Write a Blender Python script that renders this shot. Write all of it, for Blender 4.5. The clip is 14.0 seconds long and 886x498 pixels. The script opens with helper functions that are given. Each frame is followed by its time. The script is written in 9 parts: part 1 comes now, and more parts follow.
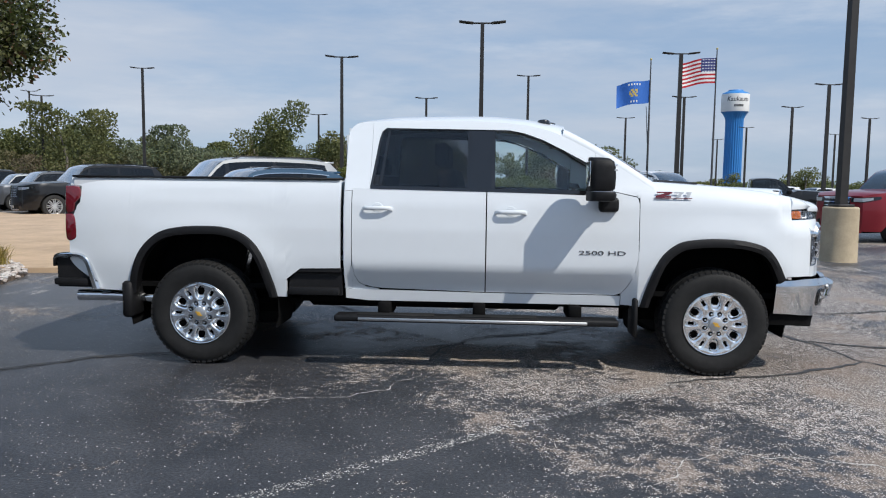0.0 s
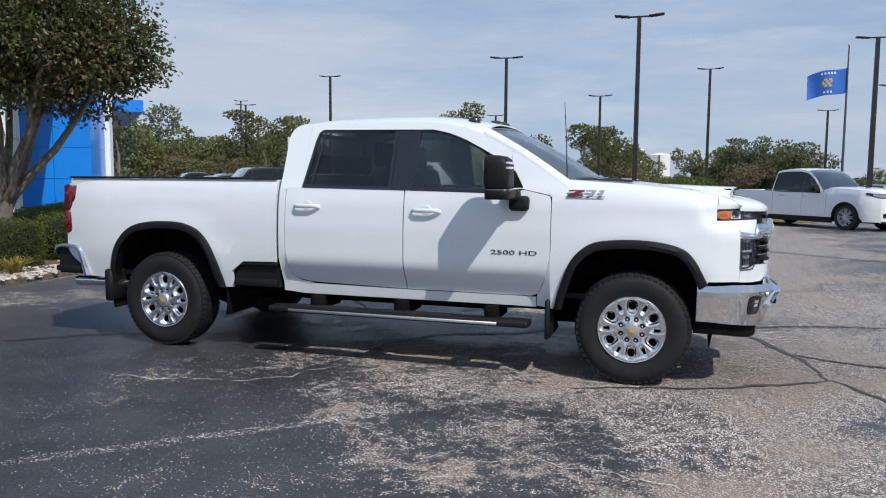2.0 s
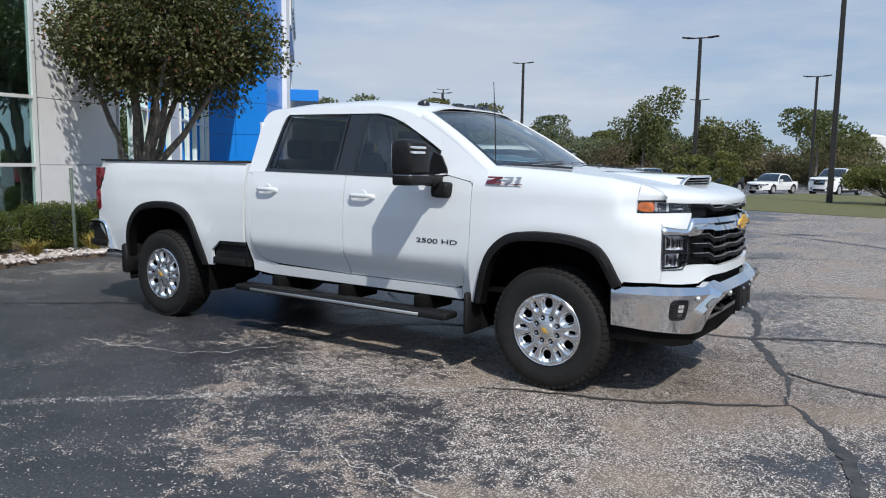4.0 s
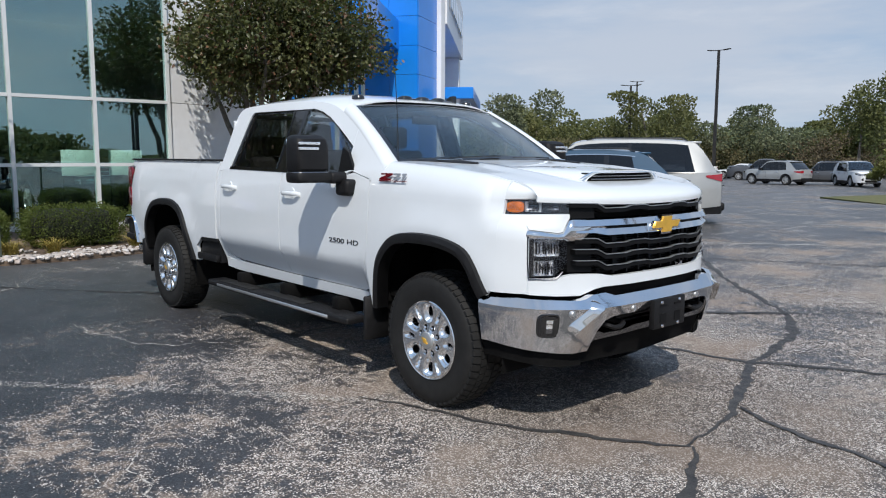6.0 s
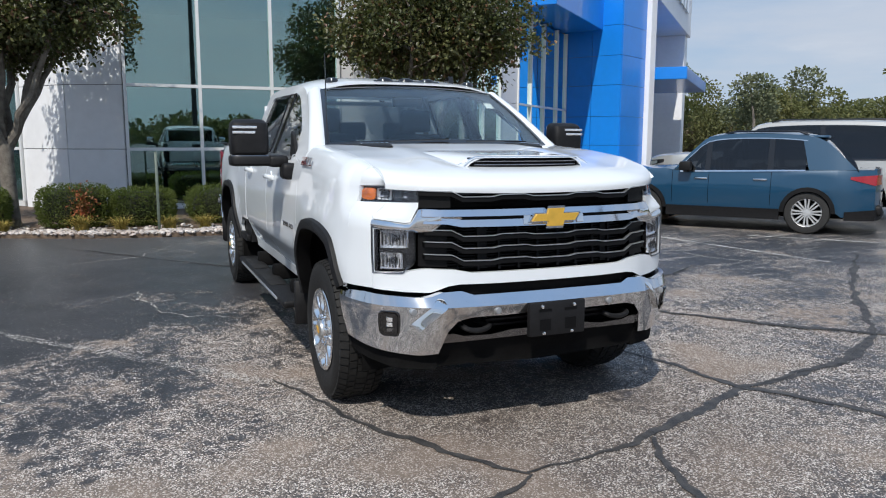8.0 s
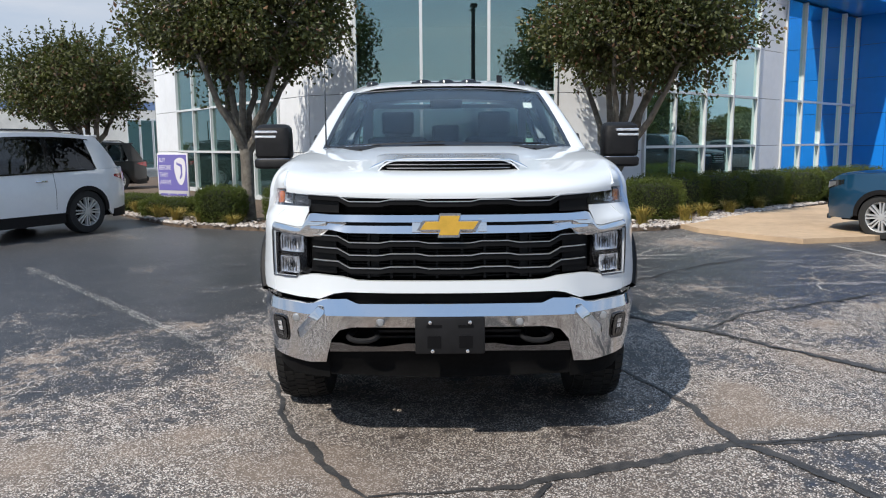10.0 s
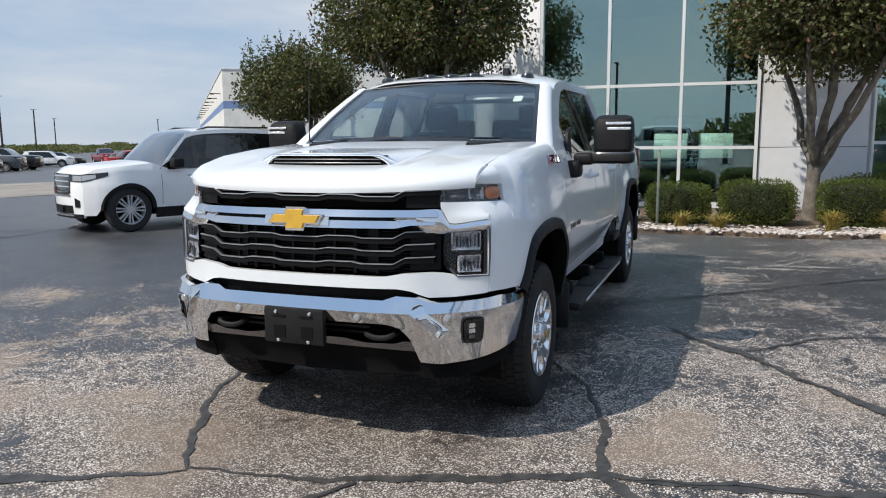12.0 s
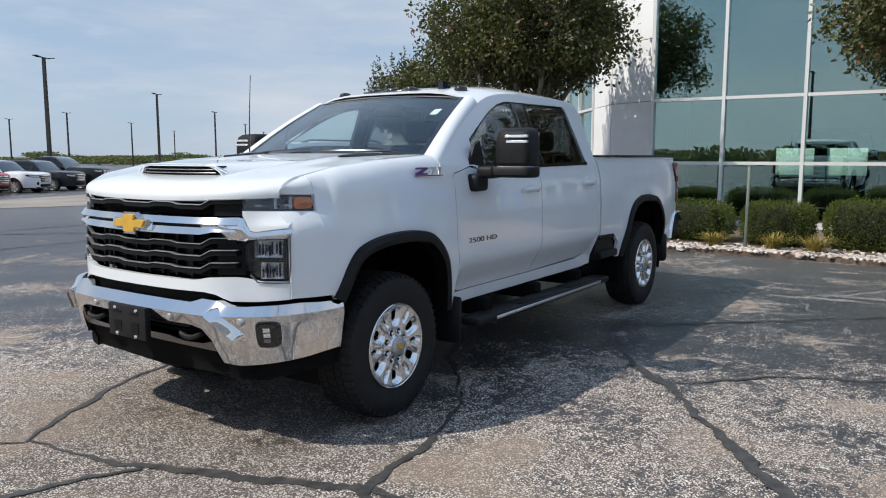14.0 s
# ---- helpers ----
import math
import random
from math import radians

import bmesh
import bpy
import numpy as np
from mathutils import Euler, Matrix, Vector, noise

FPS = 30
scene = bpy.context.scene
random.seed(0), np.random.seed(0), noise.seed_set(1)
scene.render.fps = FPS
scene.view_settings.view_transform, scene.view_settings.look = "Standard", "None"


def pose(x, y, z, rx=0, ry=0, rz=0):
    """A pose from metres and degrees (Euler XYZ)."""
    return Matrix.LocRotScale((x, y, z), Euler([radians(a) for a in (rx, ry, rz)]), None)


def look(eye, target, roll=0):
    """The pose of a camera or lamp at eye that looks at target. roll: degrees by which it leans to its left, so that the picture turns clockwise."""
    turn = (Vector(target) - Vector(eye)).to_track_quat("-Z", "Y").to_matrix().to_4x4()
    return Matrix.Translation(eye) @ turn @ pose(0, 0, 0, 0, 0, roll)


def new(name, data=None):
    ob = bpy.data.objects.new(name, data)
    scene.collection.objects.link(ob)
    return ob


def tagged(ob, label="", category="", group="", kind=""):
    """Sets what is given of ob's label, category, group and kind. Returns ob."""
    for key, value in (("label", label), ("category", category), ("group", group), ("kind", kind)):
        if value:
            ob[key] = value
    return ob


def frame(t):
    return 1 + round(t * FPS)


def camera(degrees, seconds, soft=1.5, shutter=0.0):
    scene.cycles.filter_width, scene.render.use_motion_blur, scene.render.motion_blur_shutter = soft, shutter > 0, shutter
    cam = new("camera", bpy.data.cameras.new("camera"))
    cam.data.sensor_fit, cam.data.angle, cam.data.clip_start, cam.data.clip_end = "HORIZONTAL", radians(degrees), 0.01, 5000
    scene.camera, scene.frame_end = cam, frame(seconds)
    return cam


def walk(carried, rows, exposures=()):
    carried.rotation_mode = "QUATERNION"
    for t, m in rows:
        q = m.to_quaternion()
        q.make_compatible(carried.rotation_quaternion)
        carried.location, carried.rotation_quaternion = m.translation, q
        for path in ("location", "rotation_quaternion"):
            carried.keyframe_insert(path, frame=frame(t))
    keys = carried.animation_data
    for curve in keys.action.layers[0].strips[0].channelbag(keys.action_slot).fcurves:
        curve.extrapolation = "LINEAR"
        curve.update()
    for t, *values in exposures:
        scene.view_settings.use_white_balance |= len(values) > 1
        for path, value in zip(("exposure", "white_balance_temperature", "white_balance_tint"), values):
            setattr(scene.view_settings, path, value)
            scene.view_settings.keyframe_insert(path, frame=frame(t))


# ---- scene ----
cam = camera(61.2, 14.0, 1.1)
PATH = [
    (0, (0.228, -6.774, 1.496), (0.12, -4.786, 1.311), 0.7),
    (0.5, (0.776, -6.829, 1.501), (0.537, -4.852, 1.314), 0.6),
    (1, (1.3, -6.787, 1.503), (0.938, -4.829, 1.316), 0.4),
    (1.5, (1.846, -6.706, 1.509), (1.365, -4.773, 1.322), 0.4),
    (2, (2.331, -6.52, 1.507), (1.729, -4.622, 1.317), 0.4),
    (2.5, (2.825, -6.328, 1.5), (2.1, -4.474, 1.303), 0.4),
    (3, (3.259, -6.052, 1.491), (2.412, -4.252, 1.283), 0.4),
    (3.2, (3.423, -5.938, 1.516), (2.527, -4.162, 1.303), 0.5),
    (5.3, (5.031, -4.497, 1.511), (3.675, -3.047, 1.267), 0.5),
    (5.5, (5.106, -4.306, 1.531), (3.717, -2.888, 1.287), 0.3),
    (6, (5.436, -3.891, 1.529), (3.95, -2.574, 1.284), 0.2),
    (6.5, (5.677, -3.431, 1.517), (4.098, -2.23, 1.265), 0.1),
    (7, (5.956, -2.973, 1.517), (4.289, -1.901, 1.253), 0.1),
    (7.2, (6.051, -2.785, 1.535), (4.349, -1.769, 1.265), 0.1),
    (9.3, (6.523, -0.689, 1.502), (4.563, -0.411, 1.218), -0.1),
    (9.5, (6.539, -0.494, 1.516), (4.569, -0.297, 1.235), -0.2),
    (10, (6.506, -0.029, 1.518), (4.525, -0.03, 1.241), -0.4),
    (10.5, (6.483, 0.46, 1.512), (4.511, 0.269, 1.237), -0.6),
    (11, (6.373, 0.931, 1.499), (4.428, 0.556, 1.223), -0.5),
    (11.5, (6.272, 1.422, 1.5), (4.368, 0.879, 1.219), -0.5),
    (12, (6.129, 1.917, 1.503), (4.274, 1.225, 1.219), -0.4),
    (12.5, (5.942, 2.374, 1.516), (4.14, 1.552, 1.236), -0.3),
    (13, (5.75, 2.858, 1.524), (4.005, 1.919, 1.253), -0.1),
    (13.5, (5.498, 3.232, 1.511), (3.81, 2.191, 1.252), 0.0),
    (14, (5.32, 3.575, 1.491), (3.685, 2.451, 1.244), -0.0),
]
walk(cam, [(t, look(eye, target, roll)) for t, eye, target, roll in PATH], [(0.0, 0.0, 6450, 10), (6.5, 0.0, 6500, 10), (9.0, 0.10, 6540, 10), (11.0, 0.18, 6820, 10), (14.0, 0.18, 6850, 10)])

# ---- world, sun, exposure ----
SUN_DIR = Vector((0.70, -0.54, 1.0)).normalized()
world = bpy.data.worlds.new("sky")
scene.world = world
world.use_nodes = True
wn, wl = world.node_tree.nodes, world.node_tree.links
wn.clear()
w_out = wn.new("ShaderNodeOutputWorld")
w_bg = wn.new("ShaderNodeBackground")
w_sky = wn.new("ShaderNodeTexSky")
w_sky.sky_type = "NISHITA"
w_sky.sun_disc = False
w_sky.sun_elevation = math.asin(SUN_DIR.z)
w_sky.sun_rotation = math.atan2(SUN_DIR.x, SUN_DIR.y)
w_sky.altitude, w_sky.air_density, w_sky.dust_density, w_sky.ozone_density = 200, 1.0, 0.4, 2.5
w_co = wn.new("ShaderNodeTexCoord")


def by_height(lo, hi, a, c):
    """A value that goes from a at the horizon to c overhead."""
    sp = wn.new("ShaderNodeSeparateXYZ")
    wl.new(w_co.outputs["Generated"], sp.inputs[0])
    r = wn.new("ShaderNodeMapRange")
    r.interpolation_type = "SMOOTHSTEP"
    for k, v in zip(("From Min", "From Max", "To Min", "To Max"), (lo, hi, a, c)):
        r.inputs[k].default_value = v
    wl.new(sp.outputs["Z"], r.inputs["Value"])
    return r.outputs["Result"]


def cloud_layer(scale, stretch, lo, hi, amount, color, below, seed):
    """Thin cloud over the sky below it."""
    mp = wn.new("ShaderNodeMapping")
    mp.inputs["Scale"].default_value = (1.0, 1.0, stretch)
    mp.inputs["Location"].default_value = (seed, seed * 0.7, 0)
    ns = wn.new("ShaderNodeTexNoise")
    ns.inputs["Scale"].default_value = scale
    ns.inputs["Detail"].default_value = 9
    ns.inputs["Roughness"].default_value = 0.6
    mr = wn.new("ShaderNodeMapRange")
    mr.interpolation_type = "SMOOTHSTEP"
    mr.inputs["From Min"].default_value, mr.inputs["From Max"].default_value = lo, hi
    wl.new(by_height(0.30, 0.75, amount, amount * 0.3), mr.inputs["To Max"])
    mx = wn.new("ShaderNodeMix")
    mx.data_type = "RGBA"
    mx.inputs[7].default_value = (*color, 1)
    wl.new(w_co.outputs["Generated"], mp.inputs["Vector"])
    wl.new(mp.outputs["Vector"], ns.inputs["Vector"])
    wl.new(ns.outputs["Fac"], mr.inputs["Value"])
    wl.new(mr.outputs["Result"], mx.inputs[0])
    wl.new(below, mx.inputs[6])
    return mx.outputs[2]


deep = wn.new("ShaderNodeMix")
deep.data_type = "RGBA"
deep.inputs[6].default_value, deep.inputs[7].default_value = (2.35, 3.25, 4.6, 1), (2.4, 3.75, 5.95, 1)
wl.new(by_height(0.30, 0.75, 0.0, 1.0), deep.inputs[0])
haze = wn.new("ShaderNodeMix")
haze.data_type = "RGBA"
haze.inputs[0].default_value = 0.84
wl.new(w_sky.outputs["Color"], haze.inputs[6])
wl.new(deep.outputs[2], haze.inputs[7])
sky1 = cloud_layer(1.6, 5.0, 0.36, 0.68, 0.80, (4.15, 4.55, 5.25), haze.outputs[2], 0.3)
sky2 = cloud_layer(3.2, 5.0, 0.50, 0.78, 0.5, (5.3, 5.6, 6.1), sky1, 2.1)
wl.new(sky2, w_bg.inputs["Color"])
w_bg.inputs["Strength"].default_value = 0.135
wl.new(w_bg.outputs[0], w_out.inputs[0])

sun = new("sun", bpy.data.lights.new("sun", "SUN"))
sun.data.energy, sun.data.angle, sun.data.color = 4.0, radians(0.6), (1.0, 0.95, 0.87)
sun.matrix_world = look(SUN_DIR * 50, (0, 0, 0))


# ---- mesh helpers ----
def mesh(verts, faces, smooth=True, angle=38):
    me = bpy.data.meshes.new("m")
    me.from_pydata([tuple(v) for v in verts], [], [tuple(f) for f in faces])
    me.validate()
    if smooth:
        me.shade_smooth()
        me.set_sharp_from_angle(angle=radians(angle))
    return me


def from_bm(bm, smooth=True, angle=38):
    me = bpy.data.meshes.new("m")
    bm.to_mesh(me)
    bm.free()
    if smooth:
        me.shade_smooth()
        me.set_sharp_from_angle(angle=radians(angle))
    return me


def fixn(me):
    bm = bmesh.new()
    bm.from_mesh(me)
    bmesh.ops.recalc_face_normals(bm, faces=bm.faces)
    bm.to_mesh(me)
    bm.free()
    return me


def part(name, me, mat, parent=None, label="", m=None):
    if isinstance(me, bmesh.types.BMesh):
        me = from_bm(me)
    if not me.materials:
        me.materials.append(mat)
    ob = new(name, me)
    if parent is not None:
        ob.parent = parent
    if m is not None:
        ob.matrix_basis = m
    if label:
        ob["label"] = label
    return ob


def thing(name, label, category, m=None, group="", kind=""):
    ob = new(name)
    if m is not None:
        ob.matrix_basis = m
    return tagged(ob, label, category, group, kind)


def box(x0, x1, y0, y1, z0, z1, bev=0.0, seg=1):
    bm = bmesh.new()
    bmesh.ops.create_cube(bm, size=1)
    for v in bm.verts:
        v.co = Vector(((x0 + x1) / 2 + v.co.x * (x1 - x0), (y0 + y1) / 2 + v.co.y * (y1 - y0), (z0 + z1) / 2 + v.co.z * (z1 - z0)))
    if bev:
        bmesh.ops.bevel(bm, geom=bm.edges[:], offset=bev, segments=seg, affect="EDGES", profile=0.6)
    return from_bm(bm, smooth=bool(bev), angle=50)


def join(*mes):
    """One mesh out of several pieces of one part."""
    vs, fs, n = [], [], 0
    for me in mes:
        vs += [v.co[:] for v in me.vertices]
        fs += [[n + i for i in p.vertices] for p in me.polygons]
        n += len(me.vertices)
        bpy.data.meshes.remove(me)
    return mesh(vs, fs)


def grid(rows, closed_u=False, closed_v=False, cap=False):
    """A skin over rows of points, all of one length."""
    n, k = len(rows), len(rows[0])
    vs = [p for r in rows for p in r]
    fs = []
    for i in range(n if closed_u else n - 1):
        for j in range(k if closed_v else k - 1):
            a, b = i * k + j, i * k + (j + 1) % k
            c, d = ((i + 1) % n) * k + (j + 1) % k, ((i + 1) % n) * k + j
            fs.append((a, b, c, d))
    if cap:
        fs.append(tuple(range(k))[::-1])
        fs.append(tuple((n - 1) * k + j for j in range(k)))
    return fixn(mesh(vs, fs)) if cap or closed_u else mesh(vs, fs)


def lathe(profile, n=32, axis="z", c=(0, 0, 0)):
    """Profile points (r, h) turned about an axis through c."""
    rows = []
    for i in range(n):
        a = 2 * math.pi * i / n
        row = []
        for r, h in profile:
            u, w = r * math.cos(a), r * math.sin(a)
            p = {"z": (u, w, h), "y": (u, h, w), "x": (h, u, w)}[axis]
            row.append((c[0] + p[0], c[1] + p[1], c[2] + p[2]))
        rows.append(row)
    return grid(rows, closed_u=True)


def tube(path, r, n=8, cap=True):
    """A round bar along a path; r is a number or one radius a point."""
    pts = [Vector(p) for p in path]
    rs = r if isinstance(r, (list, tuple)) else [r] * len(pts)
    rows, up = [], None
    for i, p in enumerate(pts):
        d = (pts[min(i + 1, len(pts) - 1)] - pts[max(i - 1, 0)]).normalized()
        if up is None:
            up = Vector((0, 0, 1)) if abs(d.z) < 0.9 else Vector((1, 0, 0))
        a = d.cross(up).normalized()
        b = a.cross(d).normalized()
        up = b
        rows.append([p + (a * math.cos(t) + b * math.sin(t)) * rs[i] for t in (2 * math.pi * k / n for k in range(n))])
    return grid(rows, closed_v=True, cap=cap)


def prism(poly, depth, m=None):
    """A flat outline (x, y) given thickness along z."""
    bm = bmesh.new()
    vs = [bm.verts.new((x, y, 0)) for x, y in poly]
    f = bm.faces.new(vs)
    r = bmesh.ops.extrude_face_region(bm, geom=[f])
    for v in r["geom"]:
        if isinstance(v, bmesh.types.BMVert):
            v.co.z += depth
    bmesh.ops.recalc_face_normals(bm, faces=bm.faces)
    if m is not None:
        bmesh.ops.transform(bm, matrix=m, verts=bm.verts)
    return from_bm(bm)


def thick(me, vec):
    """Gives an open skin depth: its back lies vec away from its face."""
    bm = bmesh.new()
    bm.from_mesh(me)
    r = bmesh.ops.extrude_face_region(bm, geom=bm.faces[:])
    vs = [v for v in r["geom"] if isinstance(v, bmesh.types.BMVert)]
    bmesh.ops.translate(bm, vec=vec, verts=vs)
    bmesh.ops.recalc_face_normals(bm, faces=bm.faces)
    bpy.data.meshes.remove(me)
    return from_bm(bm)


def text_mesh(body, size, depth, shear=0.0, bold=0.0):
    cu = bpy.data.curves.new("t", "FONT")
    cu.body, cu.size, cu.extrude, cu.shear, cu.offset = body, size, depth, shear, bold
    cu.align_x = "CENTER"
    ob = bpy.data.objects.new("t", cu)
    me = bpy.data.meshes.new_from_object(ob)
    bpy.data.objects.remove(ob)
    return me


def ipol(x, xs, ys):
    return float(np.interp(x, xs, ys))


# ---- materials ----
def mat(name, color, rough=0.5, metal=0.0, var=0.0, vscale=8.0, bump=0.0, bscale=60.0, color2=None, coat=0.0, island=0.0, spec=0.5, detail=4.0):
    """A surface with grain at one scale, staining at another and fine relief."""
    ma = bpy.data.materials.new(name)
    ma.use_nodes = True
    n, l = ma.node_tree.nodes, ma.node_tree.links
    b = n["Principled BSDF"]
    b.inputs["Roughness"].default_value = rough
    b.inputs["Metallic"].default_value = metal
    b.inputs["Specular IOR Level"].default_value = spec
    b.inputs["Coat Weight"].default_value = coat
    b.inputs["Coat Roughness"].default_value = 0.03
    b.inputs["Base Color"].default_value = (*color, 1)
    co = n.new("ShaderNodeTexCoord")
    if var or color2:
        t1 = n.new("ShaderNodeTexNoise")
        t1.inputs["Scale"].default_value = vscale
        t1.inputs["Detail"].default_value = detail
        l.new(co.outputs["Object"], t1.inputs["Vector"])
        t2 = n.new("ShaderNodeTexNoise")
        t2.inputs["Scale"].default_value = vscale * 9
        t2.inputs["Detail"].default_value = 3
        l.new(co.outputs["Object"], t2.inputs["Vector"])
        av = n.new("ShaderNodeMath")
        av.operation = "MULTIPLY_ADD"
        l.new(t2.outputs["Fac"], av.inputs[0])
        av.inputs[1].default_value = 0.5
        l.new(t1.outputs["Fac"], av.inputs[2])
        ramp = n.new("ShaderNodeValToRGB")
        ramp.color_ramp.elements[0].position, ramp.color_ramp.elements[1].position = 0.55, 0.95
        c2 = color2 or tuple(min(1, c * (1 + var)) for c in color)
        c1 = color if color2 else tuple(c * (1 - var) for c in color)
        ramp.color_ramp.elements[0].color, ramp.color_ramp.elements[1].color = (*c1, 1), (*c2, 1)
        l.new(av.outputs[0], ramp.inputs["Fac"])
        out = ramp.outputs["Color"]
        if island:
            g = n.new("ShaderNodeNewGeometry")
            hs = n.new("ShaderNodeHueSaturation")
            ml = n.new("ShaderNodeMath")
            ml.operation = "MULTIPLY_ADD"
            l.new(g.outputs["Random Per Island"], ml.inputs[0])
            ml.inputs[1].default_value, ml.inputs[2].default_value = 2 * island, 1 - island
            l.new(ml.outputs[0], hs.inputs["Value"])
            l.new(out, hs.inputs["Color"])
            out = hs.outputs["Color"]
        l.new(out, b.inputs["Base Color"])
    if bump:
        t3 = n.new("ShaderNodeTexNoise")
        t3.inputs["Scale"].default_value = bscale
        t3.inputs["Detail"].default_value = 4
        l.new(co.outputs["Object"], t3.inputs["Vector"])
        bp = n.new("ShaderNodeBump")
        bp.inputs["Strength"].default_value = bump
        bp.inputs["Distance"].default_value = 0.01
        l.new(t3.outputs["Fac"], bp.inputs["Height"])
        l.new(bp.outputs[0], b.inputs["Normal"])
    return ma


def glass(name, tint, rough=0.0, trans=1.0, sheen=(0.95, 0.97, 1.0)):
    """A window pane: gloss over a tinted clear sheet."""
    ma = bpy.data.materials.new(name)
    ma.use_nodes = True
    n, l = ma.node_tree.nodes, ma.node_tree.links
    n.clear()
    o = n.new("ShaderNodeOutputMaterial")
    mx = n.new("ShaderNodeMixShader")
    lw = n.new("ShaderNodeLayerWeight")
    lw.inputs["Blend"].default_value = 0.5
    p5 = n.new("ShaderNodeMath")
    p5.operation = "POWER"
    p5.inputs[1].default_value = 4.5
    l.new(lw.outputs["Facing"], p5.inputs[0])
    fr = n.new("ShaderNodeMath")
    fr.operation = "MULTIPLY_ADD"
    fr.inputs[1].default_value, fr.inputs[2].default_value = 0.9, 0.045
    l.new(p5.outputs[0], fr.inputs[0])
    tr = n.new("ShaderNodeBsdfTransparent")
    tr.inputs["Color"].default_value = (*tint, 1)
    gl = n.new("ShaderNodeBsdfGlossy")
    gl.inputs["Roughness"].default_value = rough
    gl.inputs["Color"].default_value = (*sheen, 1)
    boost = n.new("ShaderNodeMath")
    boost.operation = "MULTIPLY"
    boost.use_clamp = True
    boost.inputs[1].default_value = trans
    l.new(fr.outputs[0], boost.inputs[0])
    l.new(boost.outputs[0], mx.inputs[0])
    l.new(tr.outputs[0], mx.inputs[1])
    l.new(gl.outputs[0], mx.inputs[2])
    l.new(mx.outputs[0], o.inputs[0])
    return ma


M_WHITE = mat("white_paint", (0.69, 0.725, 0.755), 0.55, var=0.012, vscale=1.3, coat=1.0)
M_CHROME = mat("chrome", (0.78, 0.79, 0.80), 0.06, 1.0, var=0.02, vscale=3)
M_DARKCHROME = mat("grey_chrome", (0.22, 0.22, 0.23), 0.25, 1.0, var=0.05, vscale=6)
M_ALLOY = mat("alloy", (0.86, 0.87, 0.88), 0.17, 1.0, var=0.04, vscale=9)
M_PLASTIC = mat("black_plastic", (0.0095, 0.0095, 0.0105), 0.55, spec=0.24, var=0.2, vscale=20, bump=0.12, bscale=400)
M_GLOSSBLACK = mat("gloss_black", (0.008, 0.008, 0.009), 0.12, var=0.1, coat=0.6)
M_RUBBER = mat("rubber", (0.011, 0.011, 0.011), 0.72, var=0.25, vscale=14, bump=0.12, bscale=120, spec=0.35)
M_UNDER = mat("underbody", (0.006, 0.006, 0.0062), 0.85, var=0.3, vscale=6, spec=0.08)
M_CLOTH = mat("seat_cloth", (0.02, 0.02, 0.022), 0.8, var=0.2, vscale=18, bump=0.3, bscale=300)
M_AMBER = mat("amber_lens", (0.60, 0.15, 0.022), 0.14, var=0.35, vscale=30, coat=1.0)
M_RED = mat("red_lens", (0.13, 0.003, 0.009), 0.1, var=0.15, vscale=25, coat=1.0)
M_REFLECTOR = mat("lamp_reflector", (0.88, 0.89, 0.91), 0.18, 0.75, var=0.15, vscale=40, bump=0.35, bscale=120)
M_BUMPER = mat("polished_bumper_chrome", (0.70, 0.71, 0.73), 0.08, 1.0, var=0.02, vscale=3)
M_GRILLE = mat("grille_black", (0.0035, 0.0035, 0.004), 0.5, var=0.15, vscale=20, spec=0.18)
M_GOLD = mat("gold_badge", (0.88, 0.52, 0.085), 0.34, 0.55, var=0.08, vscale=20)
M_LENS = glass("clear_lens", (0.92, 0.93, 0.95), 0.0, 0.5)
M_WINDSHIELD = glass("windshield_glass", (0.86, 0.93, 0.92), 0.0, 0.9)
M_CLEARGLASS = glass("door_glass", (0.92, 0.95, 0.94), 0.0, 0.9)
M_TINT = glass("tinted_glass", (0.56, 0.57, 0.58), 0.0, 0.8)
M_CARGLASS = glass("dark_car_glass", (0.15, 0.165, 0.18), 0.02, 1.3)
M_CARSHIELD = glass("car_windshield", (0.48, 0.52, 0.52), 0.02, 2.2)
M_CAP = mat("satin_cap", (0.55, 0.56, 0.57), 0.42, 0.9, var=0.05, vscale=20)


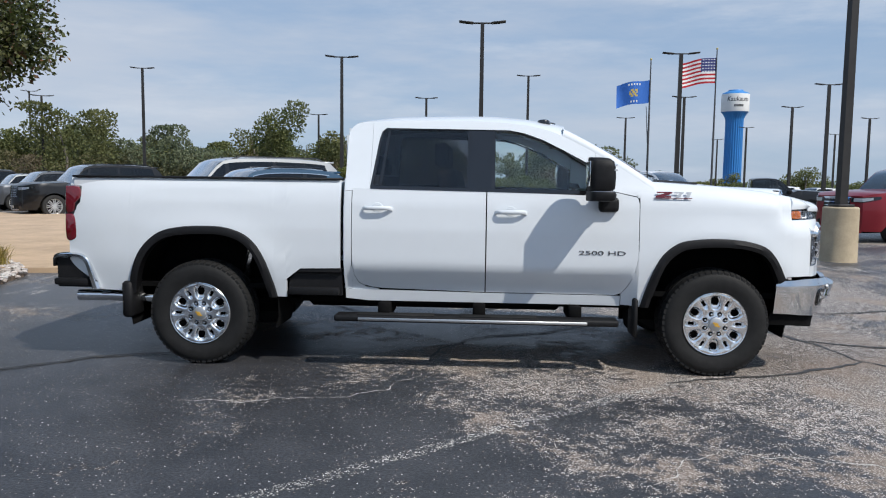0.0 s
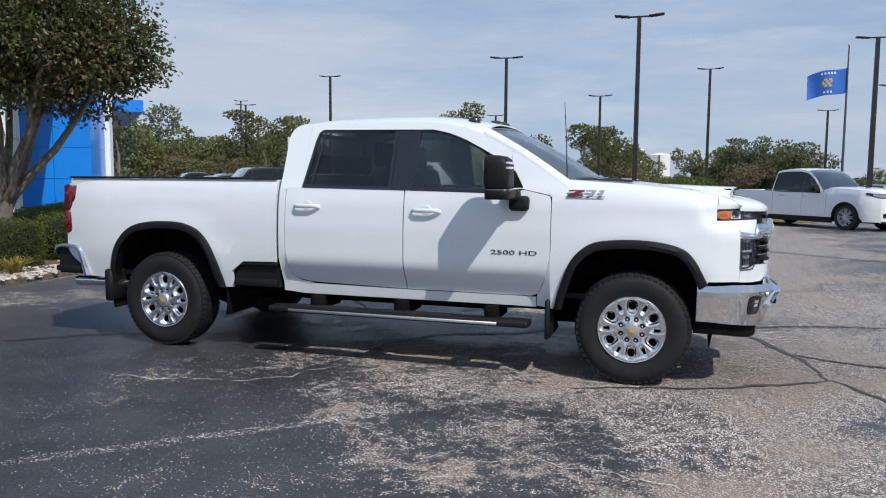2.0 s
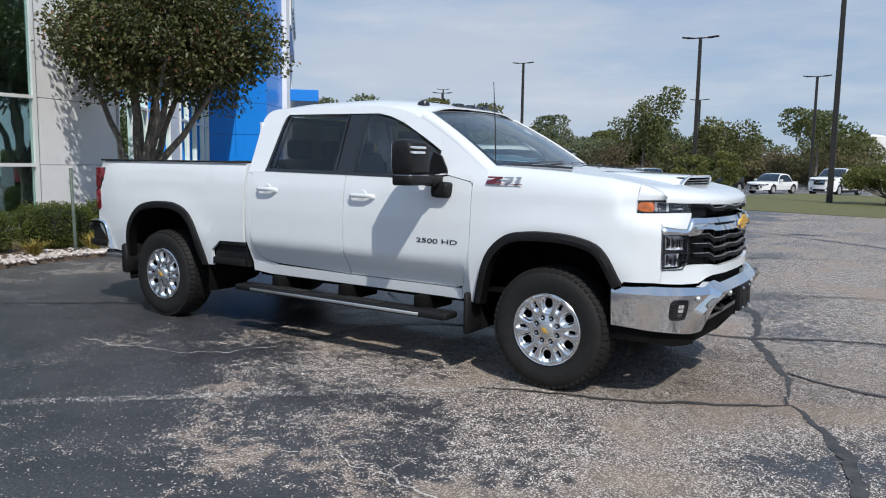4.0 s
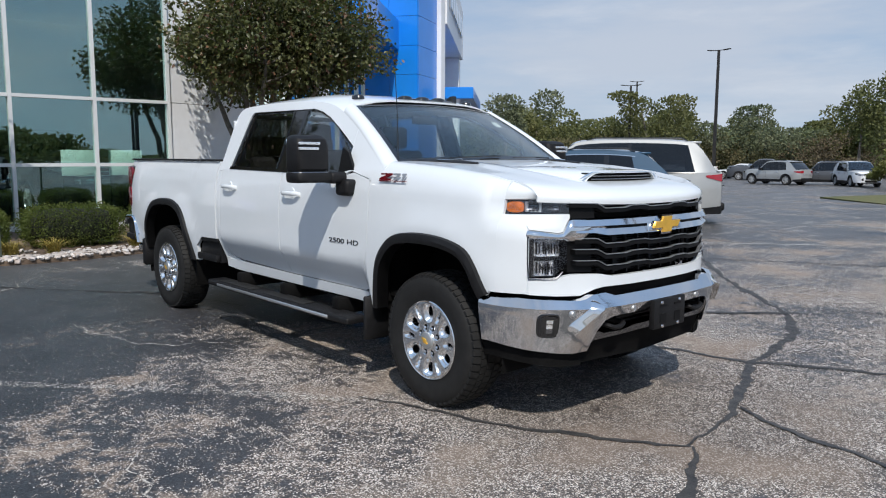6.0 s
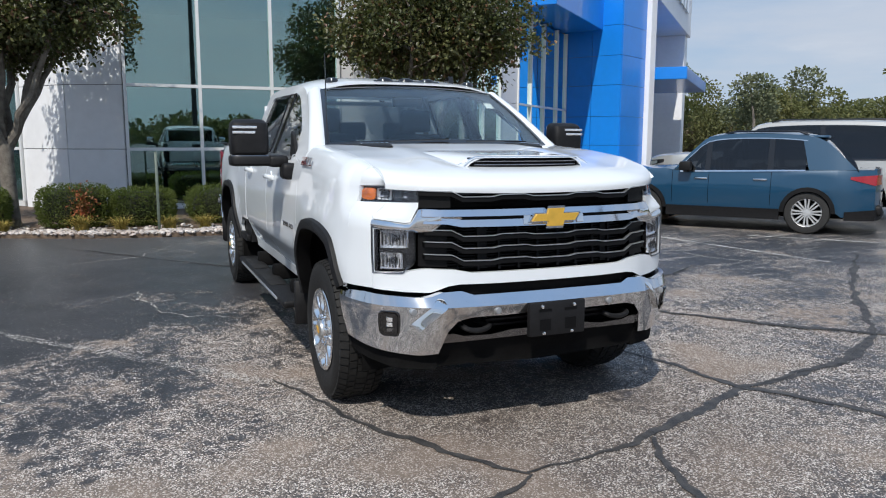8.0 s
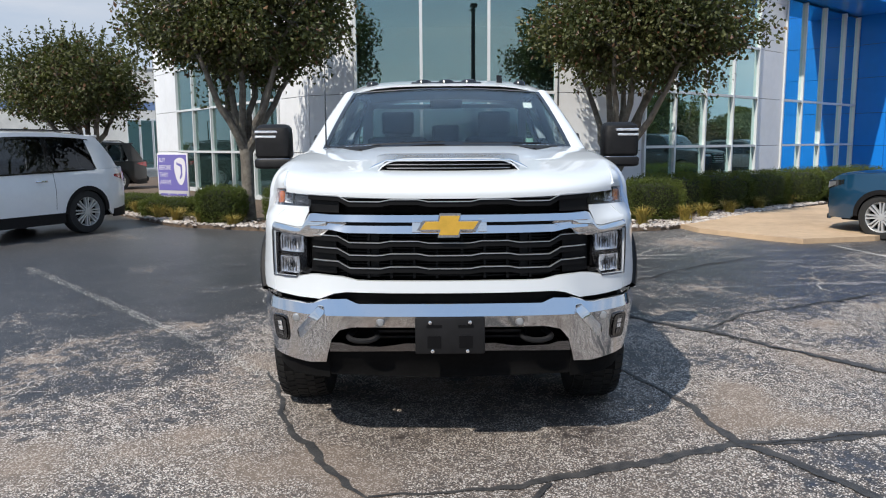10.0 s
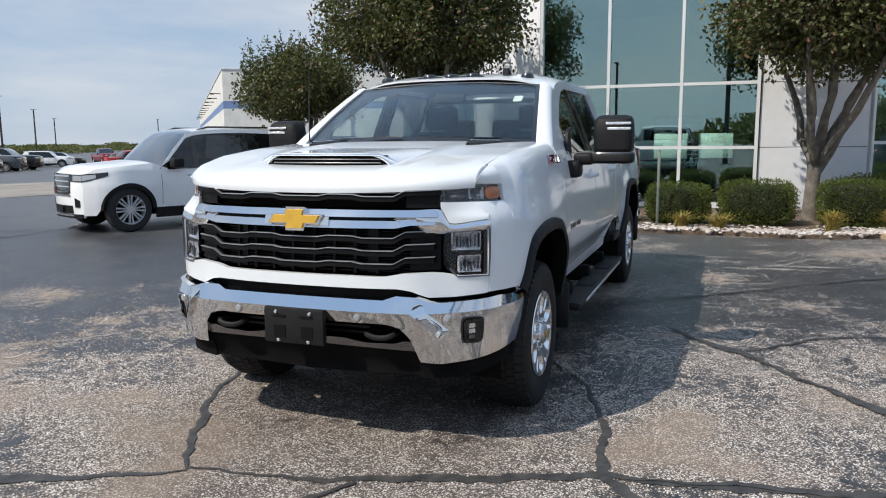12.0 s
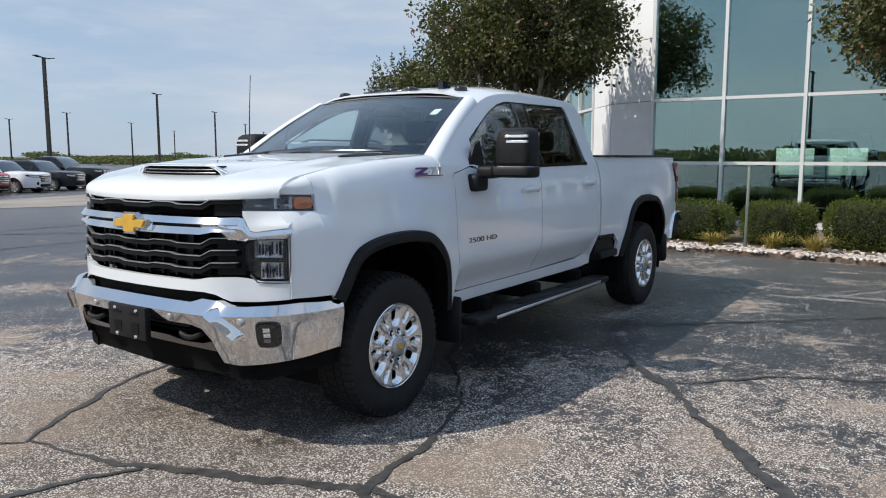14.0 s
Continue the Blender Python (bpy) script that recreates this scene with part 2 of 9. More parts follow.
# ---- ground ----
def asphalt():
    ma = bpy.data.materials.new("asphalt")
    ma.use_nodes = True
    n, l = ma.node_tree.nodes, ma.node_tree.links
    b = n["Principled BSDF"]
    co = n.new("ShaderNodeTexCoord")

    def noise_at(scale, detail=4.0, rough=0.55, stretch=None):
        """Noise; stretch = (how many times longer, degrees from the y axis)."""
        t = n.new("ShaderNodeTexNoise")
        t.inputs["Scale"].default_value = scale
        t.inputs["Detail"].default_value = detail
        t.inputs["Roughness"].default_value = rough
        src = co.outputs["Object"]
        if stretch:
            mp = n.new("ShaderNodeMapping")
            mp.vector_type = "TEXTURE"
            mp.inputs["Scale"].default_value = (1.0, stretch[0], 1.0)
            mp.inputs["Rotation"].default_value = (0, 0, radians(stretch[1]))
            l.new(src, mp.inputs["Vector"])
            src = mp.outputs["Vector"]
        l.new(src, t.inputs["Vector"])
        return t.outputs["Fac"]

    def ramp(src, a, c, lo=0.0, hi=1.0):
        r = n.new("ShaderNodeMapRange")
        r.inputs["From Min"].default_value, r.inputs["From Max"].default_value = a, c
        r.inputs["To Min"].default_value, r.inputs["To Max"].default_value = lo, hi
        r.interpolation_type = "SMOOTHSTEP"
        l.new(src, r.inputs["Value"])
        return r.outputs["Result"]

    def math_(op, a, c):
        m = n.new("ShaderNodeMath")
        m.operation = op
        for i, v in enumerate((a, c)):
            if isinstance(v, (int, float)):
                m.inputs[i].default_value = v
            else:
                l.new(v, m.inputs[i])
        return m.outputs[0]

    def mixc(f, a, c):
        m = n.new("ShaderNodeMix")
        m.data_type = "RGBA"
        l.new(f, m.inputs[0])
        for i, v in ((6, a), (7, c)):
            if isinstance(v, tuple):
                m.inputs[i].default_value = (*v, 1)
            else:
                l.new(v, m.inputs[i])
        return m.outputs[2]

    sep = n.new("ShaderNodeSeparateXYZ")
    l.new(co.outputs["Object"], sep.inputs[0])
    def chips_at(scale, seed):
        """Random value and closeness to the middle for each stone."""
        v = n.new("ShaderNodeTexVoronoi")
        v.inputs["Scale"].default_value = scale
        mp = n.new("ShaderNodeMapping")
        mp.inputs["Location"].default_value = (seed, seed * 2, 0)
        l.new(co.outputs["Object"], mp.inputs["Vector"])
        l.new(mp.outputs["Vector"], v.inputs["Vector"])
        sp = n.new("ShaderNodeSeparateColor")
        l.new(v.outputs["Color"], sp.inputs[0])
        return sp.outputs[0], sp.outputs[1], v.outputs["Distance"]

    # the seal coat is worn through where cars turn, in front of the parked truck
    wear = math_("ADD", ramp(noise_at(0.45, 6.0, 0.62), 0.34, 0.66, -0.5, 0.5), ramp(sep.outputs["X"], -2.6, 3.2, -0.40, 0.50))
    wear = math_("ADD", wear, ramp(sep.outputs["Y"], -4.0, 3.0, -0.08, 0.30))
    wear = math_("SUBTRACT", wear, ramp(sep.outputs["X"], 4.6, 7.5, 0.0, 0.75))
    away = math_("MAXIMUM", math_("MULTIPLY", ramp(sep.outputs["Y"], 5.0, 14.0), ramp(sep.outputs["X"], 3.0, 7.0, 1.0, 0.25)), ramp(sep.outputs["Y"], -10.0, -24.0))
    fine = noise_at(60.0, 4.0, 0.62)
    mid = noise_at(11.0, 6.0, 0.65)
    speck = noise_at(150.0, 2.0, 0.5)
    lanes = noise_at(2.2, 7.0, 0.66, (4.5, -50))
    patch = noise_at(1.7, 6.0, 0.62)
    rough_edge = math_("MULTIPLY", math_("SUBTRACT", mid, 0.5), 2.6)
    drawn = math_("ADD", math_("MULTIPLY", math_("SUBTRACT", lanes, 0.5), 1.3), math_("MULTIPLY", math_("SUBTRACT", patch, 0.5), 1.2))
    worn = ramp(math_("ADD", wear, math_("ADD", drawn, rough_edge)), -0.35, 1.05)
    base = mixc(ramp(noise_at(2.3, 5.0), 0.3, 0.7), (0.035, 0.037, 0.042), (0.064, 0.065, 0.071))
    # base colour goes paler far out along y and behind the truck
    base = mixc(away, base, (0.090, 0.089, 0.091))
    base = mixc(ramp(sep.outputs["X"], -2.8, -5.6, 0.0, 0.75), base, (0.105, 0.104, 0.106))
    c0 = mixc(ramp(worn, 0.10, 0.9, 0.0, 0.66), base, (0.158, 0.132, 0.112))
    c1 = mixc(ramp(fine, 0.43, 0.57, 0.0, 0.72), c0, (0.016, 0.016, 0.017))
    # pale scuffs drawn out across the lane beyond the truck, sharp against the dark coat
    scuff = math_("MULTIPLY", ramp(noise_at(4.2, 7.0, 0.70, (5.5, 6)), 0.530, 0.600), ramp(noise_at(0.8, 3.0, 0.5), 0.40, 0.56))
    scuff = math_("MULTIPLY", scuff, ramp(sep.outputs["Y"], 0.6, 2.6))
    share = math_("MAXIMUM", ramp(worn, 0.0, 1.0, 0.014, 0.78), math_("MULTIPLY", scuff, 0.85))
    share = math_("MULTIPLY", share, ramp(mid, 0.30, 0.60, 0.45, 1.15))
    sparse = math_("MULTIPLY", ramp(worn, 0.0, 0.6, 0.022, 0.05), ramp(noise_at(3.1, 4.0, 0.6), 0.40, 0.62, 0.1, 1.9))
    for scale, seed, many in ((118.0, 0.0, True), (90.0, 3.7, False)):
        r1, r2, dist = chips_at(scale, seed)
        lot = math_("LESS_THAN", r1, share if many else sparse)
        shape = ramp(dist, 0.44, 0.60, 1.0, 0.0) if many else ramp(dist, 0.30, 0.46, 1.0, 0.0)
        stone = mixc(ramp(r2, 0.1, 0.9), (0.26, 0.205, 0.165), (0.77, 0.72, 0.665))
        c1 = mixc(math_("MULTIPLY", lot, shape), c1, stone)
    rust = math_("MULTIPLY", ramp(noise_at(0.9, 4.0, 0.5), 0.50, 0.66, 0.0, 0.55), ramp(worn, 0.2, 0.8))
    c2 = mixc(rust, c1, (0.27, 0.205, 0.155))
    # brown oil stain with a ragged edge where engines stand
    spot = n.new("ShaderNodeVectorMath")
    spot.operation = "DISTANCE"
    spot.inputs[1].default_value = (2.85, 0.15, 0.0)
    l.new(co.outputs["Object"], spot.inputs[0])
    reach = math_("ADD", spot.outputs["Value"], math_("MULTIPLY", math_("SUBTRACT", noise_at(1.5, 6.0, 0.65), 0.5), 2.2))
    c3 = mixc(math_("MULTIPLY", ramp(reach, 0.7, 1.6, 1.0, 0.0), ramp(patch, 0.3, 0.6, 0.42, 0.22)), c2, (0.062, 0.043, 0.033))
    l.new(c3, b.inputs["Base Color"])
    l.new(ramp(worn, 0.0, 1.0, 0.40, 0.86), b.inputs["Roughness"])
    bp = n.new("ShaderNodeBump")
    bp.inputs["Strength"].default_value, bp.inputs["Distance"].default_value = 0.38, 0.005
    l.new(math_("ADD", fine, math_("MULTIPLY", speck, 0.6)), bp.inputs["Height"])
    l.new(bp.outputs[0], b.inputs["Normal"])
    return ma


def chip_paint(name, dark, pale, share, scale=120.0, band=5.0):
    """What is left of paint or a dusty crack: loose pale chips with the ground between them."""
    ma = bpy.data.materials.new(name)
    ma.use_nodes = True
    n, l = ma.node_tree.nodes, ma.node_tree.links
    b, out = n["Principled BSDF"], n["Material Output"]
    b.inputs["Roughness"].default_value = 0.9
    co = n.new("ShaderNodeTexCoord")
    v = n.new("ShaderNodeTexVoronoi")
    v.inputs["Scale"].default_value = scale
    l.new(co.outputs["Object"], v.inputs["Vector"])
    sp = n.new("ShaderNodeSeparateColor")
    l.new(v.outputs["Color"], sp.inputs[0])
    ns = n.new("ShaderNodeTexNoise")
    ns.inputs["Scale"].default_value, ns.inputs["Detail"].default_value = band, 5.0
    l.new(co.outputs["Object"], ns.inputs["Vector"])
    mr = n.new("ShaderNodeMapRange")
    mr.inputs["From Min"].default_value, mr.inputs["From Max"].default_value = 0.32, 0.62
    mr.inputs["To Min"].default_value, mr.inputs["To Max"].default_value = share * 0.25, share * 1.25
    l.new(ns.outputs["Fac"], mr.inputs["Value"])
    less = n.new("ShaderNodeMath")
    less.operation = "LESS_THAN"
    l.new(sp.outputs[0], less.inputs[0])
    l.new(mr.outputs["Result"], less.inputs[1])
    mc = n.new("ShaderNodeMix")
    mc.data_type = "RGBA"
    mc.inputs[6].default_value, mc.inputs[7].default_value = (*dark, 1), (*pale, 1)
    l.new(sp.outputs[1], mc.inputs[0])
    l.new(mc.outputs[2], b.inputs["Base Color"])
    tr, mx = n.new("ShaderNodeBsdfTransparent"), n.new("ShaderNodeMixShader")
    l.new(less.outputs[0], mx.inputs[0])
    l.new(tr.outputs[0], mx.inputs[1])
    l.new(b.outputs[0], mx.inputs[2])
    l.new(mx.outputs[0], out.inputs[0])
    return ma


M_ASPHALT = asphalt()
M_SEAL = mat("crack_sealant", (0.024, 0.024, 0.025), 0.6, color2=(0.066, 0.062, 0.058), vscale=11, bump=0.35, bscale=110)
M_CONCRETE = mat("tan_concrete", (0.50, 0.36, 0.235), 0.85, var=0.16, vscale=0.8, bump=0.25, bscale=120)
M_LINE = chip_paint("worn_line_paint", (0.30, 0.29, 0.27), (0.58, 0.57, 0.54), 0.8, 90.0, 3.0)
M_MULCH = mat("bed_soil", (0.12, 0.085, 0.06), 0.95, var=0.5, vscale=14, bump=1.0, bscale=60)
M_GRASS = mat("grass", (0.075, 0.095, 0.03), 0.9, var=0.4, vscale=6, bump=0.8, bscale=80, color2=(0.15, 0.13, 0.05))


def ground_z(x, y):
    return -0.010 * max(0.0, min(y, 110) - 14) - 0.016 * max(0.0, min(-y, 110) - 12)


def make_ground():
    xs = [-2500, -900, -400, -200, -120, -80, -50, -30, -20, -12, -6, 0, 6, 12, 20, 30, 50, 80, 120, 200, 400, 900, 2500]
    ys = [-2500, -900, -400, -200, -110, -80, -50, -30, -20, -12, -8, 0, 8, 14, 20, 30, 45, 60, 80, 110, 150, 250, 500, 1000, 2500]
    return part("ground", grid([[(x, y, ground_z(x, y)) for x in xs] for y in ys]), M_ASPHALT)


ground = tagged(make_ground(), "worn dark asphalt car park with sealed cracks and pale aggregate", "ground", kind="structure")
if ground.data.polygons[0].normal.z < 0:
    ground.data.flip_normals()


def ribbon(pts, w, seed, z=0.004, wob=0.03, taper=True, step=0.035):
    """A thin strip on the ground that wanders along a line."""
    rnd = random.Random(seed)
    rag = 1.0 if taper else 0.25
    ph = [rnd.uniform(0, 6.28) for _ in range(4)]
    out = []
    for (ax, ay), (bx, by) in zip(pts, pts[1:]):
        k = max(2, int(math.hypot(bx - ax, by - ay) / step))
        out += [(ax + (bx - ax) * i / k, ay + (by - ay) * i / k) for i in range(k)]
    out.append(pts[-1])
    for _ in range(3):
        out = [out[0]] + [((a[0] + 2 * b[0] + c[0]) / 4, (a[1] + 2 * b[1] + c[1]) / 4) for a, b, c in zip(out, out[1:], out[2:])] + [out[-1]]
    rows, s = [], 0
    for i, p in enumerate(out):
        q, r = out[max(i - 1, 0)], out[min(i + 1, len(out) - 1)]
        d = math.hypot(r[0] - q[0], r[1] - q[1]) or 1
        nx, ny = -(r[1] - q[1]) / d, (r[0] - q[0]) / d
        s += d / 2
        o = wob * (math.sin(s * 7 + ph[0]) * 0.5 + math.sin(s * 17 + ph[1]) * 0.3 + math.sin(s * 41 + ph[3]) * 0.15)
        ww = w * (0.80 + rag * (0.22 * math.sin(s * 3.1 + ph[2]) + 0.10 * math.sin(s * 11 + ph[1]))) * (min(1, 0.3 + 4 * min(i, len(out) - 1 - i) / len(out)) if taper else 1)
        le, ri = (ww / 2 * (1 + rag * rnd.uniform(-0.35, 0.35)) for _ in range(2))
        rows.append([(p[0] + nx * (o + t), p[1] + ny * (o + t), z + ground_z(p[0], p[1])) for t in (-le, ri)])
    me = grid(rows)
    if me.polygons[0].normal.z < 0:
        me.flip_normals()
    return me


SEALS = [
    ([(-0.9, 7.2), (-0.33, 6.45), (0.9, 4.88), (2.04, 3.69), (2.43, 3.19), (2.75, 2.43), (2.88, 1.5), (3.04, 1.03), (3.3, 0.42), (3.45, -0.36)], 0.10),
    ([(3.45, -0.36), (3.75, -0.85), (3.95, -1.6), (4.4, -2.6)], 0.09),
    ([(3.45, -0.36), (3.1, -0.6), (2.7, -0.84), (2.17, -1.02), (1.6, -1.2)], 0.055),
    ([(1.45, 1.05), (1.75, 1.24), (2.3, 1.38), (2.85, 1.47), (3.5, 1.86), (4.6, 2.1), (6.5, 2.9)], 0.075),
    ([(3.3, 0.42), (3.6, 0.3), (4.3, 0.12), (5.5, -0.5)], 0.08),
    ([(2.87, 1.53), (2.72, 2.49), (2.2, 3.6)], 0.05),
    ([(-0.22, -0.73), (-0.13, -0.3), (0.11, 0.2), (0.82, 0.54), (1.45, 1.05)], 0.06),
    ([(-5.6, -3.0), (-3.46, -1.34), (-3.02, -0.92), (-2.47, -0.66), (-1.5, -0.4)], 0.05),
    ([(0.0, 1.55), (0.26, 1.78), (0.74, 2.21), (1.42, 2.69), (1.88, 3.06), (2.6, 3.8)], 0.10),
    ([(0.5, 2.12), (-0.08, 2.73), (-0.3, 3.27), (-0.9, 4.4)], 0.045),
    ([(-0.6, 0.9), (-1.07, 1.35), (-1.6, 2.0), (-2.62, 3.1), (-3.4, 4.2)], 0.045),
    ([(-0.8, 6.32), (1.28, 7.52), (4.0, 9.0)], 0.05),
    ([(2.0, 3.7), (3.4, 4.4), (6.0, 5.2)], 0.04),
    ([(-4.0, -9.0), (-1.0, -12.0), (4.0, -14.0)], 0.09),
    ([(-6.0, -12.0), (-1.0, -12.0), (1.5, -9.0)], 0.09),
    ([(6.0, -6.5), (1.5, -9.0), (-4.0, -9.0), (-9, -12)], 0.08),
]
for i, (pts, w) in enumerate(SEALS):
    part("crack_seal", ribbon(pts, w * 0.85, i, 0.004 + 0.0006 * i), M_SEAL, ground)
HAIRS = [
    [(-0.89, -1.84), (-0.42, -1.58), (-0.24, -1.09)], [(-1.8, -2.0), (-0.89, -1.84)], [(-4.6, 3.4), (-3.2, 2.2), (-2.4, 2.6)],
    [(1.0, -3.2), (1.6, -2.6), (2.6, -2.9)], [(-2.6, 4.5), (-1.2, 3.9), (0.2, 4.6)], [(-3.5, 5.5), (-1.6, 5.0), (0.1, 5.8)],
    [(-5.2, -1.4), (-4.2, -2.0), (-3.6, -3.4)],
]
M_HAIR = chip_paint("pale_crack", (0.34, 0.31, 0.27), (0.70, 0.67, 0.62), 0.85, 150.0, 4.0)
for i, pts in enumerate(HAIRS):
    part("hairline_crack", ribbon(pts, 0.016, 50 + i, 0.003, 0.07), M_HAIR, ground)
M_FADED = chip_paint("faded_paint", (0.30, 0.28, 0.25), (0.70, 0.68, 0.64), 0.20, 125.0, 5.0)
OLD_LINES = [[(-2.9, -5.3), (-0.83, -3.43), (-0.11, -2.78), (0.54, -2.19), (1.86, -1.05)]]
for i, pts in enumerate(OLD_LINES):
    part("faded_line", ribbon(pts, 0.13, 80 + i, 0.0025, 0.012, False), M_FADED, ground)
# stall lines by the parked cars
LINES = [((-3.0, 7.3), (0.3, 10.0)), ((-4.5, 5.7), (-0.5, 6.2)), ((-3.1, 12.3), (0.2, 14.6)), ((-5.6, 15.4), (-2.2, 17.6)), ((-7.8, 19.0), (-4.5, 21.0)), ((-10.3, 22.5), (-7, 24.5)), ((-3.9, 13.6), (3.2, 15.2))]
for i, pts in enumerate(LINES):
    part("parking_line", ribbon(pts, 0.10, 90 + i, 0.005, 0.0, False), M_LINE, ground)

# older pale surfacing towards the service lot
M_APRON = mat("pale_old_asphalt", (0.20, 0.185, 0.165), 0.9, color2=(0.30, 0.27, 0.235), vscale=0.5, bump=0.3, bscale=80)
for i, poly in enumerate(([(-3.5, -22.5), (-10.0, -18.6), (-13.8, -17.6), (-20.5, -26.5), (-17.0, -30.5), (-8.0, -27.0)],)):
    part("pale_apron", mesh([(x, y, ground_z(x, y) + 0.012) for x, y in poly], [tuple(range(len(poly)))], False), M_APRON, ground, "pale worn strip of older surfacing")

# planting bed along the showroom, and the tan walk beside it
BED = [(-30, -14), (-21, -12.8), (-14, -10.2), (-10.7, -7.7), (-8.94, -6.3), (-7.6, -5.1), (-6.55, -2.7), (-6.3, -1.6), (-6.22, -0.7), (-6.42, 0.3), (-6.45, 1.9), (-6.28, 2.8), (-6.5, 3.8), (-7.1, 4.65), (-9.0, 6.4), (-11.5, 9.2), (-13.6, 12.2)]
WALK = [(-7.2, 4.15), (-6.1, 4.3), (-5.0, 5.0), (-4.62, 5.36), (-4.9, 6.6), (-6.2, 8.6), (-8.7, 12.0), (-12.0, 17.0), (-16.5, 21.0)]


def flat(poly, z, lift):
    bm = bmesh.new()
    f = bm.faces.new([bm.verts.new((x, y, 0)) for x, y in poly])
    if f.normal.z < 0:
        f.normal_flip()
    bmesh.ops.triangulate(bm, faces=[f])
    r = bmesh.ops.extrude_face_region(bm, geom=bm.faces[:])
    for v in r["geom"]:
        if isinstance(v, bmesh.types.BMVert):
            v.co.z = z
    for v in bm.verts:
        v.co.z += lift
    bmesh.ops.recalc_face_normals(bm, faces=bm.faces)
    return from_bm(bm, smooth=False)


tagged(part("planting_bed", flat(BED + [(-16, 14), (-30, 10)], 0.09, -0.03), M_MULCH), "brown soil planting bed along the showroom wall", "planting bed", kind="structure")
tagged(part("concrete_walk", flat(WALK + [(-19, 19), (-14, 13)], 0.12, -0.04), M_CONCRETE), "tan concrete walk beside the planting bed", "pavement", kind="structure")


# ---- showroom ----
M_PANEL = mat("grey_metal_panel", (0.78, 0.795, 0.82), 0.45, 0.0, var=0.05, vscale=0.6)
M_BLUEPANEL = mat("blue_metal_panel", (0.006, 0.21, 0.72), 0.32, 0.0, var=0.06, vscale=0.5, coat=0.3)
M_MULLION = mat("white_mullion", (0.72, 0.74, 0.75), 0.4, 0.2, var=0.03, vscale=2)
M_BLOCK = mat("cream_block", (0.66, 0.655, 0.625), 0.9, var=0.10, vscale=1.5, bump=0.9, bscale=14)
M_STRIPE = mat("blue_stripe_block", (0.16, 0.24, 0.42), 0.85, var=0.12, vscale=2, bump=0.6, bscale=14)
M_ROOFING = mat("roofing", (0.3, 0.3, 0.3), 0.9, var=0.1, vscale=1)
M_FLOORTILE = mat("showroom_floor", (0.25, 0.25, 0.24), 0.35, var=0.1, vscale=1)
M_INNER = mat("inner_wall", (0.28, 0.29, 0.28), 0.8, var=0.1, vscale=1)
M_FAC_CLEAR = glass("clear_facade_glass", (0.50, 0.66, 0.63), 0.0, 1.5, (0.80, 0.95, 0.93))
M_DIM_BACKING = mat("dim_backing_grey", (0.10, 0.13, 0.13), 0.8, var=0.15, vscale=1.2)
M_FAC_GLASS = glass("facade_glass", (0.72, 0.87, 0.85), 0.0, 6.0, (0.76, 0.95, 0.92))
M_JOINT = mat("panel_joint", (0.10, 0.105, 0.115), 0.7, var=0.1)
M_POST = mat("green_board", (0.78, 0.92, 0.86), 0.6, var=0.05, vscale=2)

showroom = thing("showroom", "glass and grey panel car showroom with a blue entrance tower", "building")


class Wall:
    """A vertical plane from p along d; place(s, out, z) gives a point on it."""

    def __init__(self, p, q):
        self.p, self.q = Vector((*p, 0)), Vector((*q, 0))
        self.d = (self.q - self.p).normalized()
        self.n = self.d.cross(Vector((0, 0, 1)))
        self.len = (self.q - self.p).length

    def m(self):
        return Matrix(((self.d.x, self.n.x, 0, self.p.x), (self.d.y, self.n.y, 0, self.p.y), (0, 0, 1, 0), (0, 0, 0, 1)))

    def box(self, s0, s1, o0, o1, z0, z1, bev=0.0):
        me = box(s0, s1, o0, o1, z0, z1, bev)
        me.transform(self.m())
        if self.m().determinant() < 0:
            me.flip_normals()
        me.shade_flat()
        return me


TOP = 6.6
SILL = 0.12


def glazing(w, s_list, rows, zmax, name="window", ma=None):
    """A glazed bay: panes between mullions and transoms, each a mesh of its own."""
    a, b = s_list[0], s_list[-1]
    win = part(name, w.box(a, b, -0.10, 0.05, SILL - 0.05, SILL + 0.06), M_MULLION, showroom)
    for s in s_list:
        part("mullion", w.box(s - 0.032, s + 0.032, -0.09, 0.07, SILL + 0.061, zmax), M_MULLION, win)
    for z in rows:
        for s, t in zip(s_list, s_list[1:]):
            part("transom", w.box(s + 0.033, t - 0.033, -0.085, 0.06, z - 0.032, z + 0.032), M_MULLION, win)
    zs = [SILL + 0.061] + [r for r in rows] + [zmax]
    for s, t in zip(s_list, s_list[1:]):
        for z, zz in zip(zs, zs[1:]):
            ob = part("pane", w.box(s + 0.033, t - 0.033, -0.02, -0.008, z + 0.033, zz - 0.033), ma or M_FAC_GLASS, win)
            ob.visible_shadow = False
    return win


def panels(w, s0, s1, zs, ma, d=0.16, name="wall_panel"):
    """Cladding in sheets with open joints over a dark backing."""
    part("wall_backing", w.box(s0 + 0.02, s1 - 0.02, -d, -0.03, 0, zs[-1]), M_JOINT, showroom)
    n = max(1, round((s1 - s0) / 1.6))
    for i in range(n):
        a, b = s0 + (s1 - s0) * i / n, s0 + (s1 - s0) * (i + 1) / n
        for z, zz in zip(zs, zs[1:]):
            part(name, w.box(a + 0.007, b - 0.007, -0.028, 0.02, z + 0.007, zz - 0.007, 0.003), ma, showroom)


ZS = [0.0, 1.34, 2.66, 3.98, 5.3, TOP]
mid = Wall((-10.75, -2.0), (-10.75, 2.55))
mid.n = Vector((1, 0, 0))
glazing(mid, [0.02, 1.5, 3.02, 4.53], [1.34, 2.66, 5.3], TOP)

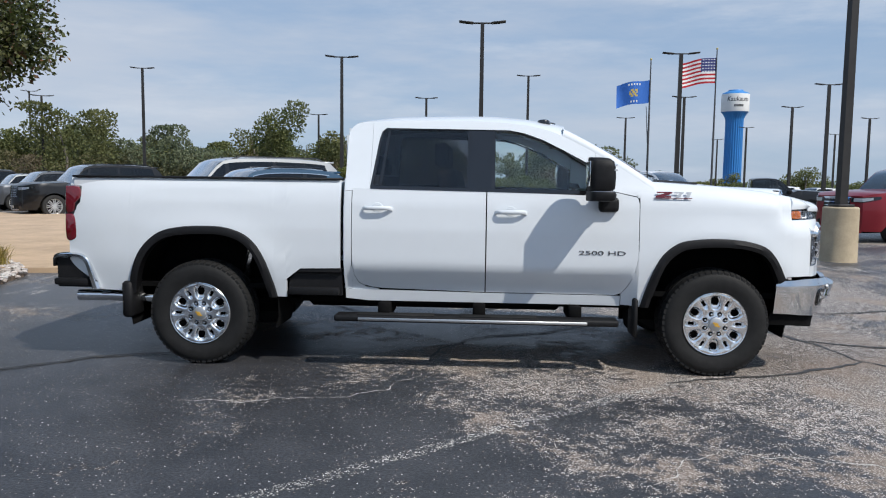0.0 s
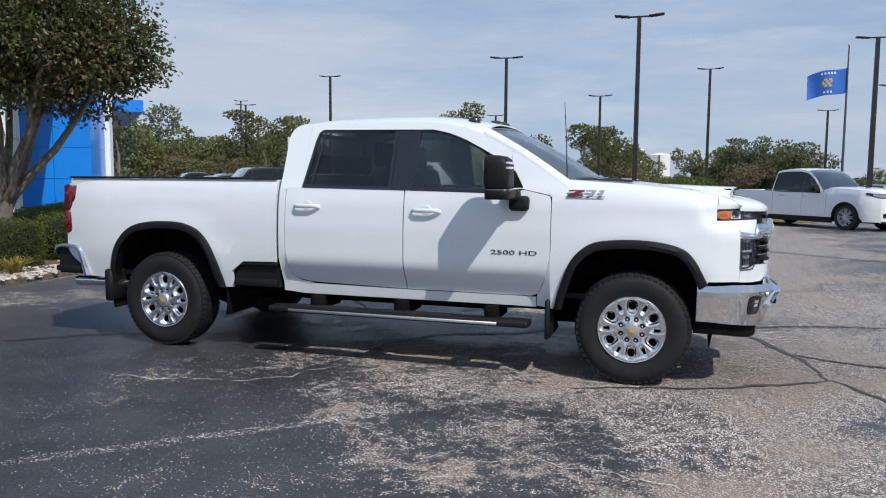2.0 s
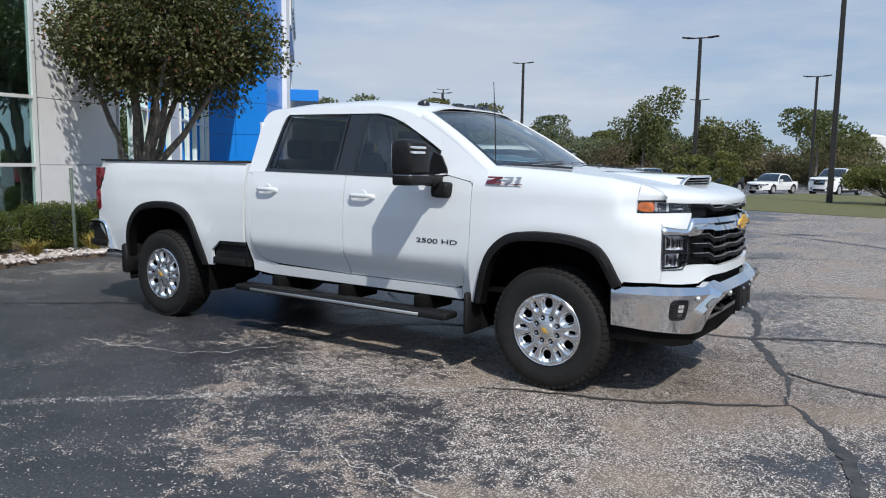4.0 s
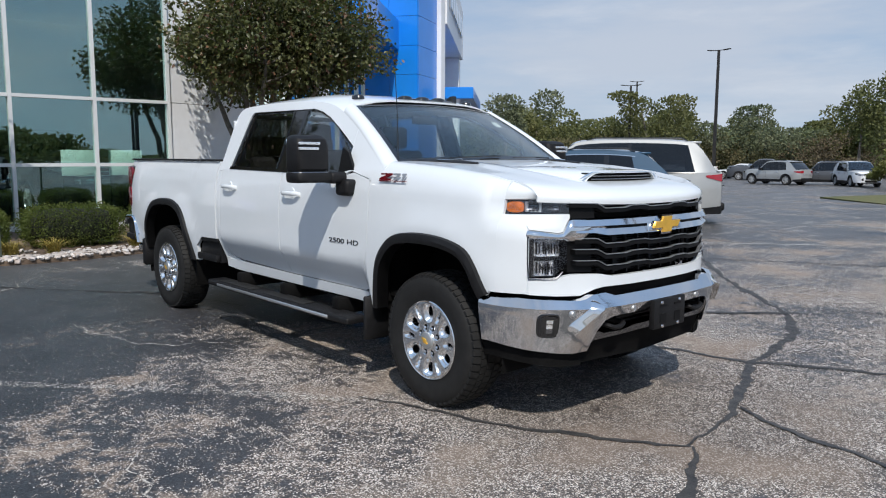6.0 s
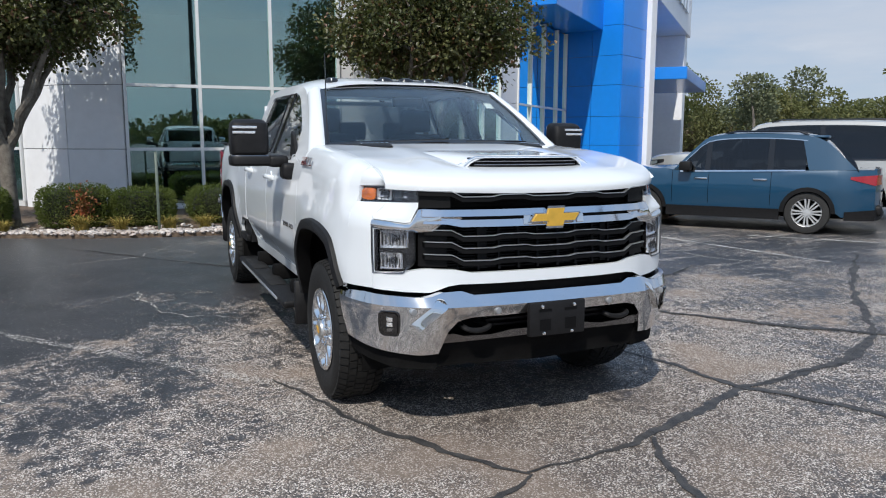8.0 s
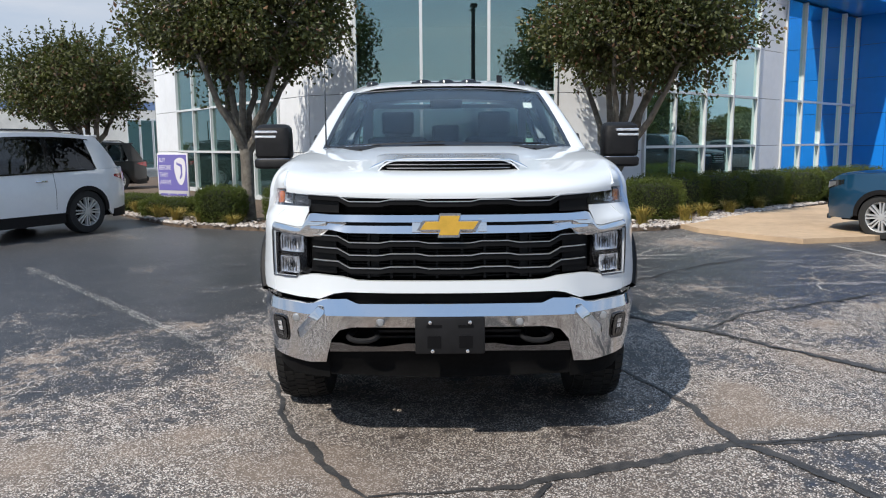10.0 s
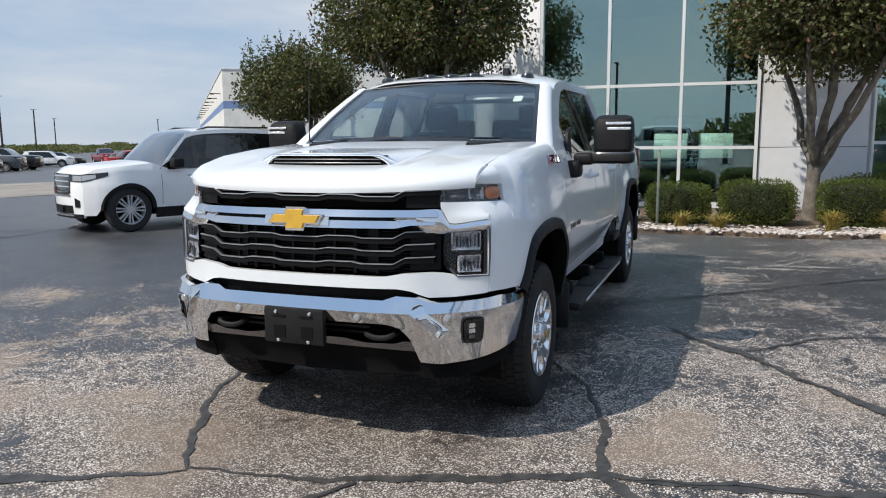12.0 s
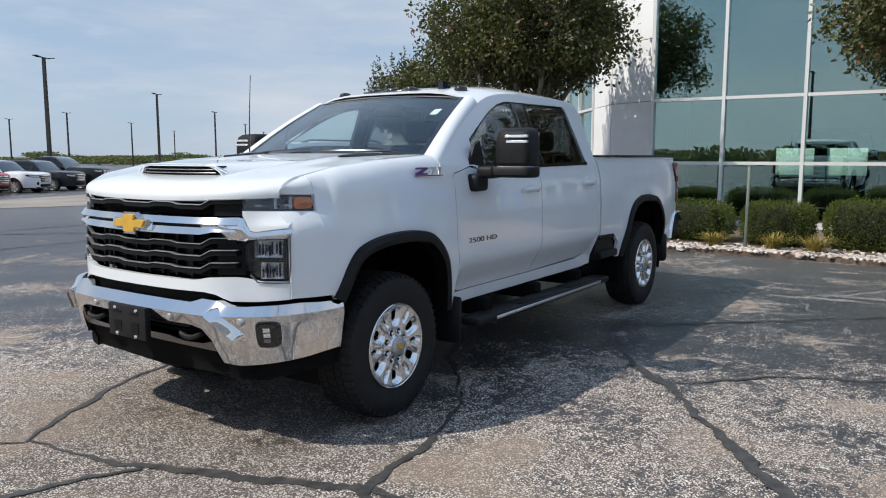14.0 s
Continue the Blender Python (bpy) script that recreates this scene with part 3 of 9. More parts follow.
rp = Wall((-10.75, 2.55), (-11.32, 4.66))
rp.n = Vector((rp.d.y, -rp.d.x, 0))
panels(rp, 0.03, rp.len, ZS, M_PANEL)
rw = Wall((-11.32, 4.66), (-19.96, 14.27))
rw.n = Vector((rw.d.y, -rw.d.x, 0))
RZ = [0.0, 1.42, 2.75, 4.1, 5.45, TOP]
glazing(rw, [0.05, 1.36, 2.8, 4.25, 5.65], [1.42, 2.75, 4.1], 5.45)
panels(rw, 0.05, 5.65, [5.45, TOP], M_PANEL)
panels(rw, 5.70, 7.24, RZ, M_PANEL)
glazing(rw, [7.28, 8.6, 10.05, 11.65, 12.85], [1.42, 2.75], 5.7)
part("blue_canopy", rw.box(6.6, 12.86, -0.5, 1.5, 5.75, 6.9, 0.02), M_BLUEPANEL, showroom, "blue metal canopy over the glazing")

lc = Wall((-10.75, -2.0), (-11.29, -3.13))
lc.n = Vector((-lc.d.y, lc.d.x, 0))
panels(lc, 0.03, lc.len, ZS, M_PANEL)
lw = Wall((-11.29, -3.13), (-11.29 - 0.8 * 12.2, -3.13 - 0.6 * 12.2))
lw.n = Vector((-lw.d.y, lw.d.x, 0))
panels(lw, 0.01, 1.6, ZS, M_PANEL)
glazing(lw, [1.64, 3.22, 4.8, 6.38, 7.96, 9.53], [1.34, 2.66, 3.98], 5.3, ma=M_FAC_CLEAR)
panels(lw, 1.64, 9.53, [5.3, TOP], M_PANEL)
panels(lw, 9.57, 12.0, ZS, M_PANEL)
# invented dark sheet that stands in for the dim interior behind this glazing
part("dim_backing", lw.box(2.5, 12.0, -2.75, -2.6, 0.07, 6.5), M_DIM_BACKING, showroom, "added dark grey sheet standing for the dim depth behind the glazing")

# blue tower with its white pier and entrance
bt = Wall((-20.05, 14.25), (-18.0, 15.5))
bt.n = Vector((bt.d.y, -bt.d.x, 0))
BZ = [0.0, 1.37, 2.48, 3.67, 4.78, 5.9, 7.05, 8.2, 9.35, 10.5]
panels(bt, 0.0, bt.len, BZ, M_BLUEPANEL, 0.05, name="blue_panel")
bs = Wall((-18.0, 15.5), (-19.05, 17.4))
bs.n = Vector((bs.d.y, -bs.d.x, 0))
panels(bs, 0.03, bs.len, BZ, M_BLUEPANEL, 0.05, name="blue_panel")
part("pier", bs.box(bs.len + 0.03, bs.len + 0.55, -0.5, 0.2, 0, 9.6, 0.01), M_PANEL, showroom, "pale grey metal pier beside the blue tower")
bp_ = Wall((-19.3, 18.0), (-28.5, 27.6))
bp_.n = Vector((bp_.d.y, -bp_.d.x, 0))
part("entrance_wall", bp_.box(0.2, 12.5, -2.8, -2.6, 0, 10.0), M_PANEL, showroom)
part("entrance_fascia", bp_.box(0.25, 12.4, -2.5, 0.15, 7.2, 10.0, 0.02), M_PANEL, showroom, "grey fascia with raised letters over the entrance")
part("entrance_pier", bp_.box(11.2, 12.4, -1.6, 0.0, 0, 7.19, 0.02), M_PANEL, showroom)
part("entrance_canopy", bp_.box(0.4, 9.6, -2.4, 1.3, 4.05, 4.55, 0.02), M_BLUEPANEL, showroom, "blue metal entrance canopy")
for i in range(7):
    part("raised_letter", bp_.box(1.4 + i * 1.3, 2.2 + i * 1.3, 0.16, 0.26, 8.1, 9.0, 0.02), M_CHROME, showroom)
ed = part("entrance_door", bp_.box(1.2, 3.4, -2.59, -2.52, 0.05, 2.6), M_MULLION, showroom, "white framed glass entrance doors")
for i in range(2):
    ob = part("pane", bp_.box(1.3 + i * 1.05, 2.25 + i * 1.05, -2.51, -2.50, 0.2, 2.5), M_FAC_GLASS, ed)

# floor, roof and back of the showroom
foot = [(-10.95, -1.95), (-11.5, -3.1), (-20.9, -10.3), (-34, 2), (-34, 20), (-20.2, 14.3), (-11.55, 4.7), (-10.95, 2.5)]
part("showroom_floor", flat(foot, 0.06, 0.065), M_FLOORTILE, showroom)
part("showroom_roof", flat(foot, 0.2, TOP + 0.002), M_ROOFING, showroom)
for a, b in (((-20.9, -10.3), (-34, 2)), ((-34, 2), (-34, 20)), ((-34, 20), (-20.4, 14.3))):
    w = Wall(a, b)
    part("rear_wall", w.box(0, w.len, -0.15, 0.15, 0, TOP), M_INNER, showroom)
w = Wall((-19.5, -6.5), (-19.5, 9.5))
part("partition", w.box(0, w.len, -0.1, 0.1, 0.13, TOP - 0.01), M_INNER, showroom)
part("showroom_ceiling", flat([(-11.2, -1.9), (-11.7, -3.0), (-19.3, -6.4), (-19.3, 12.8), (-11.9, 4.8), (-11.2, 2.4)], 0.1, 5.4), M_INNER, showroom)
for y in (0.81, 1.74):
    st = thing("display_board", "pale green display board on a dark stand inside the showroom window", "display board", pose(-11.2, y, 0.13, 0, 0, 2), "boards in the window")
    part("board", box(-0.012, 0.012, -0.35, 0.35, 0.98, 1.51, 0.003), M_POST, st)
    part("stand", join(box(-0.03, 0.03, -0.33, -0.29, 0.0, 0.98), box(-0.03, 0.03, 0.29, 0.33, 0.0, 0.98), box(-0.2, 0.2, -0.36, 0.36, -0.002, 0.03)), M_PLASTIC, st)
for y, x in ((-0.9, -12.6), (0.9, -13.0), (1.9, -12.4), (5.2, -14.6), (6.6, -15.2)):
    dk = thing("desk", "dark showroom desk standing behind the glass", "desk", pose(x, y, 0.126, 0, 0, 10 * y), "showroom desks")
    part("desktop", box(-0.4, 0.4, -0.7, 0.7, 0.7, 0.75, 0.01), M_PLASTIC, dk)
    for sx in (-0.35, 0.35):
        part("leg_panel", box(sx - 0.02, sx + 0.02, -0.66, 0.66, 0, 0.699), M_PLASTIC, dk)

# block-built service building
service = thing("service_building", "cream split-face block service building with a blue stripe", "building")
sv = Wall((-37.9, -30.6), (-37.9 - 0.45 * 24, -30.6 + 0.893 * 24))
ss = Wall((-37.9, -30.6), (-37.9 - 0.773 * 75, -30.6 - 0.634 * 75))
for w in (sv, ss):
    w.n = Vector((w.d.y, -w.d.x, 0))
    if w.n.dot(Vector((6, 0, 0)) - w.p) < 0:
        w.n = -w.n
    if w is ss:
        w.n = Vector((0.634, -0.773, 0))
    o = 0.0 if w is sv else 0.31
    for z, zz, ma in ((-1.3, 3.86, M_BLOCK), (4.38, 6.5, M_BLOCK)):
        part("wall", w.box(o, w.len, -0.3, 0.0, z, zz), ma, service)
    part("stripe_course", w.box(o, w.len, -0.3, 0.004, 3.86, 4.38), M_STRIPE, service, "blue painted block course")
    part("parapet_cap", w.box(o - 0.06, w.len, -0.34, 0.06, 6.5, 6.62, 0.01), M_MULLION, service)
for i in range(11):
    arm = part("wall_light", ss.box(3.4 + 6 * i, 3.5 + 6 * i, 0.01, 0.45, 5.05, 5.11, 0.01), M_PLASTIC, service)
    part("lamp_head", ss.box(3.25 + 6 * i, 3.65 + 6 * i, 0.45, 0.75, 5.02, 5.11, 0.02), M_PLASTIC, arm)
for i in range(3):
    wv = part("window", sv.box(11.2 + 0.8 * i, 11.97 + 0.8 * i, 0.005, 0.05, 0.0, 3.3), M_MULLION, service)
    part("pane", sv.box(11.26 + 0.8 * i, 11.91 + 0.8 * i, 0.051, 0.06, 0.12, 3.2), M_FAC_GLASS, wv)
part("downpipe", sv.box(8.6, 8.72, 0.005, 0.12, -0.3, 6.45), M_MULLION, service)
part("roof", flat([(-38.2, -30.7), (-49.0, -9.3), (-107, -57), (-95.8, -78.0)], 0.1, 6.2), M_ROOFING, service)


# ---- the white pickup ----
truck = thing("pickup_truck", "white heavy-duty crew cab pickup with chrome bumper and gold badge", "pickup truck")

SIDE_Z = [0.40, 0.55, 0.78, 0.86, 1.10, 1.30, 1.42, 1.48, 1.95, 2.05]
SIDE_Y = [0.925, 0.952, 0.990, 0.998, 0.998, 0.982, 0.952, 0.920, 0.735, 0.69]
NOSE_Y = [0, 0.30, 0.55, 0.70, 0.82, 0.885, 0.935, 0.965, 0.985, 0.995]
NOSE_X = [2.97, 2.96, 2.915, 2.845, 2.785, 2.738, 2.65, 2.56, 2.42, 2.20]
BUMP_Y = [0, 0.30, 0.52, 0.62, 0.725, 0.843, 0.90, 0.945, 0.975, 0.99]
BUMP_X = [3.062, 3.055, 3.035, 3.015, 2.962, 2.87, 2.80, 2.70, 2.605, 2.50]


NOSE_LIFT = ([0.75, 0.90, 1.10, 1.30], [0.035, 0.03, 0.015, 0.0])


def nose_x(a, z):
    """How far forward the nose's skin lies at half width a."""
    x = ipol(a, NOSE_Y, NOSE_X) + ipol(z, *NOSE_LIFT) * (1 - min(1, a / 0.95) ** 3)
    return x - 0.13 * min(1, max(0, (z - 1.15) / 0.08)) * min(1, max(0, (a - 0.70) / 0.22)) ** 1.2 * (1 - max(0, (a - 0.95) / 0.045))


def side_y(x, z):
    """Half width of the body at x and z."""
    y = ipol(z, SIDE_Z, SIDE_Y)
    for xw, k in ((2.0, 0.018), (-2.0, 0.016)):
        r = math.hypot(x - xw, z - 0.42)
        if z < 1.42:
            y += k * math.exp(-(((r - 0.66) / 0.13) ** 2)) * min(1, max(0, (1.42 - z) / 0.15))
    if -0.9 < x < 1.42:
        # the doors fold under below a crease
        y -= 0.072 * min(1, (x + 0.9) / 0.05, (1.42 - x) / 0.10) * min(1, max(0, (0.805 - z) / 0.165))
    if x > 2.2:
        lo, hi = 0.45, 0.995
        for _ in range(15):
            a = (lo + hi) / 2
            lo, hi = (a, hi) if nose_x(a, z) > x else (lo, a)
        y *= lo / 0.995
    if x < -2.7:
        y -= 0.035 * ((-2.7 - x) / 0.4) ** 2
    return y


def panel(xs, bot, top, n, lip=0.03, yf=side_y, out=0.0):
    """A body panel on both-handed request: columns at xs from bot(x) to top(x)."""
    def make(sign):
        rows = []
        for x in xs:
            a, b = bot(x), top(x)
            rows.append([(x, sign * (yf(x, a + (b - a) * j / n) + out), a + (b - a) * j / n) for j in range(n + 1)])
        me = grid(rows)
        bm = bmesh.new()
        bm.from_mesh(me)
        bmesh.ops.recalc_face_normals(bm, faces=bm.faces)
        f = max(bm.faces, key=lambda q: q.calc_area())
        if f.normal.y * sign < 0:
            bmesh.ops.reverse_faces(bm, faces=bm.faces[:])
        if lip:
            edges = [e for e in bm.edges if e.is_boundary]
            r = bmesh.ops.extrude_edge_only(bm, edges=edges)
            for v in r["geom"]:
                if isinstance(v, bmesh.types.BMVert):
                    v.co.y -= sign * lip
        bpy.data.meshes.remove(me)
        return from_bm(bm, angle=32)
    return make


def both(name, maker, ma, parent, label=""):
    return [part(name, maker(s), ma, parent, label) for s in (-1, 1)]


def lin(a, b, n):
    return [a + (b - a) * i / n for i in range(n + 1)]


def curve_fn(pts):
    xs, zs = [p[0] for p in pts], [p[1] for p in pts]
    return lambda x: ipol(x, xs, zs)


def smooth_pts(pts, n=4):
    """A rounder line through points (Catmull-Rom)."""
    out = []
    p = [pts[0]] + list(pts) + [pts[-1]]
    for a, b, c, d in zip(p, p[1:], p[2:], p[3:]):
        for i in range(n):
            t = i / n
            out.append(tuple(0.5 * (2 * b[k] + (c[k] - a[k]) * t + (2 * a[k] - 5 * b[k] + 4 * c[k] - d[k]) * t * t + (3 * b[k] - a[k] - 3 * c[k] + d[k]) * t ** 3) for k in range(len(b))))
    return out + [tuple(pts[-1])]


R_ARCH = smooth_pts([(-2.60, 0.56), (-2.565, 0.74), (-2.48, 0.93), (-2.34, 1.055), (-2.17, 1.10), (-1.98, 1.112), (-1.79, 1.10), (-1.62, 1.03), (-1.50, 0.88), (-1.42, 0.66), (-1.395, 0.55)])
F_ARCH = smooth_pts([(1.44, 0.53), (1.485, 0.70), (1.57, 0.91), (1.70, 1.03), (1.85, 1.065), (2.02, 1.073), (2.20, 1.06), (2.36, 1.015), (2.445, 0.93), (2.51, 0.81), (2.53, 0.77)])


def dense(ys, xs):
    """A list pair made rounder."""
    q = smooth_pts(list(zip(ys, xs)), 6)
    return [p[0] for p in q], [p[1] for p in q]


NOSE_Y, NOSE_X = dense(NOSE_Y, NOSE_X)
BUMP_Y, BUMP_X = dense(BUMP_Y, BUMP_X)


def inset_arch(pts, k):
    """The arch line moved k towards the wheel."""
    cx, cz = (pts[0][0] + pts[-1][0]) / 2, 0.45
    return [(x + (cx - x) * k / max(0.1, math.hypot(x - cx, z - cz)), z + (cz - z) * k / max(0.1, math.hypot(x - cx, z - cz)) if z > 0.62 else z) for x, z in pts]


r_body, f_body = inset_arch(R_ARCH, 0.02), inset_arch(F_ARCH, 0.02)

# bed
bed_bot = curve_fn([(-3.2, 0.60), (r_body[0][0] - 0.004, 0.575)] + r_body + [(r_body[-1][0] + 0.004, 0.555), (-1.325, 0.555), (-1.32, 0.70), (-1.21, 0.785), (-0.80, 0.795)])
bed_xs = lin(-3.085, r_body[0][0] - 0.004, 7) + [p[0] for p in r_body] + [r_body[-1][0] + 0.004, -1.325, -1.32, -1.265, -1.21] + lin(-1.12, -0.893, 4)
bed = part("bed", box(-3.05, -0.93, -0.49, 0.49, 0.80, 0.86), M_WHITE, truck, "white open cargo bed")
part("bed_front_wall", box(-0.97, -0.92, -0.80, 0.80, 0.87, 1.465), M_WHITE, bed)
for s in (-1, 1):
    for x0, x1 in ((-3.05, -2.67), (-1.33, -0.98)):
        ya, yb = sorted((s * 0.50, s * 0.765))
        part("bed_floor_end", box(x0, x1, ya, yb, 0.80, 0.86), M_WHITE, bed)
        ya, yb = sorted((s * 0.77, s * 0.80))
        part("bed_inner_wall", box(x0, x1, ya, yb, 0.80, 1.46), M_WHITE, bed)
    ya, yb = sorted((s * 0.50, s * 0.80))
    part("wheel_house", box(-2.665, -1.335, ya, yb, 1.147, 1.19, 0.01), M_WHITE, bed)
    ya, yb = sorted((s * 0.77, s * 0.93))
    part("bed_wall_top", box(-3.05, -0.93, ya, yb, 1.20, 1.47), M_WHITE, bed)
both("bed_side", panel(bed_xs, bed_bot, lambda x: 1.478, 14), M_WHITE, bed)
both("bed_rail_cap", lambda s: box(-3.06, -0.90, min(s * 0.78, s * 0.945), max(s * 0.78, s * 0.945), 1.4795, 1.497, 0.006), M_PLASTIC, bed, "black plastic bed rail cap")
tail = part("tailgate", box(-3.13, -3.06, -0.80, 0.80, 0.86, 1.475, 0.02, 2), M_WHITE, truck)
part("tailgate_handle", box(-3.15, -3.125, -0.13, 0.13, 1.30, 1.40, 0.01), M_PLASTIC, tail)


def lamp_solid(out, y0, depth, s):
    """A side outline (x, z) with rounded edges, set at half width y0."""
    cx, cz = sum(q[0] for q in out) / len(out), sum(q[1] for q in out) / len(out)
    rows = []
    for k, d in ((1.0, 0.0), (1.0, depth * 0.72), (0.95, depth * 0.92), (0.84, depth)):
        rows.append([(cx + (x - cx) * k, s * (y0 + d), cz + (z - cz) * k) for x, z in out])
    return fixn(grid(rows, closed_v=True, cap=True))


for s in (-1, 1):
    tl = part("tail_lamp", lamp_solid([(-3.105, 1.42), (-2.985, 1.412), (-2.978, 1.30), (-3.012, 1.265), (-3.028, 1.20), (-3.012, 1.14), (-3.008, 1.02), (-3.022, 0.975), (-3.112, 0.975), (-3.118, 1.2)], 0.85, 0.115, s), M_GLOSSBLACK, truck, "red tail lamp in a dark bezel")
    part("upper_lens", lamp_solid(smooth_pts([(-3.10, 1.412), (-2.995, 1.405), (-2.988, 1.315), (-3.025, 1.268), (-3.045, 1.205), (-3.105, 1.205), (-3.10, 1.412)], 3)[:-1], 0.90, 0.078, s), M_RED, tl, "red lens")
    part("lower_lens", lamp_solid(smooth_pts([(-3.108, 1.19), (-3.048, 1.188), (-3.024, 1.12), (-3.018, 1.03), (-3.032, 0.985), (-3.105, 0.985), (-3.108, 1.19)], 3)[:-1], 0.90, 0.080, s), M_RED, tl, "red lens")
rb = part("rear_bumper", fixn(grid([[(x, y, z) for x, z in ((px, 0.86), (px - 0.03, 0.84), (px - 0.045, 0.78), (px - 0.03, 0.66), (px + 0.02, 0.60), (px + 0.1, 0.60), (px + 0.1, 0.85))] for px, y in
          ((-3.05, -0.95), (-3.12, -0.92), (-3.15, -0.88), (-3.175, -0.7), (-3.18, 0), (-3.175, 0.7), (-3.15, 0.88), (-3.12, 0.92), (-3.05, 0.95))], closed_v=True, cap=True)), M_CHROME, truck, "chrome rear bumper")
for s in (-1, 1):
    band_o = smooth_pts([(-3.205, 0.78), (-3.20, 0.862), (-3.10, 0.878), (-2.985, 0.872), (-2.925, 0.835), (-2.885, 0.745), (-2.835, 0.592)], 3)
    band_i = smooth_pts([(-3.205, 0.765), (-3.185, 0.826), (-3.10, 0.838), (-3.005, 0.832), (-2.96, 0.795), (-2.935, 0.725), (-2.90, 0.592)], 3)
    rows = [[(x, s * y, z) for x, z in q] for q, y in ((band_o, 0.93), (band_o, 0.985), ([((a + 3 * c) / 4, (b_ + 3 * d) / 4) for (a, b_), (c, d) in zip(band_i, band_o)], 1.003), ([((3 * a + c) / 4, (3 * b_ + d) / 4) for (a, b_), (c, d) in zip(band_i, band_o)], 1.003), (band_i, 0.985), (band_i, 0.93))]
    part("corner_band", fixn(grid(rows)), M_CHROME, rb, "bright chrome corner of the bumper")
    part("step_pocket", fixn(prism([(-3.195, 0.80), (-3.18, 0.828), (-3.00, 0.834), (-2.955, 0.79), (-2.93, 0.725), (-2.897, 0.60), (-3.19, 0.60)], 0.09, Matrix(((1, 0, 0, 0), (0, 0, s, s * 0.872), (0, 1, 0, 0), (0, 0, 0, 1))))), M_PLASTIC, rb, "black plastic corner step")
    part("step_lip", box(-3.21, -2.93, min(s * 0.95, s * 0.995), max(s * 0.95, s * 0.995), 0.615, 0.672, 0.018, 2), M_PLASTIC, rb)
part("step_pad", box(-3.2, -2.9, -0.75, 0.75, 0.861, 0.875, 0.005), M_PLASTIC, rb)
part("exhaust", fixn(tube([(-2.4, -0.80, 0.50), (-2.8, -0.85, 0.52), (-3.07, -0.87, 0.52)], 0.045, 14)), M_CHROME, truck, "chrome exhaust tip")

# corner step between cab and bed
both("side_step", lambda s: fixn(join(
    prism([(-1.32, 0.57), (-1.30, 0.70), (-1.21, 0.785), (-0.885, 0.795), (-0.885, 0.57)], 0.05, Matrix(((1, 0, 0, 0), (0, 0, s, s * 0.90), (0, 1, 0, 0), (0, 0, 0, 1)))),
    box(-1.30, -0.90, min(s * 0.95, s * 1.0), max(s * 0.95, s * 1.0), 0.575, 0.64, 0.02, 2), box(-1.36, -0.885, min(s * 0.945, s * 0.985), max(s * 0.945, s * 0.985), 0.75, 0.795, 0.01))), M_PLASTIC, truck, "black plastic corner step")

# cab lower sides and doors
TOPC = smooth_pts([(-0.862, 1.80), (-0.855, 1.86), (-0.83, 1.905), (-0.79, 1.933), (-0.70, 1.95), (-0.4, 1.962), (0.0, 1.963), (0.3, 1.955), (0.55, 1.93), (0.75, 1.882), (0.95, 1.79), (1.13, 1.692), (1.32, 1.575), (1.53, 1.435)], 3)
top_z = curve_fn(TOPC)
cab = part("cab", join(box(-0.84, 1.45, -0.84, 0.84, 0.50, 0.60), box(-0.87, -0.83, -0.88, 0.88, 0.56, 1.44), box(1.42, 1.47, -0.86, 0.86, 0.56, 1.40)), M_UNDER, truck)
both("rocker", panel(lin(-0.862, 1.30, 12), lambda x: 0.525 + 0.02 * (x < -0.8), lambda x: 0.604 + 0.012 * (0.3 - x) * (x < 0.3), 3), M_WHITE, cab)
both("cab_corner", panel([-0.862, -0.84, -0.806], lambda x: 0.62 if x < -0.81 else 0.62, lambda x: 1.40, 8), M_WHITE, cab)
RD = [(-0.80, 0.82), (-0.785, 0.74), (-0.755, 0.68), (-0.70, 0.645), (-0.6, 0.63), (0.24, 0.612)]
both("corner_fill", panel([-0.812, -0.80, -0.785, -0.77, -0.755, -0.73, -0.70, -0.65, -0.60], lambda x: 0.608, lambda x: ipol(x, [q[0] for q in RD], [q[1] for q in RD]) - 0.007, 4), M_WHITE, cab)
rd_bot = curve_fn([(-0.80, 0.82), (-0.785, 0.74), (-0.755, 0.68), (-0.70, 0.645), (-0.6, 0.63), (0.24, 0.612)])
fd_bot = curve_fn([(0.25, 0.612), (1.26, 0.61), (1.31, 0.63), (1.345, 0.69), (1.385, 0.78), (1.41, 0.90), (1.422, 1.03)])
rear_doors = both("rear_door", panel([-0.80, -0.785, -0.77, -0.755, -0.72, -0.66] + lin(-0.55, 0.241, 8), rd_bot, lambda x: 1.418 - 0.012 * (x + 0.6), 20), M_WHITE, truck, "white rear door")
front_doors = both("front_door", panel(lin(0.2505, 1.20, 9) + [1.25, 1.28, 1.31, 1.335, 1.36, 1.385, 1.40, 1.412], fd_bot, lambda x: ipol(x, [0.25, 1.08, 1.15, 1.40, 1.42], [1.405, 1.385, 1.43, 1.375, 1.30]), 20), M_WHITE, truck, "white front door")


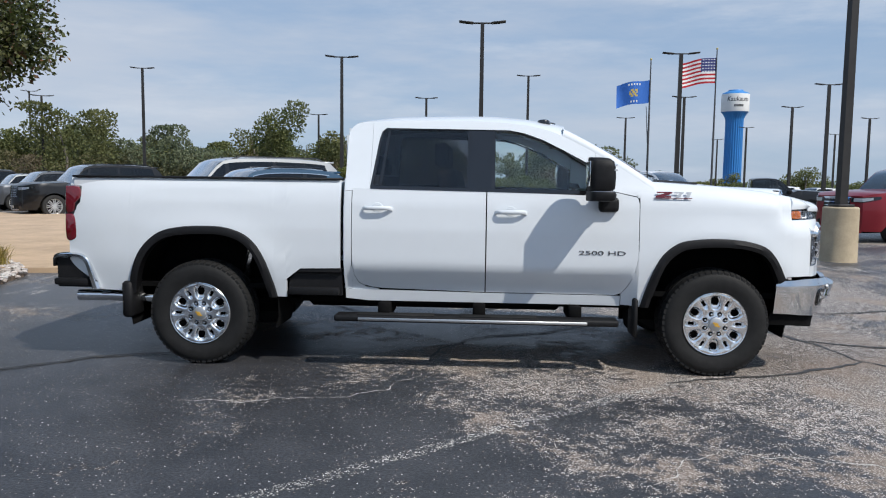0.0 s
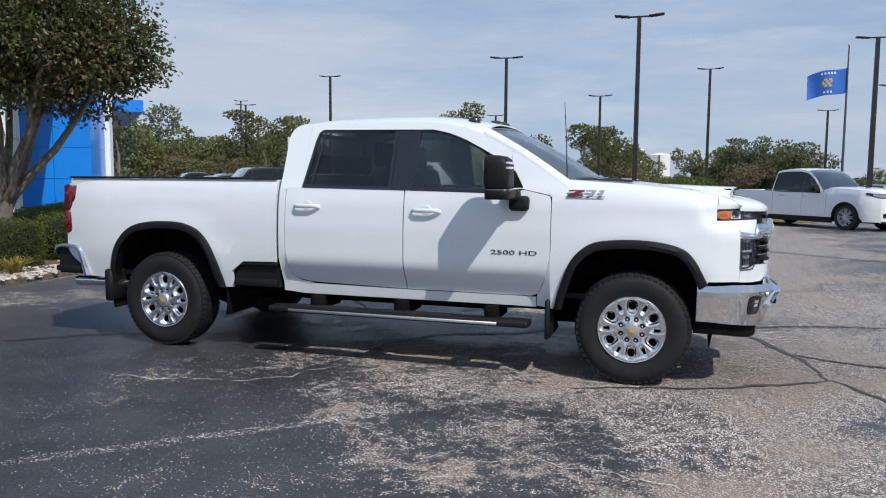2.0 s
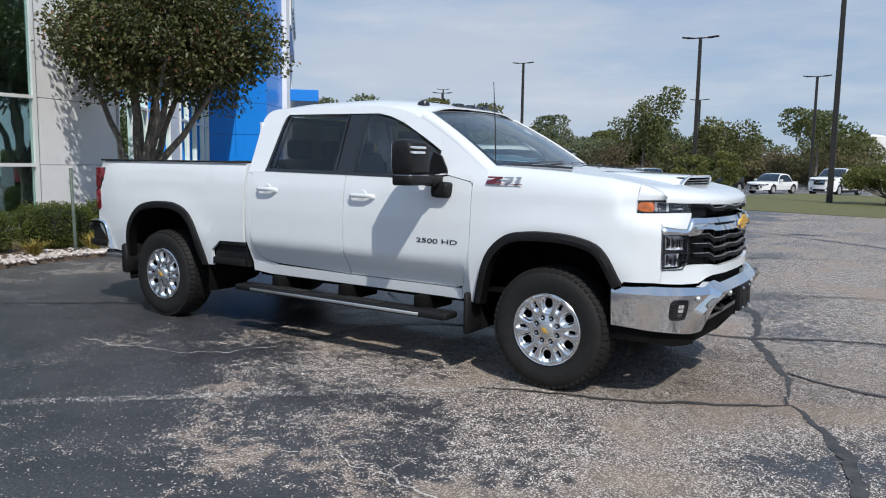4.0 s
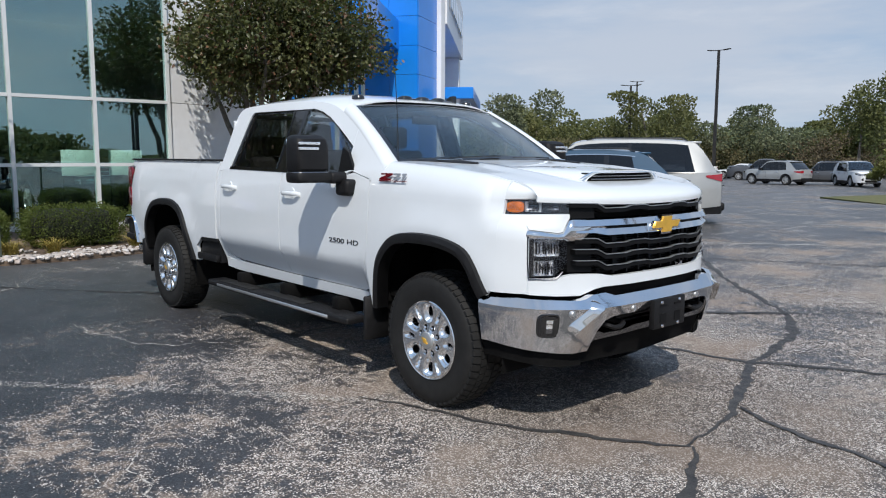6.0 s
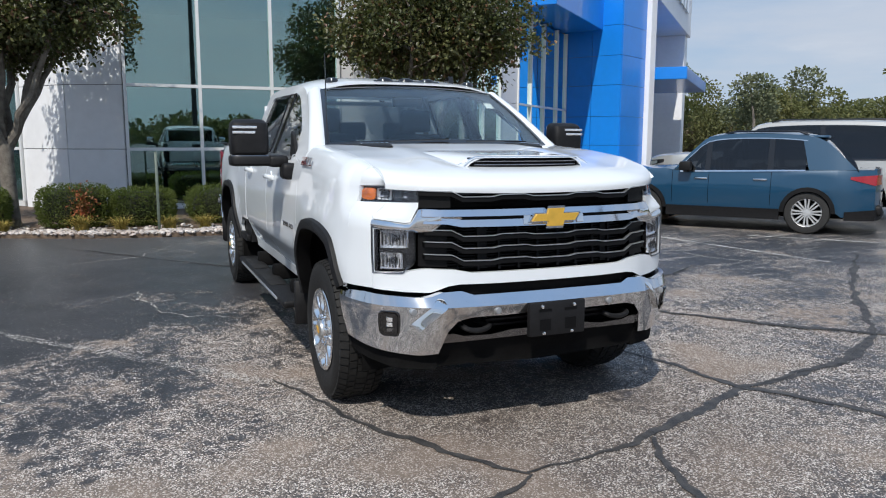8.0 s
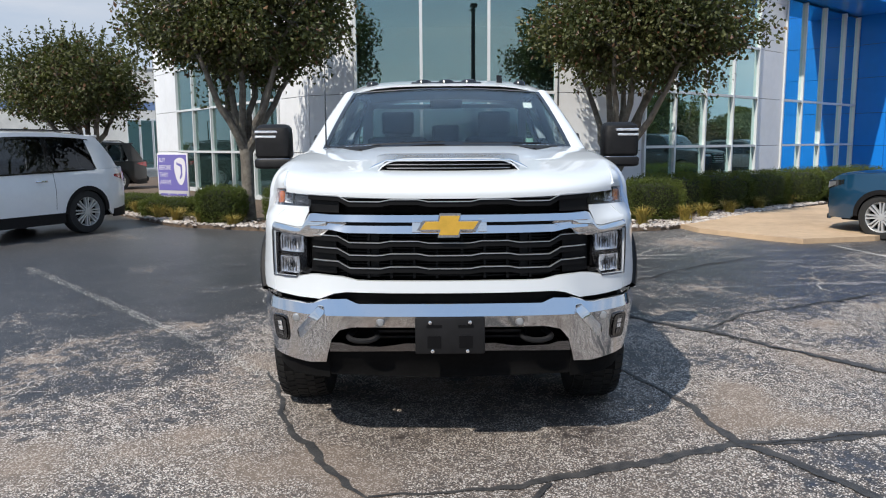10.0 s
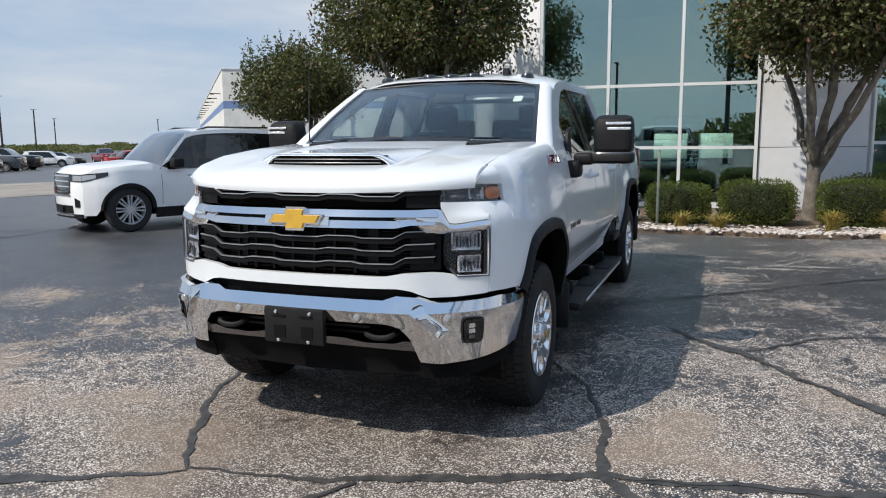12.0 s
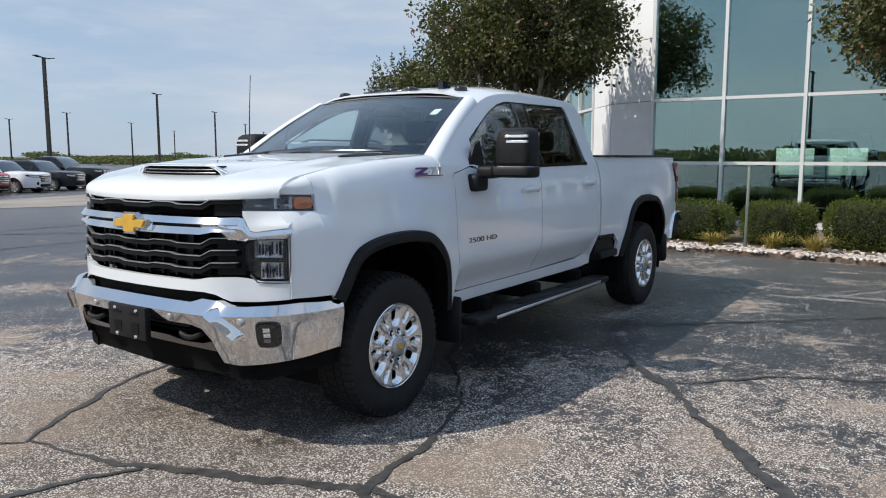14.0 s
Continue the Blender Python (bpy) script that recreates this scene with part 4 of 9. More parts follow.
def handle(x0, x1, z):
    def make(s):
        y = side_y((x0 + x1) / 2, z)
        pts = [(x0, y - 0.005, z - 0.01), (x0 + 0.02, y + 0.025, z), (x0 + 0.06, y + 0.04, z), (x1 - 0.06, y + 0.04, z + 0.002), (x1 - 0.02, y + 0.025, z), (x1, y - 0.005, z - 0.01)]
        rows = [[(px, s * (py + 0.012 * math.cos(t)), pz + 0.017 * math.sin(t)) for t in (2 * math.pi * k / 10 for k in range(10))] for px, py, pz in pts]
        a = grid(rows, closed_v=True, cap=True)
        cup = lathe([(0.0, 0.003), (0.03, 0.006), (0.042, 0.004), (0.045, -0.006)], 18, "y", ((x0 + x1) / 2, 0, 0))
        cup.transform(Matrix.Diagonal((1, s, 0.9, 1)))
        cup.transform(pose(0, s * y, z + 0.004))
        return fixn(join(a, cup))
    return make


for d, m in zip(rear_doors, (-1, 1)):
    part("door_handle", handle(-0.72, -0.48, 1.268)(m), M_WHITE, d)
for d, m in zip(front_doors, (-1, 1)):
    part("door_handle", handle(0.31, 0.56, 1.25)(m), M_WHITE, d)

# greenhouse
REAR_WIN = [(-0.645, 1.452), (-0.585, 1.868), (-0.55, 1.885), (0.10, 1.885), (0.10, 1.432), (-0.62, 1.440)]
FRONT_WIN = [(0.30, 1.428), (0.30, 1.880), (0.42, 1.872), (0.53, 1.848), (0.66, 1.800), (0.80, 1.735), (0.95, 1.655), (1.06, 1.59), (1.06, 1.412)]
win_top = curve_fn([(-0.665, 1.44), (-0.605, 1.86), (-0.56, 1.90), (0.42, 1.89), (0.55, 1.862), (0.68, 1.815), (0.82, 1.745), (0.97, 1.665), (1.085, 1.60)])
belt = lambda x: 1.420 - 0.013 * (x + 0.6)
both("c_pillar", panel([-0.862, -0.855, -0.845, -0.83, -0.81, -0.79, -0.76, -0.73, -0.70, -0.667], lambda x: 1.402, top_z, 10), M_WHITE, cab)
both("roof_rail", panel(lin(-0.665, -0.56, 6) + lin(-0.5, 0.42, 8) + [0.48, 0.55, 0.61, 0.68, 0.75, 0.82, 0.9, 0.97, 1.03, 1.085], win_top, top_z, 4), M_WHITE, cab)
both("a_pillar", panel([1.087, 1.13, 1.18, 1.24, 1.32, 1.40, 1.46, 1.53], lambda x: ipol(x, [1.08, 1.15, 1.42, 1.53], [1.39, 1.435, 1.378, 1.37]), top_z, 6), M_WHITE, cab)
both("b_pillar", panel([0.09, 0.20, 0.31], lambda x: belt(x) + 0.004, win_top, 6, out=-0.012), M_GLOSSBLACK, cab, "gloss black door pillar")
both("belt_trim", panel(lin(-0.66, 1.085, 10), lambda x: belt(x) - 0.004, lambda x: belt(x) + 0.022, 1, out=0.004), M_GLOSSBLACK, cab)


def ring(outer, inner, s, off):
    rows = [[(x, s * (side_y(x, z) + off), z) for x, z in outer], [(x, s * (side_y(x, z) + off - 0.008), z) for x, z in inner]]
    return thick(grid(rows, closed_v=True), (0, -s * 0.02, 0))


def grow(poly, k):
    cx, cz = sum(p[0] for p in poly) / len(poly), sum(p[1] for p in poly) / len(poly)
    return [(x + (0.9 if x > cx else -0.9) * k, z + (k if z > cz else -k)) for x, z in poly]


def pane(poly, s, off):
    k = len(poly)
    pts = [(x, s * (side_y(x, z) + off), z) for x, z in poly]
    me = mesh(pts, [tuple(range(k))])
    return fixn(thick(me, (0, -s * 0.004, 0)))


for s in (-1, 1):
    part("window_trim", ring(grow(REAR_WIN, 0.022), REAR_WIN, s, -0.008), M_GLOSSBLACK, cab)
    part("window_trim", ring(grow(FRONT_WIN, 0.022), FRONT_WIN, s, -0.008), M_GLOSSBLACK, cab)
    ob = part("rear_door_glass", pane(REAR_WIN, s, -0.02), M_TINT, cab, "dark tinted window")
    part("quarter_bar", pane([(-0.60, 1.45), (-0.545, 1.88), (-0.525, 1.88), (-0.575, 1.45)], s, -0.012), M_GLOSSBLACK, cab)
    ob2 = part("front_door_glass", pane(FRONT_WIN, s, -0.02), M_CLEARGLASS, cab, "clear window")
    ob.visible_shadow = ob2.visible_shadow = False

ROOF_X = [-0.87, -0.8, -0.5, 0.0, 0.3, 0.55, 0.78, 0.86]
ROOF_Z = [1.93, 1.97, 2.015, 2.03, 2.03, 2.008, 1.968, 1.948]


def roof_z(x, y):
    """Height of the roof skin."""
    zt = top_z(x)
    return zt + (ipol(x, ROOF_X, ROOF_Z) - zt) * (1 - min(1, abs(y) / side_y(x, zt)) ** 4.6)


roof_rows = []
for x in lin(-0.862, 0.84, 30):
    y = side_y(x, top_z(x))
    fr = max(0.0, x - 0.5) / 0.34 * 0.055
    roof_rows.append([(x + (1 - t * t) * (fr - (0.02 if x < -0.8 else 0)), y * t, roof_z(x, y * t)) for t in (-1, -0.985, -0.96, -0.92, -0.86, -0.78, -0.66, -0.5, -0.25, 0, 0.25, 0.5, 0.66, 0.78, 0.86, 0.92, 0.96, 0.985, 1)])
part("roof", thick(grid(roof_rows), (0, 0, -0.012)), M_WHITE, cab)


def shield(v, u, off=0.0):
    """Windshield point: v 0 at the header to 1 at the cowl, u across from -1 to 1."""
    yt, yb = 0.706, 0.85
    a = Vector((0.83 + 0.07 * (1 - u * u), yt * u, 1.902 + 0.03 * (1 - u * u)))
    b = Vector((1.52 + 0.17 * (1 - u * u), yb * u, 1.482 + 0.025 * (1 - u * u)))
    p = a.lerp(b, v)
    p.z += 0.026 * math.sin(math.pi * v) * (1 - 0.3 * u * u) + off
    p.x += off
    return p


ws_ob = part("windshield", thick(grid([[shield(v, u) for u in lin(-0.965, 0.965, 16)] for v in lin(0.035, 0.99, 12)]), (-0.004, 0, -0.004)), M_WINDSHIELD, cab, "curved clear windshield")
ws_ob.visible_shadow = False
part("windshield_border", join(
    thick(grid([[shield(v, u, 0.003) for u in lin(-0.965, 0.965, 16)] for v in (0.03, 0.052)]), (-0.002, 0, -0.002)),
    thick(grid([[shield(v, u, 0.003) for u in lin(-0.965, 0.965, 16)] for v in (0.95, 1.0)]), (-0.002, 0, -0.002)),
    thick(grid([[shield(v, u, 0.003) for u in (-0.968, -0.93)] for v in lin(0.03, 1, 10)]), (-0.002, 0, -0.002)),
    thick(grid([[shield(v, u, 0.003) for u in (0.93, 0.968)] for v in lin(0.03, 1, 10)]), (-0.002, 0, -0.002))), M_GLOSSBLACK, cab)


def pillar_cover(s):
    rows = []
    for v in lin(0, 1, 16):
        p0, p1 = shield(v, s * 0.968, 0.004), shield(v, s * 0.985, 0.010)
        x = min(1.53, shield(v, s).x)
        p3 = Vector((x, s * side_y(x, top_z(x)), top_z(x)))
        p2 = p1.lerp(p3, 0.55) + Vector((0.008, s * 0.014, 0.014))
        rows.append([p0, p1, p1.lerp(p2, 0.5) + Vector((0.002, s * 0.003, 0.005)), p2, p2.lerp(p3, 0.6) + Vector((0.002, s * 0.006, 0.003)), p3])
    return fixn(thick(grid(rows), (0, -s * 0.012, -0.012)))


both("pillar_cover", pillar_cover, M_WHITE, cab)
bw = part("back_window", box(-0.872, -0.868, -0.70, 0.70, 1.50, 1.86), M_TINT, cab, "dark tinted back window")
bw.visible_shadow = False
both("back_pillar", lambda s: box(-0.874, -0.855, min(s * 0.70, s * 0.80), max(s * 0.70, s * 0.78), 1.49, 1.84), M_WHITE, cab)
part("back_header", box(-0.872, -0.855, -0.70, 0.70, 1.86, 1.90), M_WHITE, cab)
part("cab_back", thick(grid([[(-0.868 + 0.004 * (1 - abs(u)), u * (side_y(-0.86, z) - 0.004), z) for u in lin(-1, 1, 8)] for z in lin(0.62, 1.495, 8)]), (0.01, 0, 0)), M_WHITE, cab)

# lights on the roof, fin
for y, x, w in ((-0.555, 0.70, 0.05), (-0.17, 0.785, 0.065), (0.0, 0.79, 0.065), (0.17, 0.785, 0.065), (0.555, 0.70, 0.05)):
    z0 = roof_z(x - 0.03, y) - 0.004
    part("marker_lamp", fixn(lathe([(0.0, 0.030), (0.5, 0.028), (0.85, 0.019), (1.0, -0.01), (0.0, -0.01)], 14, "z")), M_GLOSSBLACK, truck, "black roof marker lamp",
         Matrix.Translation((x, y, z0)) @ Matrix.Diagonal((0.055, w, 1, 1)))
part("marker_base", box(0.735, 0.83, -0.26, 0.26, roof_z(0.78, 0.1) - 0.012, roof_z(0.78, 0.1) + 0.008, 0.006), M_GLOSSBLACK, truck)
fin = [(0.0, 0.0), (0.16, 0.0), (0.05, 0.07), (0.01, 0.075)]
part("antenna_fin", fixn(prism([(-x, z) for x, z in fin], 0.04, Matrix(((1, 0, 0, 0.74), (0, 0, 1, 0.38), (0, 1, 0, 1.955), (0, 0, 0, 1))))), M_GLOSSBLACK, truck)
part("antenna_mast", fixn(tube([(1.50, -0.80, 1.47), (1.49, -0.80, 1.78), (1.47, -0.80, 2.08)], [0.006, 0.004, 0.0025], 6)), M_GLOSSBLACK, truck, "thin black mast antenna")


# hood and fenders
def nose(y, z, off=0.0):
    """Point of the nose's outer skin over y and z."""
    a = abs(y)
    x = nose_x(a, z)
    k = 1 - (1 - ipol(z, SIDE_Z, SIDE_Y) / 0.995) * min(1, max(0, (a - 0.45) / 0.4))
    return (x + off * (1 - min(1, a) ** 2 * 0.6), (y + math.copysign(1, y) * off * min(1, a) ** 2 if a > 0.5 else y) * k, z)


def hood_half(x):
    return ipol(x, [1.45, 2.0, 2.5, 2.75, 2.82], [0.85, 0.847, 0.832, 0.815, 0.81])


def crest(x):
    return ipol(x, [1.40, 1.54, 2.03, 2.38, 2.60, 2.68, 2.73, 2.77], [1.505, 1.497, 1.468, 1.432, 1.388, 1.36, 1.332, 1.306])


HOOD_C = ([1.45, 1.70, 2.0, 2.4, 2.6, 2.76, 2.95], [1.515, 1.507, 1.476, 1.426, 1.402, 1.384, 1.362])


def hood_pt(u, t):
    """u 0 at the cowl to 1 at the nose; t across from -1 to 1."""
    a = abs(t)
    xr, xf = 1.66 - 0.20 * a * a, nose(0.813 * a, 1.29)[0] + 0.006
    x = xr + (xf - xr) * u
    zs = ipol(x, [1.40, 1.54, 2.03, 2.38, 2.60, 2.80], [1.505, 1.497, 1.468, 1.432, 1.392, 1.352])
    k = max(0.0, 1 - (a / 0.96) ** 2.6)
    z = zs + (ipol(x, *HOOD_C) - zs) * k
    z += 0.011 * math.exp(-(((a - 0.55) / 0.09) ** 2)) * math.sin(math.pi * min(1, u * 1.02))
    ze = 1.283 + 0.022 * a * a
    d, reach = xf - x, 0.26 - 0.13 * a * a
    if d < reach:
        w = 1 - d / reach
        z = ze + (z - ze) * math.sqrt(max(0.0, 1 - w ** 2.6))
    return (x, hood_half(x) * t, z)


HT = [-1, -0.985, -0.95] + lin(-0.9, 0.9, 24) + [0.95, 0.985, 1]
part("hood", thick(grid([[hood_pt(u, t) for t in HT] for u in lin(0, 0.80, 20) + [0.83, 0.86, 0.885, 0.91, 0.93, 0.95, 0.965, 0.978, 0.988, 0.995, 1.0]]), (-0.004, 0, -0.02)), M_WHITE, truck, "white hood with a central scoop")


def scoop_pt(u, t):
    """The raised duct: u along, t across."""
    x = 2.08 + 0.67 * u
    y = (0.44 - 0.08 * u) * t
    h = (0.006 + 0.058 * u) * min(1.0, u * 4) * max(0.0, 1 - abs(t) ** 8)
    return (x - 0.05 * u * t * t, y, ipol(x, *HOOD_C) + 0.001 + h)


scoop = part("hood_scoop", thick(grid([[scoop_pt(u, t) for t in [-1, -0.985, -0.96, -0.92] + lin(-0.86, 0.86, 20) + [0.92, 0.96, 0.985, 1]] for u in lin(0, 1, 12)]), (0, 0, -0.010)), M_WHITE, truck)
part("scoop_opening", fixn(thick(grid([[(2.735 - 0.05 * (y / 0.36) ** 2, y, z) for y in lin(-0.325, 0.325, 12)] for z in (1.384, 1.437)]), (-0.05, 0, 0))), M_UNDER, scoop)
for z, r in ((1.400, 0.003), (1.418, 0.003)):
    part("scoop_slat", fixn(tube([(2.742 - 0.05 * (y / 0.36) ** 2, y, z) for y in lin(-0.31, 0.31, 10)], r, 5)), M_DARKCHROME, scoop)
part("scoop_trim", fixn(tube([(2.752 - 0.05 * (y / 0.36) ** 2, y, 1.4395 - 0.040 * max(0, (abs(y) - 0.31) / 0.09)) for y in (-0.40, -0.36, -0.31, -0.2, -0.1, 0, 0.1, 0.2, 0.31, 0.36, 0.40)], [0.002, 0.008] + [0.005] * 7 + [0.008, 0.002], 6)), M_CHROME, scoop)
for s in (-1, 1):
    rows = []
    for u in lin(0, 1, 8):
        lo, hi = 0.50 + 0.10 * u, 0.86 - 0.23 * u
        rows.append([Vector(hood_pt(0.03 + 0.25 * u, s * (lo + (hi - lo) * k / 6))) + Vector((0, 0, 0.004 + 0.008 * math.sin(math.pi * k / 6))) for k in range(7)])
    part("hood_vent", fixn(thick(grid(rows), (0, 0, -0.02))), M_PLASTIC, truck, "black hood vent trim with raised lettering")
    for i in range(6):
        x, y, z = hood_pt(0.125, s * (0.57 + 0.035 * i))
        part("badge_bar", box(x - 0.012, x + 0.012, y - 0.009, y + 0.009, z + 0.009, z + 0.016, 0.002), M_CHROME, truck)


def fender_pt(x, z_or_t, shoulder):
    if not shoulder:
        return side_y(x, z_or_t), z_or_t
    t = z_or_t
    y0, z0 = side_y(x, 1.26), 1.26
    y1, z1 = hood_half(x) + 0.011, crest(x) - 0.001
    # rounded over from the side to the hood line
    a = t * math.pi / 2
    return y0 + (y1 - y0) * (1 - math.cos(a)) ** 0.9, z0 + (z1 - z0) * math.sin(a) ** 0.95


def fender(s):
    bot = curve_fn([(1.30, 0.53), (f_body[0][0] - 0.004, 0.53)] + f_body + [(f_body[-1][0] + 0.003, 0.788), (2.60, 0.788)])
    xs = [1.4175, 1.424, 1.432] + [p[0] for p in f_body] + [2.535, 2.555, 2.575]
    xs = sorted(set(round(x, 4) for x in xs))
    rows = []
    for x in xs:
        b = bot(x)
        pts = [fender_pt(x, b + (1.26 - b) * j / 9, False) for j in range(9)] + [fender_pt(x, t, True) for t in lin(0, 1, 9)]
        rows.append([(x, s * y, z) for y, z in pts])
    me = grid(rows)
    bm = bmesh.new()
    bm.from_mesh(me)
    bmesh.ops.recalc_face_normals(bm, faces=bm.faces)
    f = max(bm.faces, key=lambda q: q.calc_area())
    if f.normal.y * s < 0:
        bmesh.ops.reverse_faces(bm, faces=bm.faces[:])
    r = bmesh.ops.extrude_edge_only(bm, edges=[e for e in bm.edges if e.is_boundary])
    for v in r["geom"]:
        if isinstance(v, bmesh.types.BMVert):
            v.co.y -= s * 0.02
    low = panel([1.305, 1.33, 1.36, 1.39, 1.41, 1.4175], lambda x: 0.535, lambda x: fd_bot(x) - 0.008, 4)(s)
    return join(from_bm(bm), low)


both("fender", fender, M_WHITE, truck, "white front fender")
both("fender_nose", panel([2.575, 2.595, 2.615, 2.635, 2.655, 2.675, 2.695, 2.715, 2.737], lambda x: 0.788, lambda x: 1.216, 9, 0.02), M_WHITE, truck)
both("cowl_corner", lambda s: fixn(thick(grid([[(x, s * (hood_half(max(x, 1.45)) + 0.008 + (side_y(x, 1.36) - hood_half(1.45) - 0.008) * t), 1.36 + (crest(x) - 1.365) * math.cos(t * 1.5) ** 0.7) for t in lin(0, 1, 7)] for x in (1.40, 1.415, 1.428)]), (0, 0, -0.01))), M_WHITE, cab)


def flare(pts, w):
    inner = inset_arch(pts, w)

    def make(s):
        rows = []
        for (ox, oz), (ix, iz) in zip(pts, inner):
            yo, yi = side_y(ox, oz), side_y(ix, iz)
            rows.append([(ox, s * (yo - 0.004), oz), (ox + (ix - ox) * 0.1, s * (yo + 0.022), oz + (iz - oz) * 0.1), (ox + (ix - ox) * 0.55, s * (yo + 0.034), oz + (iz - oz) * 0.55), (ix, s * (yo + 0.026), iz), (ix, s * (yo - 0.06), iz)])
        return fixn(thick(grid(rows), (0, -s * 0.004, 0)))
    return make


both("wheel_arch_flare", flare(R_ARCH, 0.065), M_PLASTIC, truck, "black plastic wheel arch flare")
both("wheel_arch_flare", flare(F_ARCH, 0.065), M_PLASTIC, truck, "black plastic wheel arch flare")


def liner(xc):
    def make(s):
        rows = []
        for a in lin(-0.25, math.pi + 0.25, 20):
            r = 0.605 if xc < 0 else 0.59
            rows.append([(xc + r * math.cos(a), s * y, 0.44 + 0.70 * max(-0.2, math.sin(a))) for y in (0.965 if xc < 0 or r * math.cos(a) < 0.4 else 0.90, 0.75, 0.5)])
        back = mesh([(xc - 0.62, s * 0.5, 0.35), (xc + 0.62, s * 0.5, 0.35), (xc + 0.62, s * 0.5, 1.1), (xc - 0.62, s * 0.5, 1.1)], [(0, 1, 2, 3)])
        return join(grid(rows), back)
    return make


both("wheel_well", liner(1.985), M_UNDER, truck)
both("wheel_well", liner(-1.995), M_UNDER, truck)
both("mud_flap", lambda s: box(1.385, 1.42, min(s * 0.80, s * 1.02), max(s * 0.80, s * 1.02), 0.30, 0.60, 0.01), M_PLASTIC, truck, "black rubber mud flap")
both("mud_flap", lambda s: box(-2.64, -2.555, min(s * 0.80, s * 1.03), max(s * 0.80, s * 1.03), 0.37, 0.66, 0.02), M_PLASTIC, truck, "black rubber mud flap")


# nose
def face(ys, bot, top, n=4, off=0.0, depth=0.03, lean=0.0):
    """A piece of the nose between two lines over the width ys."""
    rows = []
    for y in ys:
        a, b = bot(abs(y)), top(abs(y))
        rows.append([nose(y, a + (b - a) * j / n, off + lean * (j / n - 0.5)) for j in range(n + 1)])
    return fixn(thick(grid(rows), (-depth, 0, 0)))


def sym(ys):
    return sorted(set([-y for y in ys] + list(ys)))


lip_bot = curve_fn([(0, 0.815), (0.50, 0.815), (0.56, 0.805), (0.64, 0.772), (0.75, 0.772), (0.96, 0.79)])
lip_top = curve_fn([(0, 0.872), (0.44, 0.872), (0.52, 0.888), (0.66, 0.893), (0.70, 0.885), (0.76, 0.872), (0.96, 0.872)])
part("front_fascia", face(sym([0, 0.15, 0.3, 0.44, 0.5, 0.52, 0.56, 0.6, 0.64, 0.68, 0.72, 0.76, 0.8, 0.85, 0.886]), lip_bot, lip_top, 5), M_WHITE, truck, "white painted front fascia")
LAMP_Y = (0.69, 0.72, 0.75, 0.78, 0.81, 0.84, 0.865, 0.885, 0.905, 0.912)
lamp_lo = curve_fn([(0.66, 1.222), (0.92, 1.216)])
lamp_hi = curve_fn([(0.66, 1.290), (0.80, 1.300), (0.92, 1.297)])


def ribbed(s, y0, y1, z0, z1, n, off, rib=0.013):
    """A bright reflector bowl of narrow upright ribs."""
    rng = random.Random(int(z0 * 1000))
    rows = []
    for i in range(2 * n + 1):
        y = y0 + (y1 - y0) * i / (2 * n)
        e = abs(2 * i / (2 * n) - 1)
        rows.append([nose(s * y, z0 + (z1 - z0) * j / 4, off - 0.022 * (1 - e * e) * (1 - (j / 2 - 1) ** 2) + (rib if i % 2 else 0.0) + rib * rng.uniform(-0.4, 0.4)) for j in range(5)])
    return fixn(thick(grid(rows), (-0.006, 0, 0)))


